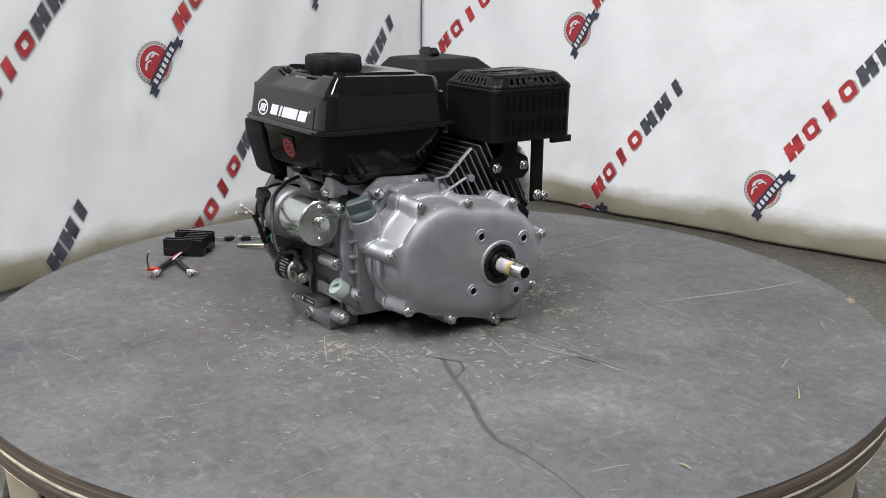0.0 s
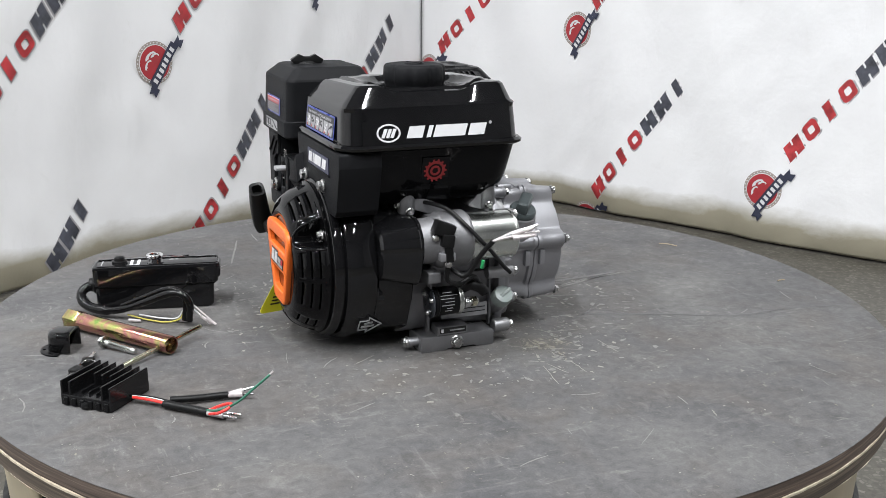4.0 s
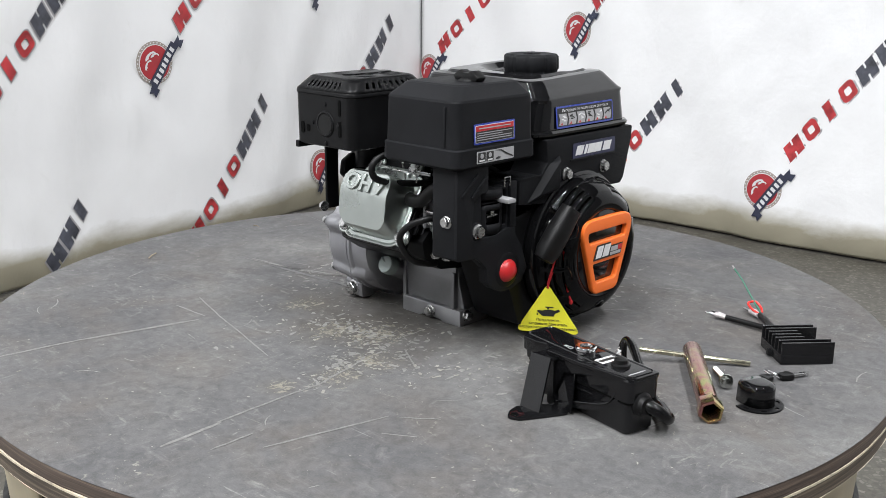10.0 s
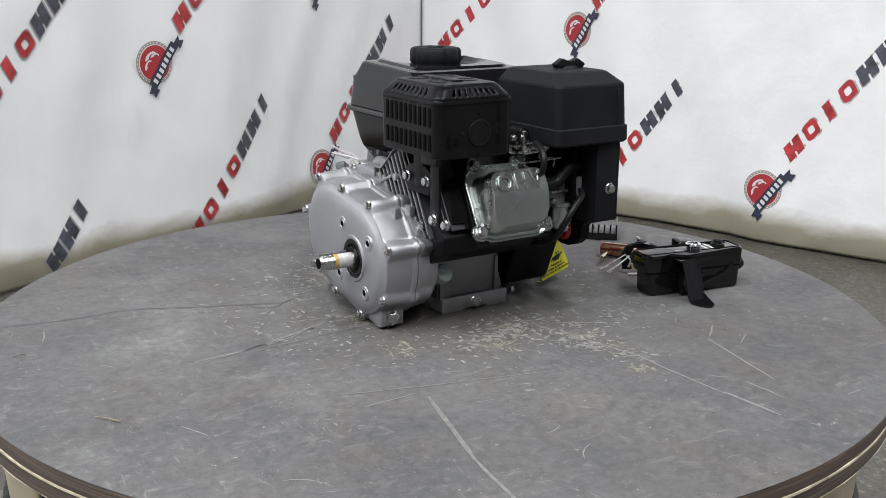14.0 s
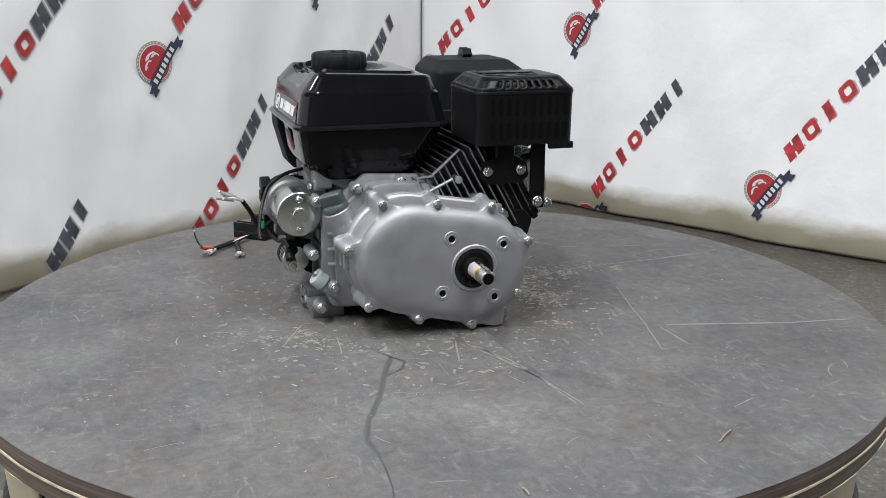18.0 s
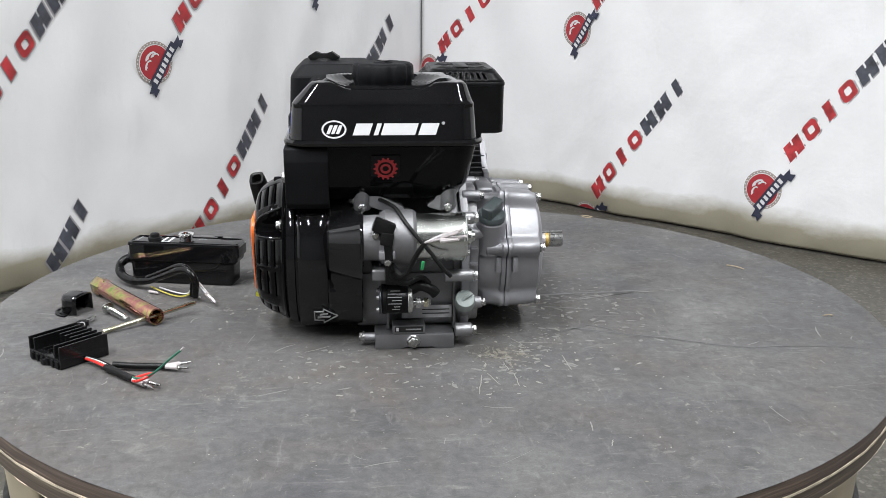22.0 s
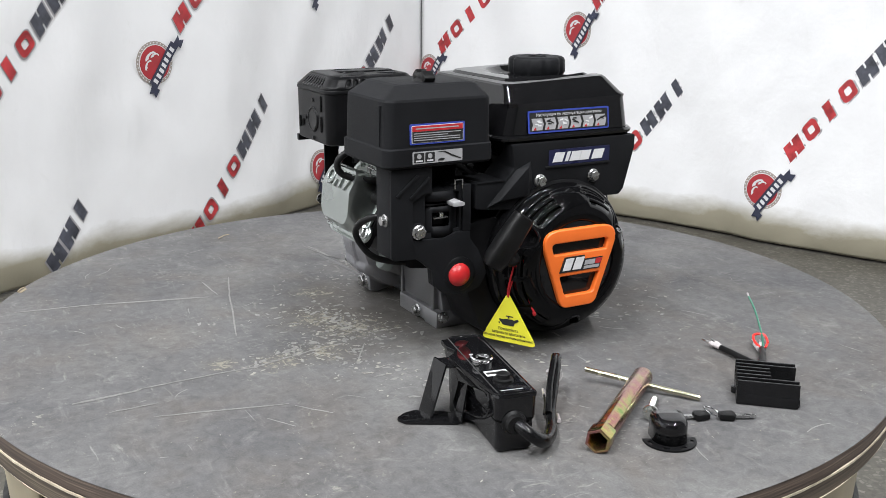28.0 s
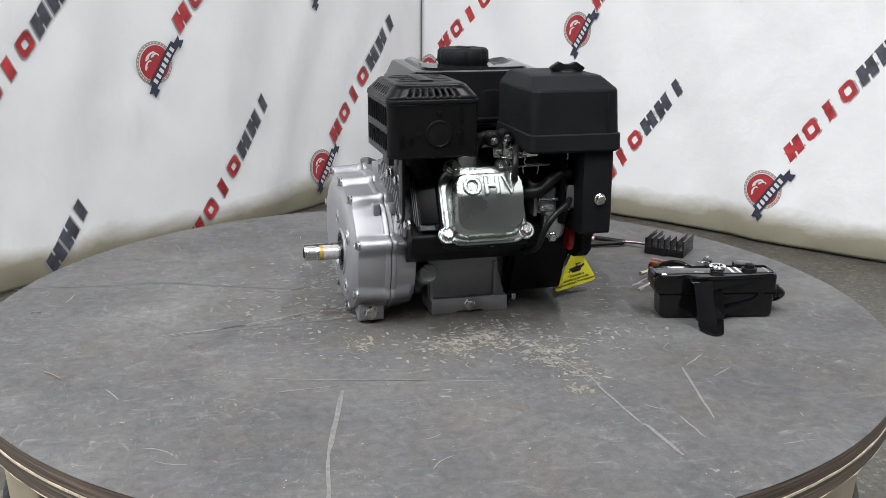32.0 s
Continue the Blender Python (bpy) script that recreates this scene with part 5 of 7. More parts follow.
for u in (0.0, 0.28, 0.74, 1.0):
    levels.append([bm.verts.new(p) for p in ring_xy(*[a + (b - a) * u for a, b in zip(LO, HI)], ARC, PER)])
for k in range(3):
    for i in range(len(levels[0])):
        j = i % (ARC + PER) - ARC
        if k == 1 and 2 < j < PER - 3 and (j - 3) % 4 in (1, 2):
            continue
        n = (i + 1) % len(levels[0])
        bm.faces.new((levels[k][i], levels[k][n], levels[k + 1][n], levels[k + 1][i]))
cage = part("shield_slope", bm, SATIN, muffler, "sloped shield edge with a row of slots", sharp=0.5)
thick = cage.modifiers.new("thickness", "SOLIDIFY")
thick.thickness, thick.offset = 0.0014, 0
part("shield_top", loft([ring_xy(-0.0010, 0.0840, 0.0375, 0.1445, 0.3180, 0.012), ring_xy(-0.0020, 0.0850, 0.0365, 0.1455, 0.3190, 0.012), ring_xy(-0.0008, 0.0838, 0.0377, 0.1443, 0.3206, 0.012), ring_xy(0.0010, 0.0820, 0.0395, 0.1425, 0.3212, 0.011), ring_xy(0.020, 0.062, 0.055, 0.125, 0.3214, 0.008)]), SATIN, muffler, sharp=0.3)


def pill(m, w, h, name="slot", depth=0.0006, material=None):
    return part(name, flat(rounded([(-w / 2, -h / 2), (w / 2, -h / 2), (w / 2, h / 2), (-w / 2, h / 2)], min(w, h) * 0.49, 4), m, depth), material or HOLLOW_SHADE, muffler)


# uncut slots: each is a thin black pill coloured like the shade within
for i in range(10):
    y = 0.0450 + i * 0.0110
    pill(plane_of((0.0972, y, 0.2845), Y, Z), 0.0052, 0.0230, depth=0.0005)
    pill(plane_of((0.0972, y, 0.2545), Y, Z), 0.0052, 0.0200, depth=0.0005)
for i in range(2):
    pill(plane_of((0.0800 - i * 0.011, 0.1582, 0.2560), -X, Z), 0.0060, 0.0150 - i * 0.006, depth=0.0005)
for i in (0, 1):
    pill(plane_of((0.0085, 0.1582, 0.2600 + i * 0.026), -X, Z), 0.0045, 0.020, depth=0.0005)
out = part("outlet_ring", lathe((0.0358, 0.1575, 0.2640), Y, [(0, 0.0168), (0.0015, 0.0160), (0.0020, 0.0142), (0.0012, 0.0130), (0.0012, 0.001)], 32), SATIN, muffler, "round muffler outlet")
part("outlet_mesh", lathe((0.0358, 0.1585, 0.2640), Y, [(0, 0.0128), (0.0005, 0.0126), (0.0005, 0.001)], 24), RUBBER, muffler)
for a, b in ((0.0, 0.0245), (0.0245, 0), (-0.0245, 0.0), (0.0, -0.0245)):
    part("screw", lathe((0.0358 + a, 0.1580, 0.2640 + b), Y, [(0, 0.0028), (0.0012, 0.0025), (0.0014, 0.001)], 12), SATIN, muffler)
for cx, cy in ((0.022, 0.060), (0.060, 0.060), (0.022, 0.105), (0.060, 0.105)):
    part("pressed_ring", lathe((cx, cy, 0.3212), Z, [(0, 0.0165), (0.0010, 0.0150), (0.0010, 0.0125), (-0.0005, 0.0110), (-0.0005, 0.001)], 28), SATIN, muffler)
part("top_rib", prism(rounded([(0.032, 0.045), (0.050, 0.045), (0.050, 0.120), (0.032, 0.120)], 0.006, 3), "z", 0.3205, 0.3232, 0.001), SATIN, muffler)
part("shield_skirt", box((0.0900, 0.1240, 0.2285), (0.0968, 0.1575, 0.2372), 0.001), SATIN, muffler)
part("strap", box((0.070, 0.1088, 0.146), (0.074, 0.1290, 0.240), 0.001), SATIN, muffler, "flat black support strap")
part("exhaust_pipe", sweep([(0.045, 0.075, 0.240), (0.045, 0.076, 0.215), (0.040, 0.082, 0.195)], 0.020, 20, 4), SATIN, muffler)
part("exhaust_elbow", box((0.034, 0.0605, 0.186), (0.0705, 0.0885, 0.2390), 0.006, 3), SATIN, muffler, "black exhaust elbow")
part("exhaust_flange", prism(rounded([(0.040, 0.190), (0.050, 0.180), (0.098, 0.180), (0.108, 0.190), (0.105, 0.208), (0.090, 0.216), (0.058, 0.216), (0.042, 0.208)], 0.006, 3), "x", 0.060, 0.070, 0.002), SATIN, muffler)
for y in (0.050, 0.0960):
    bolt((0.0712, y, 0.1985), X, muffler, 0.0055)
bolt((0.0745, 0.1190, 0.1550), X, muffler, 0.0058)
bolt((0.0680, 0.1360, 0.1510), X, muffler, 0.0055)

# cylinder with cooling fins; s runs along the cylinder, q across it
CO, CT = Vector((0, -0.02, 0.135)), radians(29)
CD, CQ = Vector((0, math.cos(CT), math.sin(CT))), Vector((0, -math.sin(CT), math.cos(CT)))
CM = Matrix.Translation(CO) @ Matrix((X, CD, CQ)).transposed().to_4x4()
# core is black so its colour gives the shade deep between the fins
cyl = part("cylinder", box((-0.075, 0.0, -0.060), (0.050, 0.132, 0.040), 0.008, m=CM), SATIN, engine, "finned aluminium cylinder")
for i in range(13):
    s = 0.006 + i * 0.0098
    hi = 0.0575 if i < 4 else 0.062
    wide, tall = (0.0660, hi) if i < 10 else (0.0495, 0.045)
    part("fin", box((-0.088, s, -0.066), (wide, s + 0.0022, tall), 0.0008, 1, m=CM), FIN, cyl)
    part("fin_edge", box((wide + 0.0002, s + 0.0001, -0.060), (wide + 0.0012, s + 0.0020, tall - 0.002), 0.0004, 1, m=CM), ALU_DULL_SHADE, cyl, "bare fin edge")
part("fin_rib", rod((0.0665, -0.0295, 0.1752), (0.0665, 0.0030, 0.1902), 0.0020, n=10), ALU, cyl)
part("fin_boss", rod((0.050, 0.0109, 0.1889), (0.0692, 0.0109, 0.1889), 0.0050, n=18, bev=0.0006), ALU, cyl)
LIP = [(-0.0440, 0.1800), (-0.0440, 0.1945), (-0.0265, 0.1957), (-0.0122, 0.2077), (0.0118, 0.2285)]
lip_in = [(0.0110, 0.2270), (-0.0116, 0.2063), (-0.0261, 0.1942), (-0.0425, 0.1931), (-0.0425, 0.1800)]
part("casting_lip", prism(LIP + lip_in, "x", 0.0615, 0.0685, 0.0005), ALU, cyl, "bright cast lip round the fins")
part("head_plate", box((-0.086, 0.128, -0.092), (0.026, 0.138, 0.010), 0.004, m=CM), SATIN, cyl)
part("head_shield", box((-0.089, 0.1262, -0.067), (0.0300, 0.1290, 0.030), 0.001, m=CM), SATIN, cyl)
part("lower_guide", prism(rounded([(0.040, 0.150), (0.108, 0.140), (0.120, 0.128), (0.114, 0.107), (0.086, 0.088), (0.030, 0.080)], 0.006, 3), "x", -0.096, 0.060, 0.003), SATIN, cyl, "black sheet guide under the cylinder")
bolt((0.0615, 0.0755, 0.1375), X, cyl, 0.0068)
bolt((-0.045, 0.1185, 0.118), Y, cyl, 0.0052)


def rock_ring(x0, x1, q0, q1, s, r):
    pts = ring_xy(x0, x1, q0, q1, 0, r, 5, 8)
    return [Vector((p.x, s(p.y) if callable(s) else s, p.y)) for p in pts]


def crown(q):
    return 0.1800 - max(0.0, (-0.040 - q)) * 0.42 if q < -0.040 else 0.1800 - max(0.0, q + 0.013) * 0.8


crown_rings = [rock_ring(-0.0715 + e, 0.0115 - e, -0.0785 + e * 0.95, -0.0115 - e * 0.75, crown, max(0.0012, 0.016 - e * 0.45)) for e in (0.0, 0.0025, 0.010, 0.018, 0.026, 0.033)]
rock = part("rocker_cover", loft([rock_ring(-0.0825, 0.0225, -0.0900, 0.0070, 0.1385, 0.020), rock_ring(-0.0840, 0.0240, -0.0915, 0.0085, 0.1400, 0.021), rock_ring(-0.0840, 0.0240, -0.0915, 0.0085, 0.1425, 0.021), rock_ring(-0.0825, 0.0225, -0.0900, 0.0070, 0.1432, 0.020), rock_ring(-0.0800, 0.0200, -0.0875, 0.0045, 0.1418, 0.019), rock_ring(-0.0765, 0.0165, -0.0840, -0.0055, 0.1422, 0.017), rock_ring(-0.0752, 0.0152, -0.0825, -0.0070, 0.1450, 0.016), rock_ring(-0.0748, 0.0148, -0.0820, -0.0076, 0.1520, 0.016), rock_ring(-0.0735, 0.0135, -0.0805, -0.0090, lambda q: crown(q) - 0.006, 0.016), *crown_rings], None, (True, True), CM), PRESSED, engine, "shiny pressed-steel rocker cover with raised letters", sharp=0.45)
for x, q in ((0.0035, 0.0090), (-0.0645, 0.0095), (0.0200, -0.0770), (-0.0815, -0.0765)):
    part("ear", lathe(CM @ Vector((x, 0.1385, q)), CD, [(0, 0.0115), (0.0030, 0.0115), (0.0042, 0.0103), (0.0042, 0.004)], 24), PRESSED, rock)
    bolt(CM @ Vector((x, 0.1428, q)), CD, rock, 0.0066)
    part("ear_web", rod(CM @ Vector((x, 0.1408, q)), CM @ Vector((x * 0.82 - 0.004, 0.1408, q * 0.82 - 0.006)), 0.0032, 0.006, 8), PRESSED, rock)
tm = plane_of(CM @ Vector((-0.0323, 0.1796, -0.0292)), -X, CQ)
for ch, dx in (("O", -0.0245), ("H", 0.0), ("V", 0.0238)):
    part("raised_letter", text_mesh(ch, 0.0295, tm @ Matrix.Translation((dx, 0, 0)), 0.0020, bevel=0.0013), PRESSED, rock, "raised letter " + ch)

# crankcase, mounting rails, side flange
case_line = [(-0.140, 0.018), (-0.004, 0.018), (0.008, 0.085), (0.024, 0.150), (-0.010, 0.180), (-0.100, 0.186), (-0.150, 0.150), (-0.152, 0.070)]
case = part("crankcase", prism(rounded(case_line, 0.012, 4), "x", -0.106, 0.031, 0.003), ALU_DULL_SHADE, engine, "cast aluminium crankcase")
# block, ribs and flare: the darker copy stands in for their shadow
part("front_block", prism(rounded([(-0.010, 0.0185), (0.0385, 0.0185), (0.0410, 0.060), (0.0400, 0.078), (0.030, 0.092), (-0.010, 0.100)], 0.006, 4), "x", -0.0790, 0.0190, 0.004), ALU_DULL_SHADE, case)
for x0, x1 in ((-0.0785, -0.0725), (0.0110, 0.0170)):
    part("block_rib", box((x0, 0.0300, 0.0190), (x1, 0.0432, 0.0700), 0.0016), ALU_DULL_SHADE, case)
part("foot_flare", prism(rounded([(-0.050, 0.098), (-0.0775, 0.092), (-0.0815, 0.055), (-0.0920, 0.0195), (-0.050, 0.0195)], 0.006, 4), "y", 0.008, 0.0360, 0.003), ALU_DULL_SHADE, case)
part("side_flange", prism(rounded([(-0.152, 0.020), (0.018, 0.020), (0.026, 0.085), (0.036, 0.155), (-0.010, 0.190), (-0.105, 0.196), (-0.160, 0.150), (-0.164, 0.070)], 0.014, 4), "x", 0.0215, 0.0315, 0.002), ALU, case)
part("adapter_plate", prism(rounded([(-0.146, 0.024), (0.020, 0.022), (0.034, 0.085), (0.044, 0.155), (-0.010, 0.184), (-0.100, 0.188), (-0.150, 0.145)], 0.02, 4), "x", 0.0322, 0.0440, 0.002), ALU_MID, case)
for y, z in ((-0.1480, 0.1400), (-0.1180, 0.1800), (-0.0600, 0.1860), (-0.1500, 0.0520), (0.0420, 0.1420)):
    part("boss", rod((0.026, y, z), (0.0475, y, z), 0.0072, n=18, bev=0.001), ALU, case)
    bolt((0.0478, y, z), X, case, 0.0052)
for z in (0.080, 0.100, 0.120):
    part("plate_rib", box((0.0330, -0.1560, z), (0.0430, -0.1430, z + 0.003), 0.001), ALU, case)
rail = part("mounting_rail", prism(rounded([(-0.0845, 0.0195), (0.0125, 0.0195), (0.0125, 0.0), (-0.010, 0.0), (-0.014, 0.0022), (-0.048, 0.0022), (-0.052, 0.0), (-0.0845, 0.0)], 0.002, 2), "y", -0.1725, -0.130, 0.0015), ALU_DULL_SHADE, case, "cast mounting rail with a slot")
# flat black strip carries the shade of a slot that is not cut
part("rail_slot_shade", box((-0.058, -0.160, 0.0190), (-0.026, -0.152, 0.0199), 0), HOLLOW_SHADE, rail)
bolt((-0.0376, -0.1728, 0.0100), -Y, rail, 0.0068)
rail = part("mounting_rail", prism(rounded([(-0.0925, 0.0215), (0.0145, 0.0215), (0.0145, 0.0), (-0.018, 0.0), (-0.022, 0.0025), (-0.056, 0.0025), (-0.060, 0.0), (-0.0925, 0.0)], 0.002, 2), "y", -0.010, 0.0455, 0.0015), ALU_MID, case)
bolt((-0.0385, 0.0458, 0.0105), Y, rail, 0.0068)
part("rating_plate", flat(rect(-0.031, 0.031, -0.008, 0.008, 0.001), plane_of((-0.020, -0.1530, 0.0420), X, (0, 0.04, 1)), 0.0006), GREYPRINT, case, "silver rating plate")
for i in range(2):
    part("text_bar", flat(rect(-0.006, 0.028, 0.002 - i * 0.005, 0.0032 - i * 0.005), plane_of((-0.020, -0.1537, 0.0420), X, (0, 0.04, 1)), 0.0003), INK, case)
# the middle copy puts the shade by the starter into these bosses
for x0, y, z, r in ((0.014, -0.168, 0.1640, 0.0075), (0.000, -0.174, 0.0940, 0.0074), (0.014, -0.165, 0.0215, 0.0085)):
    part("boss", rod((x0, y, z), (0.0345, y, z), r, n=20, bev=0.001), ALU_MID, case)
    bolt((0.0350, y, z), X, case, 0.0056)
part("pin", rod((-0.0985, -0.160, 0.0125), (-0.082, -0.160, 0.0125), 0.0054, n=18, bev=0.001), ALU, case)
bolt((-0.0985, -0.160, 0.0125), -X, case, 0.0058)
bolt((-0.0995, 0.040, 0.0170), -X, case, 0.0062)
for x in (-0.098, 0.0035):
    part("tank_post", lathe((x, -0.158, 0.2015), -Z, [(0, 0.0100), (0.0008, 0.0106), (0.0018, 0.0104), (0.026, 0.0104), (0.028, 0.0092)], 24), ALU_DULL_SHADE, case, "cast tank support post")
    part("post_arm", prism(rounded([(-0.170, 0.196), (-0.120, 0.170), (-0.100, 0.170), (-0.110, 0.186), (-0.150, 0.2005)], 0.003, 3), "x", x - 0.008, x + 0.008, 0.003), ALU_DULL_SHADE, case)
    bolt((x, -0.1695, 0.1780), (0, -1, -0.3), case, 0.0042)

part("post_strut", prism(rounded([(-0.1065, 0.2000), (-0.0895, 0.2000), (-0.074, 0.1900), (-0.046, 0.1760), (-0.054, 0.1660), (-0.088, 0.1770), (-0.1065, 0.1790)], 0.005, 3), "y", -0.1640, -0.1440, 0.003), ALU_DULL_SHADE, case)
part("post_strut", prism(rounded([(-0.0055, 0.2000), (0.0130, 0.2000), (0.0150, 0.1760), (-0.004, 0.1720), (-0.024, 0.1780), (-0.012, 0.1860)], 0.004, 3), "y", -0.1640, -0.1440, 0.003), ALU_DULL_SHADE, case)
bolt((-0.1085, -0.1560, 0.1850), -X, case, 0.0048)
for x in (-0.070, 0.012):
    part("case_rib", box((x, -0.1560, 0.020), (x + 0.0035, -0.1480, 0.125), 0.0012), ALU_DULL_SHADE, case)
part("case_rib", box((-0.100, -0.1555, 0.0895), (0.020, -0.1480, 0.0925), 0.0012), ALU_DULL_SHADE, case)
part("case_boss", rod((-0.020, -0.1480, 0.108), (-0.020, -0.1580, 0.108), 0.0075, n=18, bev=0.001), ALU_DULL_SHADE, case)
warn = plane_of((-0.0432, -0.1735, 0.0262), X, Z)
part("strip_ledge", box((-0.0630, -0.1732, 0.0200), (-0.0235, -0.150, 0.0310), 0.0015), ALU_DULL_SHADE, case)
strip = part("warning_strip", flat(rect(-0.0172, 0.0172, -0.0035, 0.0035), warn, 0.0005), INK, case, "small black warning strip")
part("text_bar", flat(rect(-0.004, 0.015, -0.0008, 0.0008), warn, 0.0009), GREYPRINT, strip)
part("pictogram", flat(rect(-0.0155, -0.0125, -0.0022, 0.0022), warn, 0.0009), WHITE, strip)
part("connector_ear", box((-0.0855, -0.2010, 0.0985), (-0.0765, -0.1750, 0.1120), 0.0015), ALU, case)

# oil caps
for at, d in (((0.0257, -0.1590, 0.0535), (0, -0.764, 0.645)), ((0.0262, 0.0540, 0.0600), (-0.05, 0.90, 0.43))):
    dv = Vector(d)
    part("plug_neck", rod(Vector(at) - dv * 0.030, Vector(at), 0.0125, 0.0112, 24), ALU_MID, case)
    ocap = part("oil_plug", lathe(at, d, [(-0.004, 0.0095), (0.0006, 0.0100), (0.0008, 0.0118), (0.002, 0.0128), (0.013, 0.0124), (0.0160, 0.0112), (0.0168, 0.008), (0.0168, 0.002)], 32), GREYCAP, case, "pale grey plastic oil plug")
    part("plug_web", box((-0.0108, -0.0022, 0.0), (0.0108, 0.0022, 0.0035), 0.001, m=plane_of(Vector(at) + dv * 0.0155, (0.8, 0, 0.6), (0, 0.5, 1))), GREYCAP, ocap)

# clutch housing and cover
A0, A1, RA, RB = Vector((-0.0690, 0.1030)), Vector((0.0110, 0.0870)), 0.0715, 0.0745


def hull(grow, k=40):
    """The outline round two circles, grown by so much."""
    d = (A1 - A0)
    base_a = math.atan2(d.y, d.x)
    open_a = math.acos((RA - RB) / d.length)
    out = []
    for c, r, a0, a1 in ((A1, RB + grow, base_a - open_a, base_a + open_a), (A0, RA + grow, base_a + open_a, base_a + 2 * math.pi - open_a)):
        out += [(c.x + r * math.cos(a0 + (a1 - a0) * i / k), c.y + r * math.sin(a0 + (a1 - a0) * i / k)) for i in range(k + 1)]
    return out


BOLTS = [Vector(p) for p in ((-0.1480, 0.1205), (-0.1050, 0.1745), (-0.0350, 0.1715), (0.0370, 0.1630), (0.0880, 0.1150), (0.0740, 0.0460), (0.0120, 0.0100), (-0.0590, 0.0235), (-0.1240, 0.0460))]


def even_hull(count=300):
    """The outline in even steps, with its outward normals and the swell that each bolt lobe gives it."""
    pts = [Vector(p) for p in hull(0.0)]
    lengths = [(pts[(i + 1) % len(pts)] - p).length for i, p in enumerate(pts)]
    step, out, run, k = sum(lengths) / count, [], 0.0, 0
    for i in range(count):
        while run + lengths[k] < i * step:
            run += lengths[k]
            k += 1
        out.append(pts[k].lerp(pts[(k + 1) % len(pts)], (i * step - run) / max(lengths[k], 1e-9)))
    normals = [Vector((out[(i + 1) % count] - out[i - 1])).normalized() for i in range(count)]
    normals = [Vector((d.y, -d.x)) for d in normals]
    swell = []
    for i, p in enumerate(out):
        best = 0.0
        for c in BOLTS:
            foot = min(range(count), key=lambda n: (out[n] - c).length)
            tall = (c - out[foot]).dot(normals[foot]) + 0.0070
            best = max(best, tall * math.exp(-((p - out[foot]).length / 0.0098) ** 2.6))
        swell.append(best)
    return list(zip(out, normals, swell))


EDGE = even_hull()


def hull_ring(x, grow, lobe=0.0):
    return [Vector((x, *(p + n * (max(grow, grow * 0.3 + w * lobe) if lobe else grow)))) for p, n, w in EDGE]


clutch = part("clutch_cover", loft([hull_ring(0.0795, -0.004), hull_ring(0.0798, 0.0040, 1.0), hull_ring(0.0802, 0.0048, 1.04), hull_ring(0.0846, 0.0048, 1.04), hull_ring(0.0854, 0.0040, 1.0), hull_ring(0.0866, 0.0022, 0.98), hull_ring(0.1050, 0.0014, 0.93), hull_ring(0.1190, -0.0018, 0.88), hull_ring(0.1204, -0.0028, 0.80), hull_ring(0.1212, -0.0034, 0.30), hull_ring(0.1220, -0.0042), hull_ring(0.1248, -0.0075), hull_ring(0.1272, -0.0125), hull_ring(0.1286, -0.0185), hull_ring(0.1294, -0.0270), hull_ring(0.1298, -0.0550)]), ALU, engine, "satin cast aluminium clutch cover", sharp=0.8)
housing = part("clutch_housing", loft([hull_ring(0.0445, -0.006), hull_ring(0.0460, -0.001), hull_ring(0.0520, 0.0000, 0.55), hull_ring(0.0540, 0.0005, 0.85), hull_ring(0.0720, 0.0015, 0.95), hull_ring(0.0738, 0.0048, 1.04), hull_ring(0.0784, 0.0048, 1.04), hull_ring(0.0790, 0.0040, 1.0), hull_ring(0.0793, -0.004)]), ALU, engine, "cast aluminium clutch housing", sharp=0.8)
for c in BOLTS:
    bolt((0.1212, c.x, c.y), X, clutch, 0.0050)
ctr = Vector((0.1290, 0.0108, 0.0878))
part("seal_ring", lathe(ctr, X, [(-0.004, 0.0320), (0.0010, 0.0310), (0.0022, 0.0296), (0.0022, 0.0262), (0.0008, 0.0256), (0.0008, 0.02)], 48), ALU, clutch)
part("oil_seal", lathe(ctr, X, [(0.0012, 0.0255), (0.0022, 0.0250), (0.0022, 0.0205), (0.0012, 0.0195), (0.0012, 0.0150), (0.0040, 0.0140), (0.0040, 0.0102)], 40), SEAL, clutch, "black rubber oil seal")
for y, z in ((-0.0195, 0.1280), (0.0500, 0.1165), (-0.0308, 0.0585), (0.0392, 0.0480)):
    part("tapped_boss", lathe((0.1290, y, z), X, [(-0.003, 0.0115), (0.0004, 0.0100), (0.0012, 0.0092), (0.0012, 0.0042)], 26, None, False), ALU, clutch)
    part("tapped_hole", lathe((0.1290, y, z), X, [(0.0010, 0.0060), (0.0018, 0.0056), (0.0010, 0.0046), (0.0005, 0.0044), (0.0005, 0.0005)], 20, None, False), ALU, clutch)
    # black disc paints the shade down the tapped hole
    part("hole_shade", lathe((0.1290, y, z), X, [(0.0006, 0.0044), (0.0009, 0.0042), (0.0009, 0.0005)], 14), HOLLOW_SHADE, clutch)
shaft = part("output_shaft", lathe(ctr - X * 0.01, X, [(0, 0.0100), (0.0590, 0.0100), (0.0610, 0.0088), (0.0610, 0.0070)], 32), STEEL, engine, "steel output shaft in a clear sleeve")
# black disc paints the shade inside the shaft's bore
part("bore_shade", lathe(ctr + X * 0.0505, X, [(0.0003, 0.0072), (0.0007, 0.0070), (0.0007, 0.001)], 20), HOLLOW_SHADE, shaft)
part("key", box((0.134, 0.0085, 0.0945), (0.1800, 0.0131, 0.1000), 0.0008), STEEL, shaft)
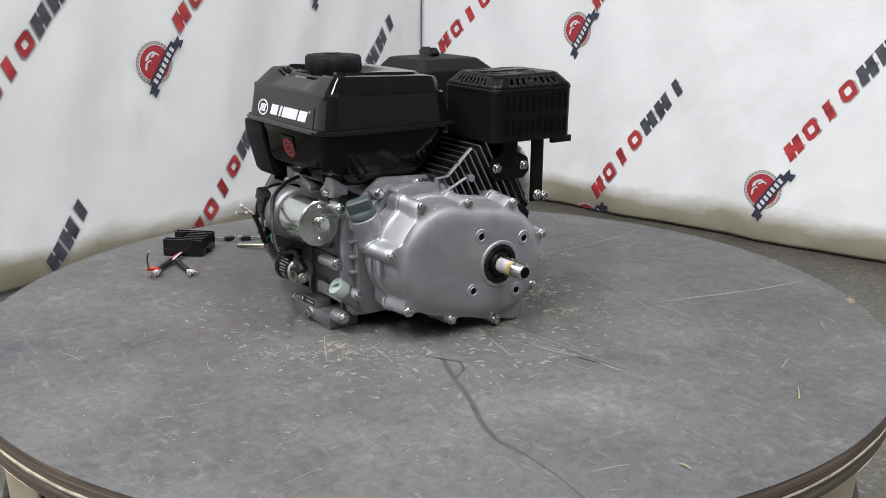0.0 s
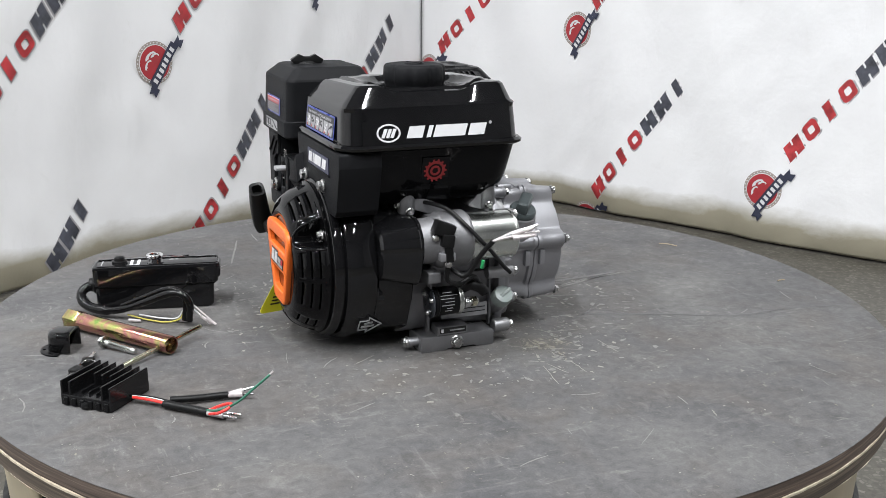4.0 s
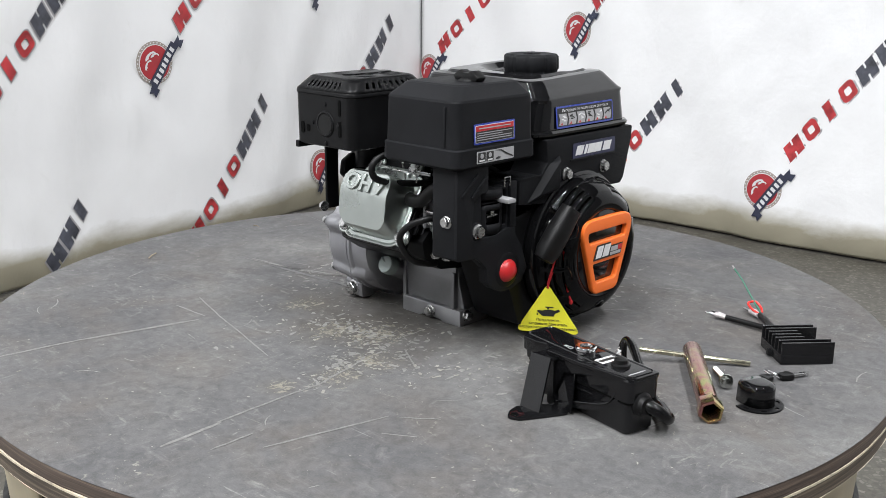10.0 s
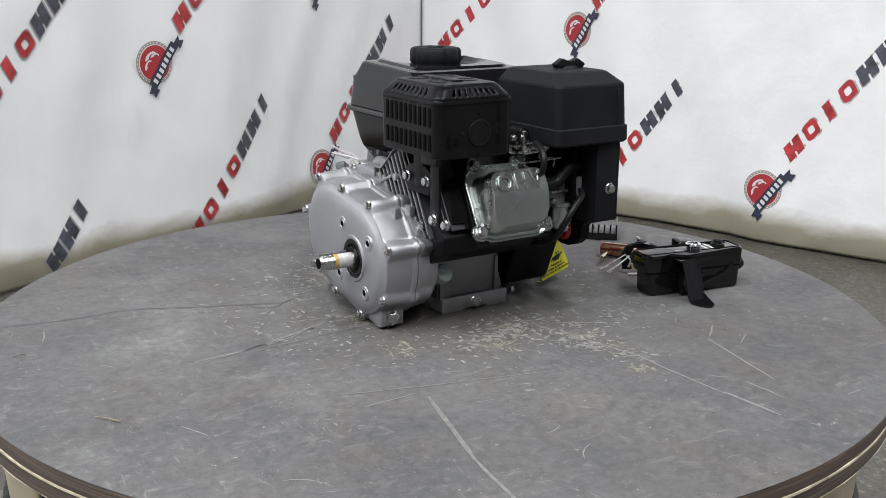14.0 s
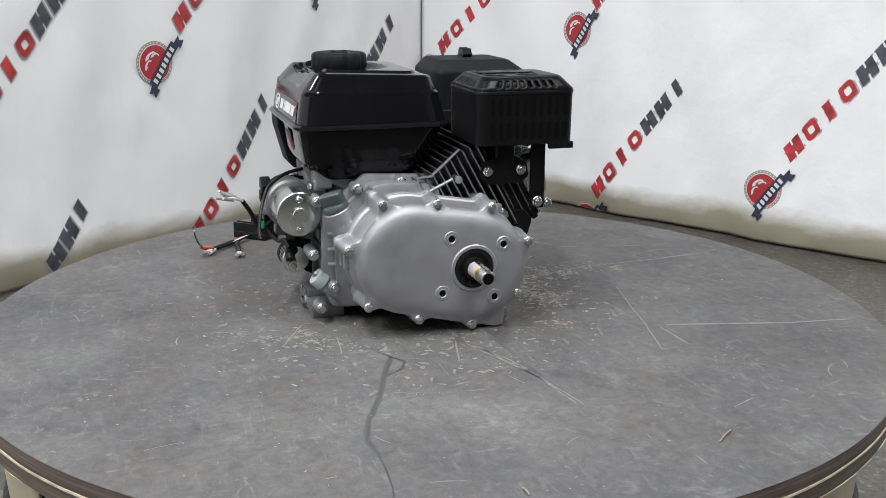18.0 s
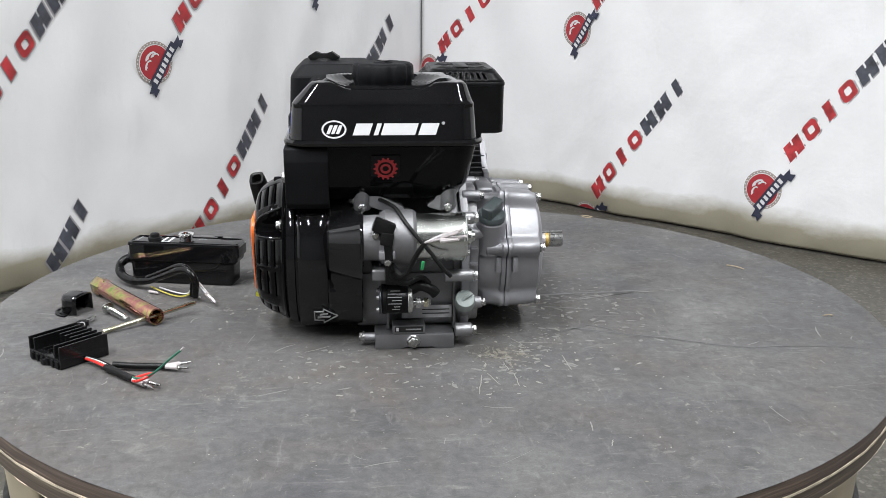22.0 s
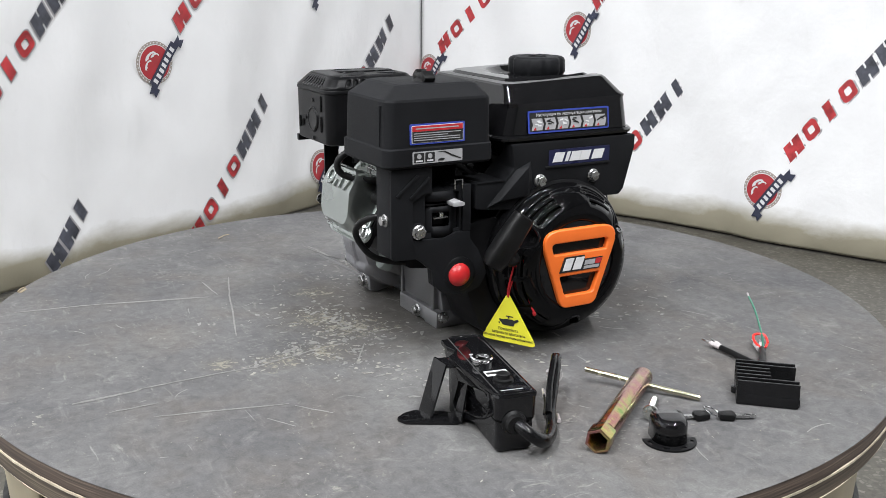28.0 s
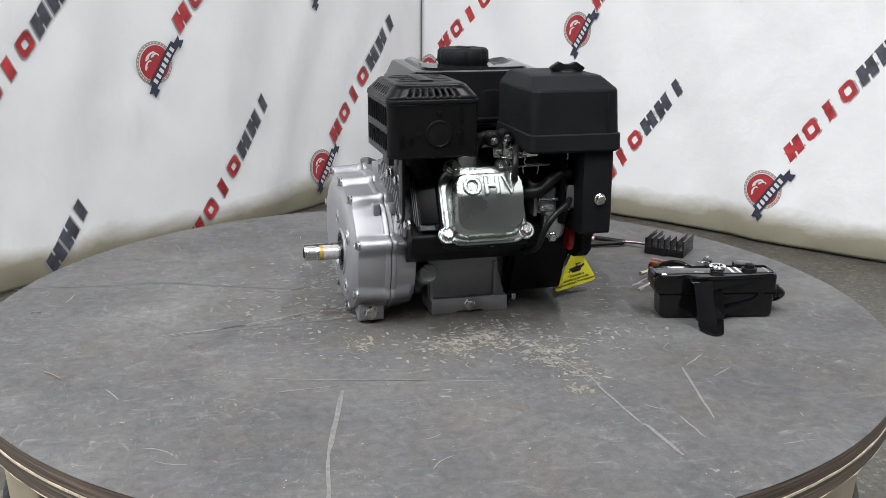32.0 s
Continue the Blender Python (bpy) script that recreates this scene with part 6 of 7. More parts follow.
part("tape_band", lathe(ctr + X * 0.0265, X, [(0, 0.0103), (0.0004, 0.0106), (0.0046, 0.0106), (0.0050, 0.0103)], 28), TAPE, shaft, "band of yellowed tape")
part("sleeve", lathe(ctr + X * 0.006, X, [(0, 0.0104), (0.020, 0.0104), (0.0204, 0.0101)], 28, None, False), CLEAR, shaft)
nd = Vector((0, -0.405, 0.914)).normalized()
NECK = Vector((0.0590, -0.1484, 0.1590))
part("oil_spout", lathe(NECK - nd * 0.045, nd, [(0, 0.0200), (0.022, 0.0178), (0.030, 0.0172), (0.0302, 0.0181), (0.043, 0.0181), (0.0445, 0.0172)], 32), ALU, housing, "cast filler neck", sharp=0.5)
dip = part("filler_cap", lathe(NECK, nd, [(0, 0.0150), (0.0005, 0.0168), (0.0050, 0.0168), (0.0075, 0.0152), (0.0082, 0.004)], 36), DARKCAP, housing, "dark slate filler cap")
part("cap_web", box((-0.0155, -0.0075, 0), (0.0155, 0.0075, 0.0165), 0.0040, 3, m=plane_of(NECK + nd * 0.0060, (0.6, 0.8 * nd.z, -0.8 * nd.y), (-0.8, 0.6 * nd.z, -0.6 * nd.y))), DARKCAP, dip)
foot = part("drain_block", prism(rounded([(-0.004, 0.014), (0.046, 0.002), (0.058, 0.004), (0.060, 0.024), (0.052, 0.034), (0.010, 0.034)], 0.003, 3), "x", 0.0830, 0.1160, 0.003), ALU, clutch)
bolt((0.1010, 0.0585, 0.0155), Y, foot, 0.0088)
for x0, x1 in ((0.0660, 0.0730), (0.0870, 0.0940)):
    part("lug", box((x0, -0.1480, 0.088), (x1, -0.1380, 0.108), 0.002), ALU, housing)
    part("lug", box((x0, 0.0465, 0.146), (x1 + 0.002, 0.0610, 0.1600), 0.002), ALU, housing)
part("top_rib", prism(rounded([(-0.100, 0.168), (-0.105, 0.186), (-0.085, 0.190), (-0.030, 0.187), (-0.015, 0.178), (-0.012, 0.164)], 0.005, 3), "x", 0.046, 0.066, 0.003), ALU, housing)

# starter motor, solenoid and leads
SC = Vector((0, -0.1890, 0.1465))
starter = part("starter_motor", lathe(SC + X * -0.036, X, [(0, 0.0282), (0.0545, 0.0282), (0.0558, 0.0290), (0.0575, 0.0290), (0.0590, 0.0275), (0.0600, 0.024), (0.0600, 0.0105), (0.0612, 0.0100), (0.0650, 0.0100), (0.0660, 0.009), (0.0660, 0.0065), (0.0695, 0.0062), (0.0695, 0.001)], 48), ZINC, engine, "bright zinc-plated starter motor", sharp=0.5)
part("nose", lathe(SC + X * -0.100, X, [(0, 0.0245), (0.002, 0.0262), (0.021, 0.0272), (0.0235, 0.0300), (0.028, 0.0330), (0.060, 0.0332), (0.064, 0.0305)], 40), ALU_DULL_SHADE, starter, "cast aluminium starter nose", sharp=0.5)
part("nose_bracket", box((-0.078, -0.178, 0.104), (-0.040, -0.140, 0.172), 0.004), ALU_DULL_SHADE, starter)
part("bracket_arm", prism(rounded([(-0.205, 0.098), (-0.150, 0.085), (-0.150, 0.110), (-0.205, 0.112)], 0.003, 3), "x", -0.088, -0.072, 0.002), ALU_DULL_SHADE, starter)
part("bracket_ear", box((-0.0800, -0.2230, 0.1290), (-0.0610, -0.2120, 0.1385), 0.0015), ALU, starter)
for p in ((-0.070, -0.2215, 0.1255), (-0.0835, -0.2150, 0.1560)):
    part("screw", bolt_mesh(p, -Y, 0.0036), STEEL, starter)
for z in (0.1465 - 0.0200, 0.1465 + 0.0200):
    part("screw", bolt_mesh((0.0240, -0.1890, z), X, 0.0038), STEEL, starter)
sol = part("solenoid", lathe((-0.0765, -0.1840, 0.0690), X, [(0, 0.0150), (0.002, 0.0168), (0.010, 0.0172), (0.030, 0.0172), (0.034, 0.0160), (0.035, 0.010)], 36), SATIN, engine, "black starter solenoid with a printed sleeve")
for i in range(7):
    q = radians(50 - i * 13)
    c = Vector((-0.0585, -0.1840 - 0.0173 * math.cos(q), 0.0690 + 0.0173 * math.sin(q)))
    ln = (0.008, 0.011, 0.0115, 0.006, 0.0105, 0.004, 0.006)[i]
    part("text_bar", flat(rect(-ln, ln * (0.9 if i % 2 else 0.5), -0.00042, 0.00042), plane_of(c, X, (0, math.sin(q), math.cos(q))), 0.0004), GREYPRINT, sol)
for x in (-0.0765, -0.0455):
    part("end_ring", lathe((x, -0.1840, 0.0690), X, [(0, 0.0172), (0.001, 0.0180), (0.005, 0.0180), (0.006, 0.0172)], 36), SATIN if x < -0.06 else ZINC, sol)
part("bracket", lathe((-0.0795, -0.1840, 0.0690), X, [(0, 0.0186), (0.0004, 0.0192), (0.0016, 0.0192), (0.0020, 0.0186)], 36), DARK_ZINC, sol, "round steel mounting bracket")
part("bracket_arm", box((-0.0795, -0.1900, 0.0840), (-0.0775, -0.1770, 0.1150), 0.0006), ALU_DULL_SHADE, sol)
for q in (0.6, 2.7, 4.8):
    part("screw", bolt_mesh((-0.0797, -0.1840 + 0.0135 * math.cos(q), 0.0690 + 0.0135 * math.sin(q)), -X, 0.0024), STEEL, sol)
part("terminal_boot", sweep([(-0.040, -0.187, 0.082), (-0.030, -0.193, 0.088), (-0.018, -0.196, 0.084), (-0.012, -0.196, 0.078)], 0.0066, 12, 4), RUBBER, sol, "black rubber terminal boot")
part("terminal", rod((-0.041, -0.190, 0.066), (-0.018, -0.190, 0.066), 0.0042, n=14, bev=0.001), STEEL, sol)
part("nut", lathe((-0.036, -0.190, 0.066), X, [(0, 0.0072), (0.006, 0.0072)], 6), STEEL, sol)
part("nut", lathe((-0.026, -0.190, 0.066), X, [(0, 0.0066), (0.005, 0.0066)], 6), BRASS, sol)
part("boot", box((-0.0125, -0.007, -0.0080), (0.0125, 0.007, 0.0080), 0.0022, 2, m=pose(-0.0740, -0.2160, 0.1660, 0, 22, 0)), RUBBER, starter, "black rubber connector boot")
part("boot_collar", box((-0.0075, -0.0066, -0.0075), (0.0075, 0.0066, 0.0075), 0.002, 2, m=pose(-0.0705, -0.2185, 0.1530, 0, 8, 0)), RUBBER, starter)
part("boot_neck", box((-0.0050, -0.005, -0.0120), (0.0050, 0.005, 0.0120), 0.0016, 2, m=pose(-0.0690, -0.2185, 0.1390, 0, -4, 0)), RUBBER, starter)
part("boot_lead", sweep([(-0.069, -0.2185, 0.138), (-0.0690, -0.2190, 0.124), (-0.068, -0.214, 0.105), (-0.050, -0.206, 0.095), (-0.030, -0.200, 0.100), (-0.020, -0.196, 0.092)], 0.0031, 10, 6), RUBBER, starter)
part("wire_loom", sweep([(-0.085, -0.150, 0.187), (-0.062, -0.190, 0.184), (-0.050, -0.214, 0.172), (-0.038, -0.224, 0.158), (-0.022, -0.232, 0.140), (-0.008, -0.236, 0.122), (0.002, -0.236, 0.112)], 0.0024, 10, 6), RUBBER, engine, "black wire loom over the starter")
part("wire_loom", sweep([(-0.090, -0.160, 0.150), (-0.060, -0.218, 0.115), (-0.050, -0.230, 0.114), (-0.044, -0.236, 0.126), (-0.037, -0.244, 0.142), (-0.029, -0.2535, 0.157)], 0.0030, 10, 6), RUBBER, engine)
for i, (dx, dy, dz) in enumerate(((0.034, -0.030, 0.021), (0.038, -0.026, 0.013), (0.030, -0.034, 0.012), (0.031, -0.028, 0.018))):
    base = Vector((-0.029, -0.2535, 0.157))
    tip = base + Vector((dx, dy, dz))
    part("wire_end", sweep([base, base.lerp(tip, 0.5) + Z * 0.002, tip], 0.0014, 8, 3), WIREWHITE if i % 2 else CLEAR, engine)
    part("ferrule", rod(base.lerp(tip, 0.55), tip + (tip - base) * 0.12, 0.0026, 0.0016, 10), CLEAR, engine, "clear crimp sleeve on a wire end")
part("wire_clip", rod((-0.031, -0.228, 0.118), (-0.0295, -0.229, 0.128), 0.0021, n=10, bev=0.0006), mat("green_clip", (0.02, 0.28, 0.09), 0.4), engine, "small green wire clip")

# carburettor, hoses and linkage
carb = part("carburettor", box((-0.150, 0.085, 0.150), (-0.104, 0.118, 0.186), 0.005), ALU_DULL_SHADE, engine, "aluminium carburettor")
part("intake_flange", box((-0.104, 0.080, 0.148), (-0.098, 0.122, 0.190), 0.003), ALU_DULL_SHADE, carb)
part("float_bowl", lathe((-0.1286, 0.110, 0.118), Z, [(0, 0.0110), (0.004, 0.0148), (0.014, 0.0170), (0.030, 0.0182), (0.032, 0.0208), (0.037, 0.0208)], 32), PRESSED, carb, "dull plated float bowl")
part("bowl_bolt", bolt_mesh((-0.1286, 0.110, 0.1178), -Z, 0.0060), STEEL, carb)
part("shaft_lever", prism(rounded([(-0.150, 0.188), (-0.141, 0.188), (-0.139, 0.166), (-0.148, 0.160), (-0.153, 0.170)], 0.003, 3), "y", 0.1255, 0.1275, 0.0005), ALU, carb)
for x in (-0.110, -0.148):
    part("screw", bolt_mesh((x, 0.1185, 0.158), Y, 0.0036), STEEL, carb)
part("drain_screw", bolt_mesh((-0.1245, 0.1250, 0.1215), (0.2, 1, -0.25), 0.005), STEEL, carb)
part("choke_rod", rod((-0.156, 0.1225, 0.1685), (-0.104, 0.1225, 0.1712), 0.0020, n=10), STEEL, carb)
part("throttle_stop", box((-0.156, 0.112, 0.158), (-0.147, 0.128, 0.186), 0.002), ALU, carb)
part("breather_hose", sweep([(-0.072, 0.118, 0.181), (-0.086, 0.127, 0.1812), (-0.1041, 0.129, 0.1843), (-0.1173, 0.129, 0.1952), (-0.1279, 0.128, 0.2027), (-0.1424, 0.126, 0.2048)], 0.0080, 14, 6), RUBBER, engine, "black breather hose")
part("fuel_hose", sweep([(-0.140, 0.138, 0.172), (-0.1303, 0.1529, 0.1692), (-0.1134, 0.1610, 0.1600), (-0.1005, 0.1620, 0.1440), (-0.0975, 0.1500, 0.1230), (-0.0970, 0.1347, 0.1096), (-0.0945, 0.1120, 0.1010), (-0.0932, 0.0921, 0.0968)], 0.0040, 12, 6), RUBBER, engine, "black fuel hose")
part("fuel_hose", sweep([(-0.100, 0.080, 0.198), (-0.0819, 0.1051, 0.1990), (-0.0666, 0.1396, 0.2021), (-0.0580, 0.1600, 0.2090), (-0.0566, 0.1651, 0.2223), (-0.0600, 0.1560, 0.2340), (-0.0680, 0.1350, 0.2390), (-0.080, 0.115, 0.236)], 0.0042, 12, 6), RUBBER, engine)
part("plug_boot", sweep([(-0.030, 0.075, 0.222), (-0.036, 0.078, 0.240), (-0.050, 0.084, 0.246), (-0.064, 0.080, 0.244)], 0.0085, 14, 5), RUBBER, engine, "black spark plug boot")
part("plug_lead", sweep([(-0.064, 0.080, 0.244), (-0.085, 0.070, 0.238), (-0.105, 0.040, 0.225), (-0.120, 0.000, 0.200)], 0.0040, 10, 6), RUBBER, engine)
gov = part("governor_plate", prism(rounded([(-0.104, 0.062), (-0.056, 0.062), (-0.056, 0.112), (-0.080, 0.120), (-0.104, 0.106)], 0.004, 3), "z", 0.2240, 0.2262, 0.0006), ZINC, engine, "zinc governor plate with springs and linkage")
for x, y in ((-0.066, 0.112), (-0.098, 0.098), (-0.062, 0.074)):
    part("bolt", bolt_mesh((x, y, 0.2265), Z, 0.0056), STEEL, gov)
part("lever", prism(rounded([(-0.090, 0.095), (-0.050, 0.104), (-0.048, 0.112), (-0.092, 0.105)], 0.003, 3), "z", 0.2330, 0.2350, 0.0005), ZINC, gov)
part("lever", prism(rounded([(-0.062, 0.105), (-0.056, 0.105), (-0.056, 0.122), (-0.062, 0.122)], 0.002, 2), "z", 0.2290, 0.2460, 0.0005), ZINC, gov)
for y0, z0 in ((0.118, 0.231), (0.108, 0.238)):
    part("spring", sweep([Vector((-0.064 - 0.034 * i / 56, y0 + 0.0026 * math.cos(i * 0.9), z0 + 0.0026 * math.sin(i * 0.9))) for i in range(57)], 0.0006, 5, 1), STEEL, gov)
part("link_rod", rod((-0.050, 0.124, 0.214), (-0.116, 0.126, 0.2160), 0.0012, n=8), STEEL, gov)
part("wire_clip", sweep([(-0.098, 0.132, 0.206), (-0.098, 0.132, 0.216), (-0.080, 0.132, 0.217), (-0.080, 0.132, 0.207)], 0.0009, 6, 3), STEEL, gov)
part("bracket", prism(rounded([(-0.050, 0.222), (-0.092, 0.222), (-0.096, 0.234), (-0.086, 0.248), (-0.060, 0.252), (-0.050, 0.244)], 0.004, 3), "y", 0.098, 0.1005, 0.0006), ZINC, gov, "upright zinc linkage bracket")
for x, z, r in ((-0.0470, 0.2450, 0.0085), (-0.0645, 0.2490, 0.0085)):
    part("solenoid_valve", lathe((x, 0.0900, z), Y, [(0, r), (0.021, r), (0.0225, r * 0.9), (0.0225, r * 0.62), (0.0205, r * 0.55), (0.0205, r * 0.1)], 24), SATIN, gov, "black capped adjuster")
    part("bolt", bolt_mesh((x, 0.1108, z), Y, 0.0042), STEEL, gov)
for x, z in ((-0.0800, 0.2420), (-0.0900, 0.2300), (-0.0740, 0.2310)):
    part("bolt", bolt_mesh((x, 0.1008, z), Y, 0.0046), CHROME, gov)
part("lever", prism(rounded([(-0.066, 0.222), (-0.104, 0.225), (-0.108, 0.230), (-0.100, 0.2335), (-0.066, 0.2290)], 0.002, 3), "y", 0.112, 0.1138, 0.0004), CHROME, gov, "bright throttle lever")
part("link_rod", sweep([(-0.056, 0.113, 0.234), (-0.076, 0.116, 0.2375), (-0.090, 0.116, 0.236), (-0.094, 0.114, 0.244)], 0.0010, 8, 4), STEEL, gov)
part("link_rod", sweep([(-0.062, 0.118, 0.2165), (-0.062, 0.118, 0.2250), (-0.086, 0.118, 0.2255), (-0.086, 0.118, 0.2165), (-0.110, 0.118, 0.2160)], 0.0011, 8, 3), STEEL, gov)

# hang tag on a red cord
tag = thing("warning_tag", -0.2065, 0.0100, "yellow triangular warning tag hung by a red cord", "tag")
TP, TL, TR = Vector((-0.2065, 0.0108, 0.0735)), Vector((-0.1700, 0.0245, 0.0112)), Vector((-0.2462, -0.0050, 0.0166))
mid = (TL + TR) / 2
tgm = plane_of(TP.lerp(mid, 0.6), TL - TR, TP - mid)
inv = tgm.inverted()
tri = [(inv @ p).to_2d() for p in (TP + (TP - mid) * 0.07, TR + (TR - mid) * 0.03, TL + (TL - mid) * 0.03)]
part("card", flat(rounded([tuple(p) for p in tri], 0.005, 5), tgm, 0.0007, None, [oval((inv @ TP).x, (inv @ TP).y - 0.001, 0.0019, 0.0019, 12)]), YELLOW, tag)
back = tgm @ Matrix.Rotation(math.pi, 4, "Y") @ Matrix.Translation((0, 0, 0.0002))
part("oil_can", flat([(-0.0130, -0.0010), (-0.0128, 0.0012), (-0.0060, 0.0008), (-0.0030, 0.0020), (0.0080, 0.0022), (0.0082, 0.0010), (0.0150, 0.0035), (0.0162, 0.0010), (0.0095, -0.0025), (0.0080, -0.0062), (-0.0070, -0.0062)], back @ Matrix.Translation((0, 0.004, 0)), 0.0003), INK, tag, "printed oil can")
part("oil_can", flat([(-0.0030, 0.0026), (-0.0008, 0.0026), (-0.0008, 0.0048), (0.0050, 0.0048), (0.0050, 0.0062), (-0.0055, 0.0062), (-0.0055, 0.0048), (-0.0030, 0.0048)], back @ Matrix.Translation((0.003, 0.004, 0)), 0.0003), INK, tag)
part("oil_drop", flat(oval(-0.0132, -0.0040, 0.0010, 0.0016, 10), back @ Matrix.Translation((0, 0.004, 0)), 0.0003), INK, tag)
for body, dy, sz in (("Пожалуйста", -0.0115, 0.0050), ("заправьте двигатель", -0.0166, 0.0050), ("маслом перед использованием!!!", -0.0217, 0.0047)):
    part("print_line", text_mesh(body, sz, back @ Matrix.Translation((0, dy + 0.004, 0.0002)), 0.0001), INK, tag)
for i in range(4):
    part("text_bar", flat(rect(-0.020 + i * 0.002 - 0.003, 0.020 - i * 0.002 + 0.003, -0.014 + i * 0.0045, -0.0120 + i * 0.0045), tgm @ Matrix.Translation((0, 0, 0.0007)), 0.0002), INK, tag)
for y in (0.0, 0.004):
    part("cord", sweep([(-0.2185, 0.006 + y, 0.1195), (-0.2140, 0.008 + y, 0.100), (-0.2080, 0.010 + y * 0.5, 0.080), (-0.2068, 0.0105, 0.0715)], 0.0011, 8, 6), REDROPE, tag, "thin red cord")
part("cord", sweep([(-0.2185, -0.002, 0.1195), (-0.2200, -0.006, 0.095), (-0.2210, -0.010, 0.070), (-0.2225, -0.017, 0.052)], 0.0013, 8, 6), REDROPE, tag, "thin red cord")
part("knot", lathe((-0.2225, -0.017, 0.052), (0.3, -0.4, -1), [(-0.002, 0.001), (0, 0.0023), (0.003, 0.0023), (0.005, 0.001)], 10), REDROPE, tag)


# ---- loose parts on the deck ----
# switch box on its bracket
BX = pose(-0.3545, 0.1310, 0.0, 0, 0, -11.3)
sbox = thing("switch_box", -0.3545, 0.1310, "glossy black electric-start switch box with a key switch", "switch box")


def at_box(x, y, z):
    return BX @ Vector((x, y, z))


body = part("body", loft([ring_xy(-0.078, 0.070, -0.0185, 0.0165, 0.0008, 0.006), ring_xy(-0.081, 0.073, -0.0200, 0.0180, 0.004, 0.007), ring_xy(-0.0825, 0.0755, -0.0205, 0.0185, 0.0575, 0.007), ring_xy(-0.0825, 0.0825, -0.0205, 0.0185, 0.0605, 0.007), ring_xy(-0.0800, 0.0805, -0.0180, 0.0165, 0.0632, 0.006), ring_xy(-0.0790, 0.0795, -0.0170, 0.0155, 0.0620, 0.006)], None, (True, True), BX), GLOSS, sbox, sharp=0.25)
part("lid", loft([ring_xy(-0.0828, 0.0790, -0.0212, 0.0190, 0.0350, 0.008), ring_xy(-0.0838, 0.0800, -0.0222, 0.0200, 0.0362, 0.008), ring_xy(-0.0842, 0.0838, -0.0224, 0.0202, 0.0585, 0.008), ring_xy(-0.0836, 0.0832, -0.0216, 0.0194, 0.0605, 0.008)], None, (True, True), BX), GLOSS, body, "deep lid of the box", sharp=0.3)
part("seam", loft([ring_xy(-0.0832, 0.0770, -0.0211, 0.0191, 0.0335, 0.007), ring_xy(-0.0832, 0.0772, -0.0211, 0.0191, 0.0352, 0.007)], None, (True, True), BX), HOLLOW_SHADE, body)
part("lid_plate", prism(rounded([(-0.0836, -0.0216), (0.0790, -0.0216), (0.0830, -0.0160), (0.0760, 0.0255), (0.0560, 0.0250), (0.0430, 0.0200), (0.0340, 0.0250), (0.0270, 0.0325), (-0.0130, 0.0285), (-0.0770, 0.0195), (-0.0840, 0.0110)], 0.003, 3), "z", 0.0570, 0.0622, 0.0014, m=BX), GLOSS, body, "top plate of the lid with a widened side", sharp=0.4)
SIDE = BX @ Matrix.Translation((-0.078, 0.0182, 0)) @ Matrix.Rotation(radians(7), 4, "Z")
cave = rounded([(0.028, 0.053), (0.013, 0.047), (0.013, 0.037), (0.027, 0.026), (0.092, 0.0075), (0.097, 0.014), (0.084, 0.043)], 0.003, 3)
part("side_wall", prism(rounded([(0.004, 0.0568), (0.004, 0.030), (0.026, 0.0180), (0.096, 0.0008), (0.106, 0.0008), (0.1035, 0.0568)], 0.003, 3), "y", -0.0075, -0.0005, 0.0008, [cave], m=SIDE), GLOSS, body, "side wall with a deep recess")
part("recess_ledge", sweep([SIDE @ Vector(p) for p in ((0.014, -0.0004, 0.042), (0.027, -0.0004, 0.0262), (0.060, -0.0004, 0.0168), (0.092, -0.0004, 0.0078))], 0.0011, 8, 4), GLOSS, body)
part("recess_shelf", box((0.030, -0.0120, 0.0270), (0.086, -0.0060, 0.0285), 0.0005, m=SIDE), GLOSS, body)
ks = at_box(-0.004, 0.0064, 0.062)
key_sw = part("key_switch", lathe(ks, Z, [(0, 0.0098), (0.004, 0.0100), (0.0055, 0.0114), (0.0080, 0.0114), (0.0092, 0.0102), (0.0092, 0.0070), (0.0070, 0.0064), (0.0070, 0.001)], 18), CHROME, sbox, "chrome key switch with a ribbed ring")
# black strip paints the shade in the keyway
part("key_slot_shade", box((-0.0045, -0.0009, 0.0074), (0.0045, 0.0009, 0.0080), 0, m=Matrix.Translation(ks) @ pose(0, 0, 0, 0, 0, 40)), HOLLOW_SHADE, key_sw)
part("push_button", lathe(at_box(-0.050, 0.001, 0.062), Z, [(0, 0.0104), (0.003, 0.0100), (0.004, 0.0072), (0.008, 0.0068), (0.0092, 0.005), (0.0092, 0.001)], 28), RUBBER, sbox, "black push button")
part("print_panel", flat(rect(-0.036, -0.023, -0.012, 0.012), BX @ Matrix.Translation((0, 0, 0.0621)), 0.0003), WHITE, sbox, "white printed panel")
part("print_bar", flat(rect(-0.032, -0.027, -0.011, 0.011), BX @ Matrix.Translation((0, 0, 0.0621)), 0.0006), INK, sbox)
part("print_bar", flat(rect(-0.0735, -0.0720, -0.011, 0.012), BX @ Matrix.Translation((0, 0, 0.0621)), 0.0003), GREYPRINT, sbox)
part("print_ring", flat(oval(0.018, 0.008, 0.0032, 0.0032, 18), BX @ Matrix.Translation((0, 0, 0.0621)), 0.0003, None, [oval(0.018, 0.008, 0.0022, 0.0022, 18)]), GREYPRINT, sbox)
part("print_bar", flat(rect(0.0225, 0.027, 0.006, 0.010), BX @ Matrix.Translation((0, 0, 0.0621)), 0.0003), GREYPRINT, sbox)
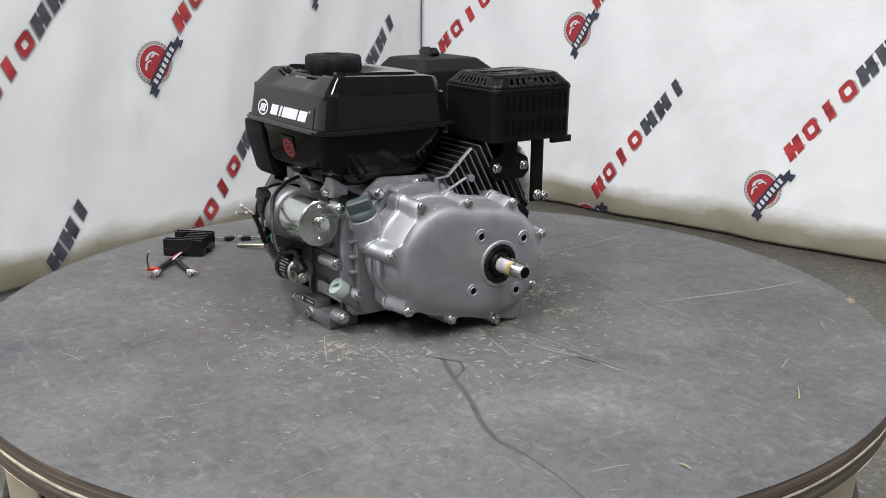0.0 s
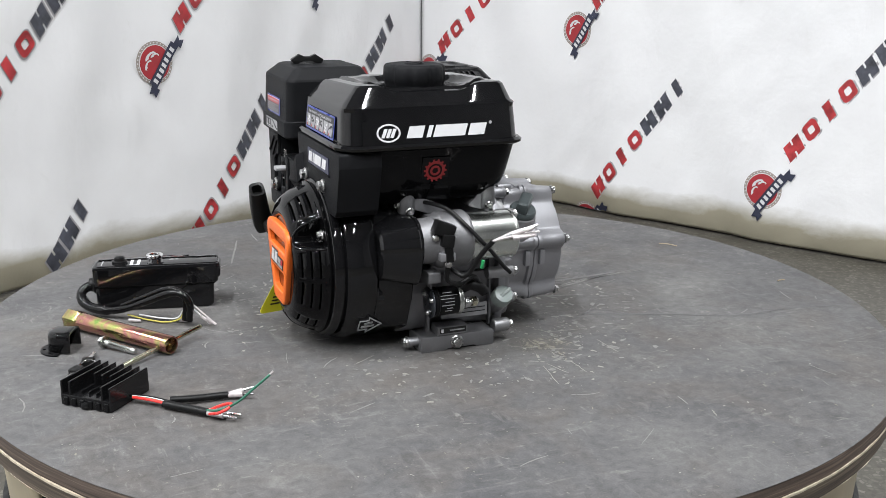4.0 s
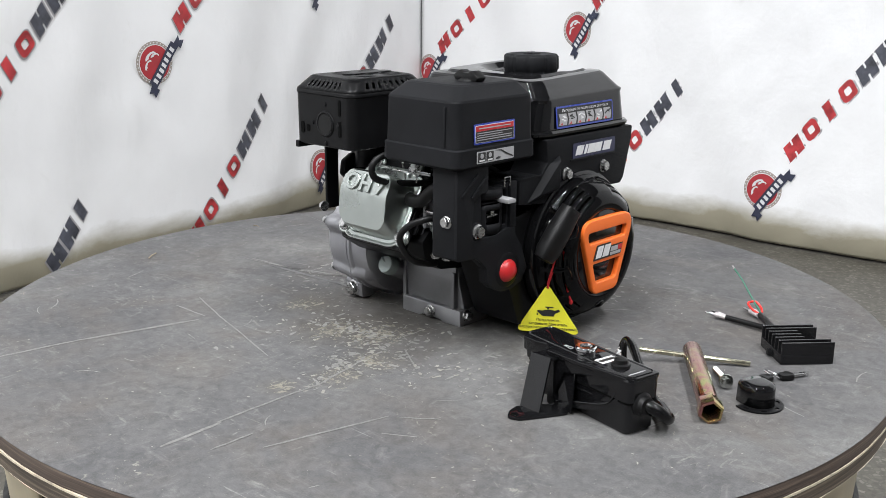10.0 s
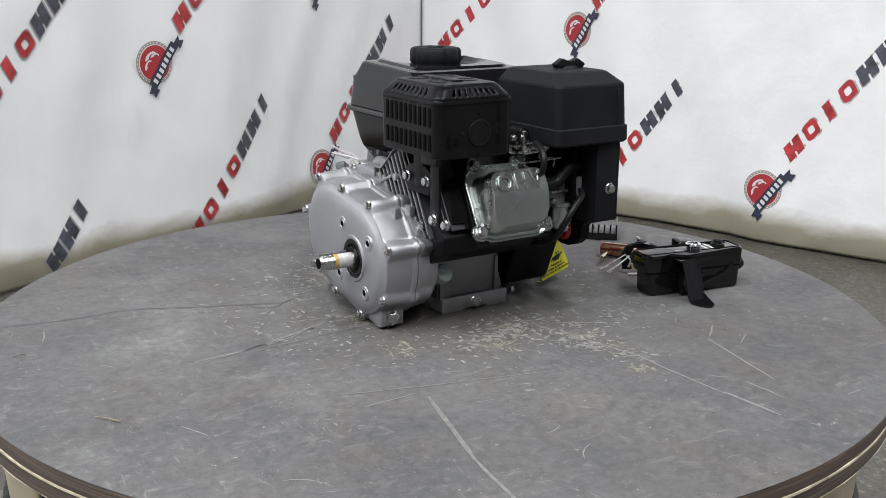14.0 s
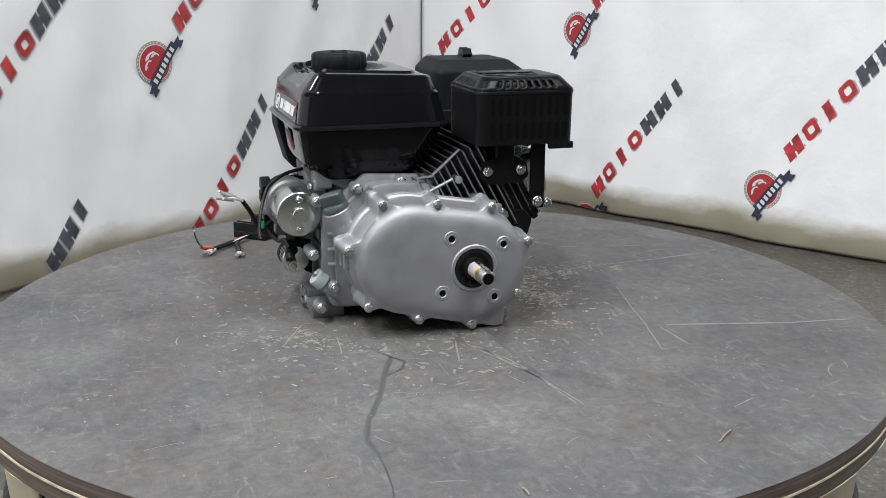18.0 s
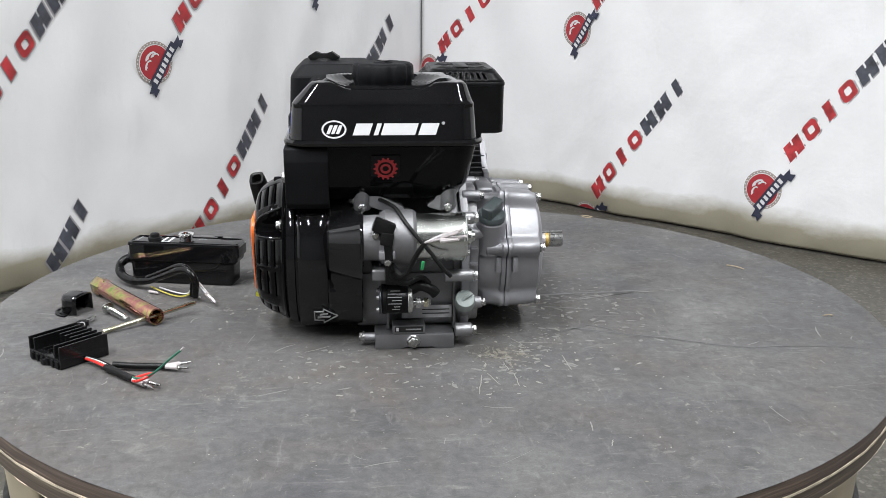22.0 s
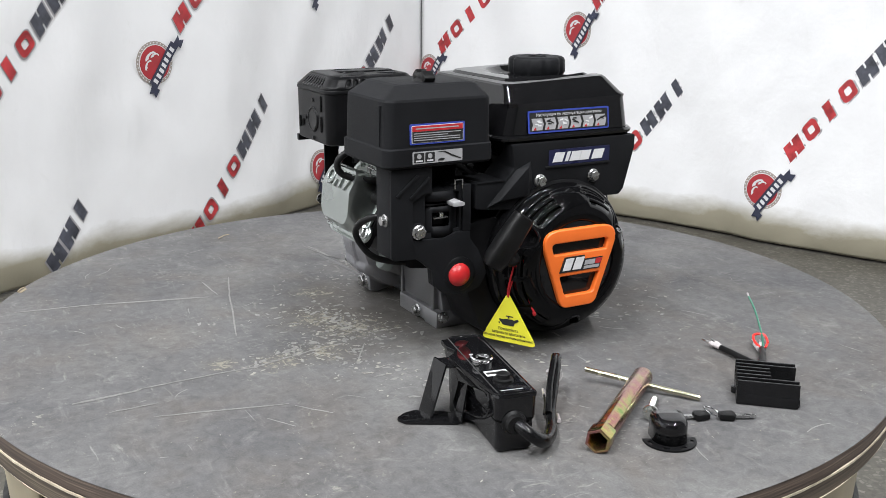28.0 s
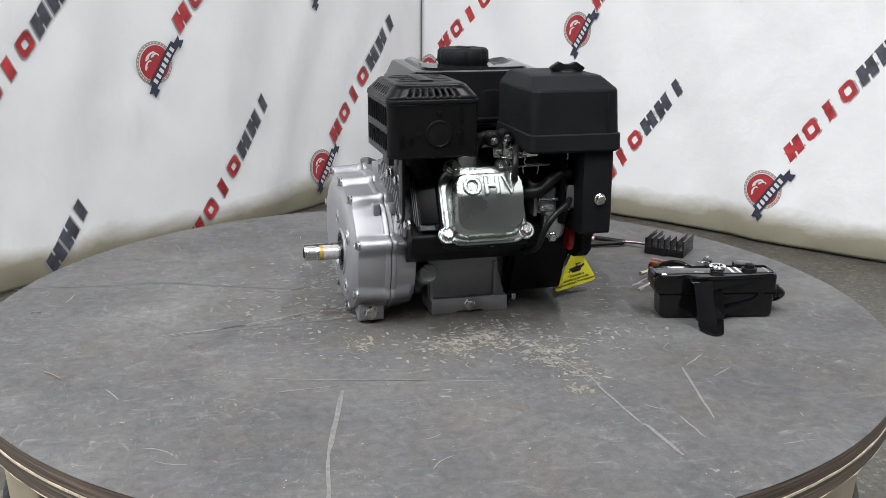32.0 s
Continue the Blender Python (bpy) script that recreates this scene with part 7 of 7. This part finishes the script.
part("bracket_leg", loft([[at_box(0.014, 0.0372, 0.0585), at_box(0.039, 0.0424, 0.0585), at_box(0.039, 0.0446, 0.0585), at_box(0.014, 0.0394, 0.0585)], [at_box(0.008, 0.0560, 0.0030), at_box(0.034, 0.0600, 0.0030), at_box(0.034, 0.0622, 0.0030), at_box(0.008, 0.0582, 0.0030)]]), GLOSS, sbox, "bent steel bracket leg")
part("bracket_top", prism(rounded([(0.012, 0.0200), (0.040, 0.0180), (0.0392, 0.0446), (0.0138, 0.0394)], 0.0015, 2), "z", 0.0545, 0.0567, 0.0005, m=BX), GLOSS, sbox)
part("bracket_foot", prism(rounded([(-0.010, 0.030), (0.016, 0.026), (0.035, 0.066), (0.030, 0.080), (0.020, 0.091), (0.008, 0.084)], 0.006, 4), "z", 0.0006, 0.0032, 0.0006, [oval(0.019, 0.081, 0.0032, 0.0032, 14)], m=BX), GLOSS, sbox, "bracket foot with a hole")
part("bracket_web", loft([[at_box(-0.006, 0.0200, 0.050), at_box(0.018, 0.0205, 0.052), at_box(0.018, 0.0220, 0.052), at_box(-0.006, 0.0215, 0.050)], [at_box(-0.012, 0.030, 0.003), at_box(0.010, 0.028, 0.003), at_box(0.010, 0.0295, 0.003), at_box(-0.012, 0.0315, 0.003)]]), GLOSS, sbox)
part("lid_end", box((0.060, -0.0212, 0.0420), (0.0836, 0.0192, 0.0600), 0.004, 3, m=BX), GLOSS, body)
part("grommet", lathe(at_box(-0.0815, 0.002, 0.033), BX.to_3x3() @ -X, [(0, 0.0125), (0.003, 0.0125), (0.005, 0.010), (0.010, 0.009)], 24), RUBBER, sbox)
part("screw", lathe(at_box(0.012, 0.0185, 0.044), BX.to_3x3() @ Y, [(0, 0.0038), (0.001, 0.0034), (0.0015, 0.001)], 14), STEEL, sbox)
part("cable", sweep([(-0.4360, 0.1480, 0.0330), (-0.4500, 0.1460, 0.0300), (-0.4565, 0.1370, 0.0220), (-0.4490, 0.1200, 0.0130), (-0.4300, 0.1010, 0.0105), (-0.4050, 0.0840, 0.0150), (-0.3780, 0.0620, 0.0290), (-0.3520, 0.0410, 0.0430), (-0.3370, 0.0295, 0.0430), (-0.3290, 0.0250, 0.0300), (-0.3310, 0.0265, 0.0080)], lambda u: (0.0066 if u < 0.42 else 0.0048) * (1 + 0.05 * math.sin(u * 31) + 0.03 * math.sin(u * 57)), 14, 6), VINYL, sbox, "thick black sheathed cable")
part("cable", sweep([(-0.4080, 0.0890, 0.0180), (-0.3790, 0.0680, 0.0340), (-0.3560, 0.0480, 0.0470), (-0.3410, 0.0360, 0.0470), (-0.3340, 0.0300, 0.0340), (-0.3360, 0.0310, 0.0080)], 0.0036, 12, 6), VINYL, sbox)
SHIFT = Vector((-0.010, -0.011, 0))
for ma, pts in ((WIREYELLOW, [(-0.392, 0.096, 0.006), (-0.370, 0.076, 0.003), (-0.348, 0.057, 0.003), (-0.332, 0.048, 0.008), (-0.326, 0.044, 0.018)]), (WIREWHITE, [(-0.378, 0.085, 0.008), (-0.352, 0.066, 0.006), (-0.334, 0.054, 0.008), (-0.326, 0.048, 0.020), (-0.318, 0.043, 0.030)]), (RUBBER, [(-0.376, 0.090, 0.006), (-0.352, 0.072, 0.003), (-0.330, 0.058, 0.003)]), (CLEAR, [(-0.318, 0.041, 0.032), (-0.305, 0.030, 0.020), (-0.292, 0.018, 0.008)]), (WIREWHITE, [(-0.322, 0.045, 0.030), (-0.306, 0.036, 0.014), (-0.296, 0.030, 0.003)])):
    part("wire", sweep([Vector(p) + SHIFT for p in pts], 0.0011, 8, 5), ma, sbox)
for p0, p1 in (((-0.330, 0.058, 0.003), (-0.316, 0.050, 0.003)), ((-0.392, 0.082, 0.003), (-0.378, 0.074, 0.003)), ((-0.300, 0.025, 0.013), (-0.290, 0.016, 0.006)), ((-0.306, 0.036, 0.013), (-0.294, 0.028, 0.004)), ((-0.324, 0.050, 0.028), (-0.322, 0.044, 0.012))):
    part("ferrule", rod(Vector(p0) + SHIFT, Vector(p1) + SHIFT, 0.0024, 0.0016, 10), CLEAR, sbox, "clear crimp sleeve")

# box spanner, its bar, bolt
W0, W1 = Vector((-0.4745, 0.0777, 0.0125)), Vector((-0.3660, -0.0685, 0.0125))
wd = (W1 - W0).normalized()
spanner = thing("box_spanner", -0.42, 0.0046, "tubular spark plug spanner with a gold and pink sheen", "spanner")
wl = (W1 - W0).length
ws = lathe(W0, wd, [(0.028, 0.0090), (0.001, 0.0098), (0, 0.0105), (0, 0.0128), (0.001, 0.0135), (0.020, 0.0135), (0.0245, 0.0120)], 6, None, False)
lathe(W0, wd, [(0.0235, 0.0112), (0.027, 0.0112), (wl - 0.001, 0.0112), (wl, 0.0108), (wl, 0.0096), (wl - 0.002, 0.0092), (wl - 0.03, 0.0092)], 28, ws, False)
part("tube", ws, CHROMATE, spanner)
R0, R1 = Vector((-0.3237, -0.0200, 0.0150)), Vector((-0.4278, -0.0971, 0.0036))
bar = thing("spanner_bar", -0.3757, -0.0585, "thin brass-coloured steel bar through the spanner", "bar")
part("bar", rod(R0, R1, 0.0031, n=16, bev=0.0006), BRASS, bar)
HB, TB = Vector((-0.4400, -0.0172, 0.0085)), Vector((-0.4063, -0.0524, 0.0042))
screw = thing("flange_bolt", -0.423, -0.035, "silver flange bolt with a threaded shank", "bolt")
bd = (TB - HB).normalized()
hb = lathe(HB, bd, [(-0.0055, 0.0040), (-0.0052, 0.0056), (0, 0.0060)], 6)
lathe(HB, bd, [(0, 0.0078), (0.0012, 0.0083), (0.0018, 0.0083), (0.0026, 0.0050)], 28, hb)
part("head", hb, ZINC, screw)
part("shank", lathe(HB, bd, [(0.002, 0.0041), *[(0.010 + i * 0.00055, 0.0042 if i % 2 else 0.0037) for i in range(62)], ((TB - HB).length, 0.0034)], 16), ZINC, screw)

# black hood with a flange
HC = Vector((-0.4860, -0.0030, 0))
hood = thing("plastic_hood", HC.x, HC.y, "small black plastic hood with an open side", "hood")
HM = Matrix.Translation(HC) @ pose(0, 0, 0, 0, 0, -25)
hp = [(0.0018, 0.0176), (0.0205, 0.0168), (0.0238, 0.0158), (0.0256, 0.0138), (0.0262, 0.0100), (0.0264, 0.0030)]
NH, LONG = 24, 0.0150


def arch(r, z):
    """A horseshoe at height z, open towards +x."""
    bow = [(r * math.cos(math.pi * (0.5 + i / NH)), r * math.sin(math.pi * (0.5 + i / NH))) for i in range(NH + 1)]
    return [Vector((x, y, z)) for x, y in ((LONG, r), (LONG * 0.5, r), *bow, (LONG * 0.5, -r), (LONG, -r))]


bm = bmesh.new()
vv = [[bm.verts.new(p) for p in arch(r, z)] for z, r in hp]
for p, q in zip(vv, vv[1:]):
    for i in range(len(p) - 1):
        bm.faces.new((p[i], p[i + 1], q[i + 1], q[i]))
bm.faces.new(vv[-1])
dome = part("dome", bm, GLOSS, hood, "", HM)
thick = dome.modifiers.new("thickness", "SOLIDIFY")
thick.thickness = 0.0016
slots = [[(0.0222 * math.cos(a + b) * k, 0.0222 * math.sin(a + b) * k) for k, b in ((0.93, -0.16), (0.93, 0.16), (1.07, 0.14), (1.07, -0.14))] for a in (1.9, 2.75, 3.55, 4.4)]
bend = [math.pi * (0.46 + 1.08 * i / 28) for i in range(29)]
shoe = [(0.0268 * math.cos(a), 0.0268 * math.sin(a)) for a in bend] + [(0.0158 * math.cos(a), 0.0158 * math.sin(a)) for a in reversed(bend)]
part("flange", prism(shoe, "z", 0.0004, 0.0022, 0.0005, slots, m=HM), SATIN, hood, "thin flange with slots")

# keys on a ring
keys = thing("key_ring", -0.4635, -0.0830, "two small keys with black plastic heads on a ring", "keys")
part("ring", sweep([Vector((-0.4635 + 0.0095 * math.cos(q), -0.0820 + 0.0095 * math.sin(q) * 0.9, 0.0055 + 0.0035 * math.sin(q + 0.6))) for q in (i * math.pi / 10 for i in range(21))], 0.0009, 8, 2), CHROME, keys)
for hx, hy, tx, ty in ((-0.4625, -0.0665, -0.4535, -0.0410), (-0.4755, -0.0900, -0.4905, -0.1200)):
    dk = Vector((tx - hx, ty - hy, 0)).normalized()
    km = plane_of((hx, hy, 0.0012), dk, (-dk.y, dk.x, 0))
    part("key_head", prism(rounded([(-0.0085, -0.0050), (0.0060, -0.0075), (0.0085, -0.0040), (0.0085, 0.0040), (0.0060, 0.0075), (-0.0085, 0.0050)], 0.002, 3), "z", 0, 0.0062, 0.0012, m=km), RUBBER, keys, "black plastic key head")
    part("key_blade", prism([(0.008, -0.0028), (0.0285, -0.0028), (0.0310, 0.0), (0.0285, 0.0022), (0.024, 0.0010), (0.021, 0.0024), (0.017, 0.0012), (0.014, 0.0026), (0.008, 0.0028)], "z", 0.0022, 0.0042, 0.0004, m=km), STEEL, keys, "steel key blade")

# finned regulator with its leads
reg = thing("voltage_regulator", -0.4495, -0.1720, "black finned voltage regulator with coloured leads", "regulator")
RM = pose(-0.4495, -0.1720, 0, 0, 0, 47.5)
part("base", box((-0.0322, -0.0325, 0.0006), (0.0322, 0.0325, 0.0130), 0.0012, m=RM), FINBLACK, reg)
for i in range(7):
    y = -0.0322 + i * 0.01035
    parts = ((-0.0322, 0.0322),) if i in (0, 1, 5, 6) else ((-0.0040, 0.0322),)
    for a, b in parts:
        part("fin", box((a, y, 0.0120), (b, y + 0.0024, 0.0280), 0.0006, 1, m=RM), FINBLACK, reg)
for i in range(3):
    part("rib", box((-0.026, -0.0095 + i * 0.0095, 0.0128), (-0.006, -0.0082 + i * 0.0095, 0.0170), 0.0004, 1, m=RM), FINBLACK, reg)
for sgn in (-1, 1):
    part("ear", prism(rounded([(0.0310 * sgn, -0.006), (0.0365 * sgn, -0.0035), (0.0365 * sgn, 0.0035), (0.0310 * sgn, 0.006)], 0.002, 3), "z", 0.0010, 0.0080, 0.001, m=RM), FINBLACK, reg)
for i in range(6):
    y = -0.0290 + i * 0.0104
    part("end_rib", box((-0.0338, y, 0.0010), (-0.0318, y + 0.0050, 0.0100), 0.0005, 1, m=RM), SATIN, reg)
for ma, dy in ((WIREWHITE, 0.0), (WIRERED, -0.004), (RUBBER, 0.004), (GREEN, -0.002)):
    part("lead", sweep([(-0.4240, -0.1960 + dy * 0.5, 0.0070), (-0.4090, -0.2085 + dy, 0.0080), (-0.3920, -0.2240 + dy, 0.0070), (-0.3760, -0.2410 + dy * 0.6, 0.0065)], 0.0016, 8, 5), ma, reg)
part("sleeve", sweep([(-0.3950, -0.2250, 0.0060), (-0.3760, -0.2430, 0.0062), (-0.3560, -0.2630, 0.0062)], 0.0042, 12, 5), RUBBER, reg, "black heat-shrink sleeve")
part("sleeve", sweep([(-0.3880, -0.2190, 0.0070), (-0.3620, -0.2220, 0.0060), (-0.3270, -0.2240, 0.0055)], 0.0038, 12, 5), RUBBER, reg, "black heat-shrink sleeve")
part("lead", sweep([(-0.3560, -0.2620, 0.0070), (-0.3420, -0.2640, 0.0120), (-0.3330, -0.2720, 0.0160), (-0.3380, -0.2830, 0.0160), (-0.3480, -0.2800, 0.0110), (-0.3550, -0.2700, 0.0070)], 0.0016, 8, 6), WIRERED, reg, "looped red lead")
part("lead", sweep([(-0.3600, -0.2600, 0.0080), (-0.3450, -0.2750, 0.0120), (-0.3280, -0.2860, 0.0230), (-0.3100, -0.2930, 0.0400), (-0.2960, -0.2958, 0.0520)], 0.0013, 8, 6), GREEN, reg, "green lead that stands up")
part("bare_end", rod((-0.2960, -0.2958, 0.0520), (-0.2925, -0.2962, 0.0555), 0.0012, n=8), CLEAR, reg)
for p0, p1 in (((-0.3270, -0.2240, 0.0055), (-0.2990, -0.2190, 0.0080)), ((-0.3270, -0.2250, 0.0055), (-0.3010, -0.2330, 0.0060)), ((-0.3560, -0.2640, 0.0060), (-0.3300, -0.2860, 0.0050)), ((-0.3540, -0.2600, 0.0060), (-0.3240, -0.2790, 0.0050))):
    part("terminal", rod(p0, Vector(p0).lerp(Vector(p1), 0.55), 0.0030, 0.0032, 12), CLEAR, reg, "clear crimp terminal")
    part("terminal_pin", rod(Vector(p0).lerp(Vector(p1), 0.5), p1, 0.0018, 0.0014, 10), STEEL, reg)


# ---- what turns ----
def motions():
    for ob, at in BASE.items():
        walk(ob, [(i * 0.25, spin(i * 0.25) @ Matrix.Translation(at)) for i in range(129)])


motions()
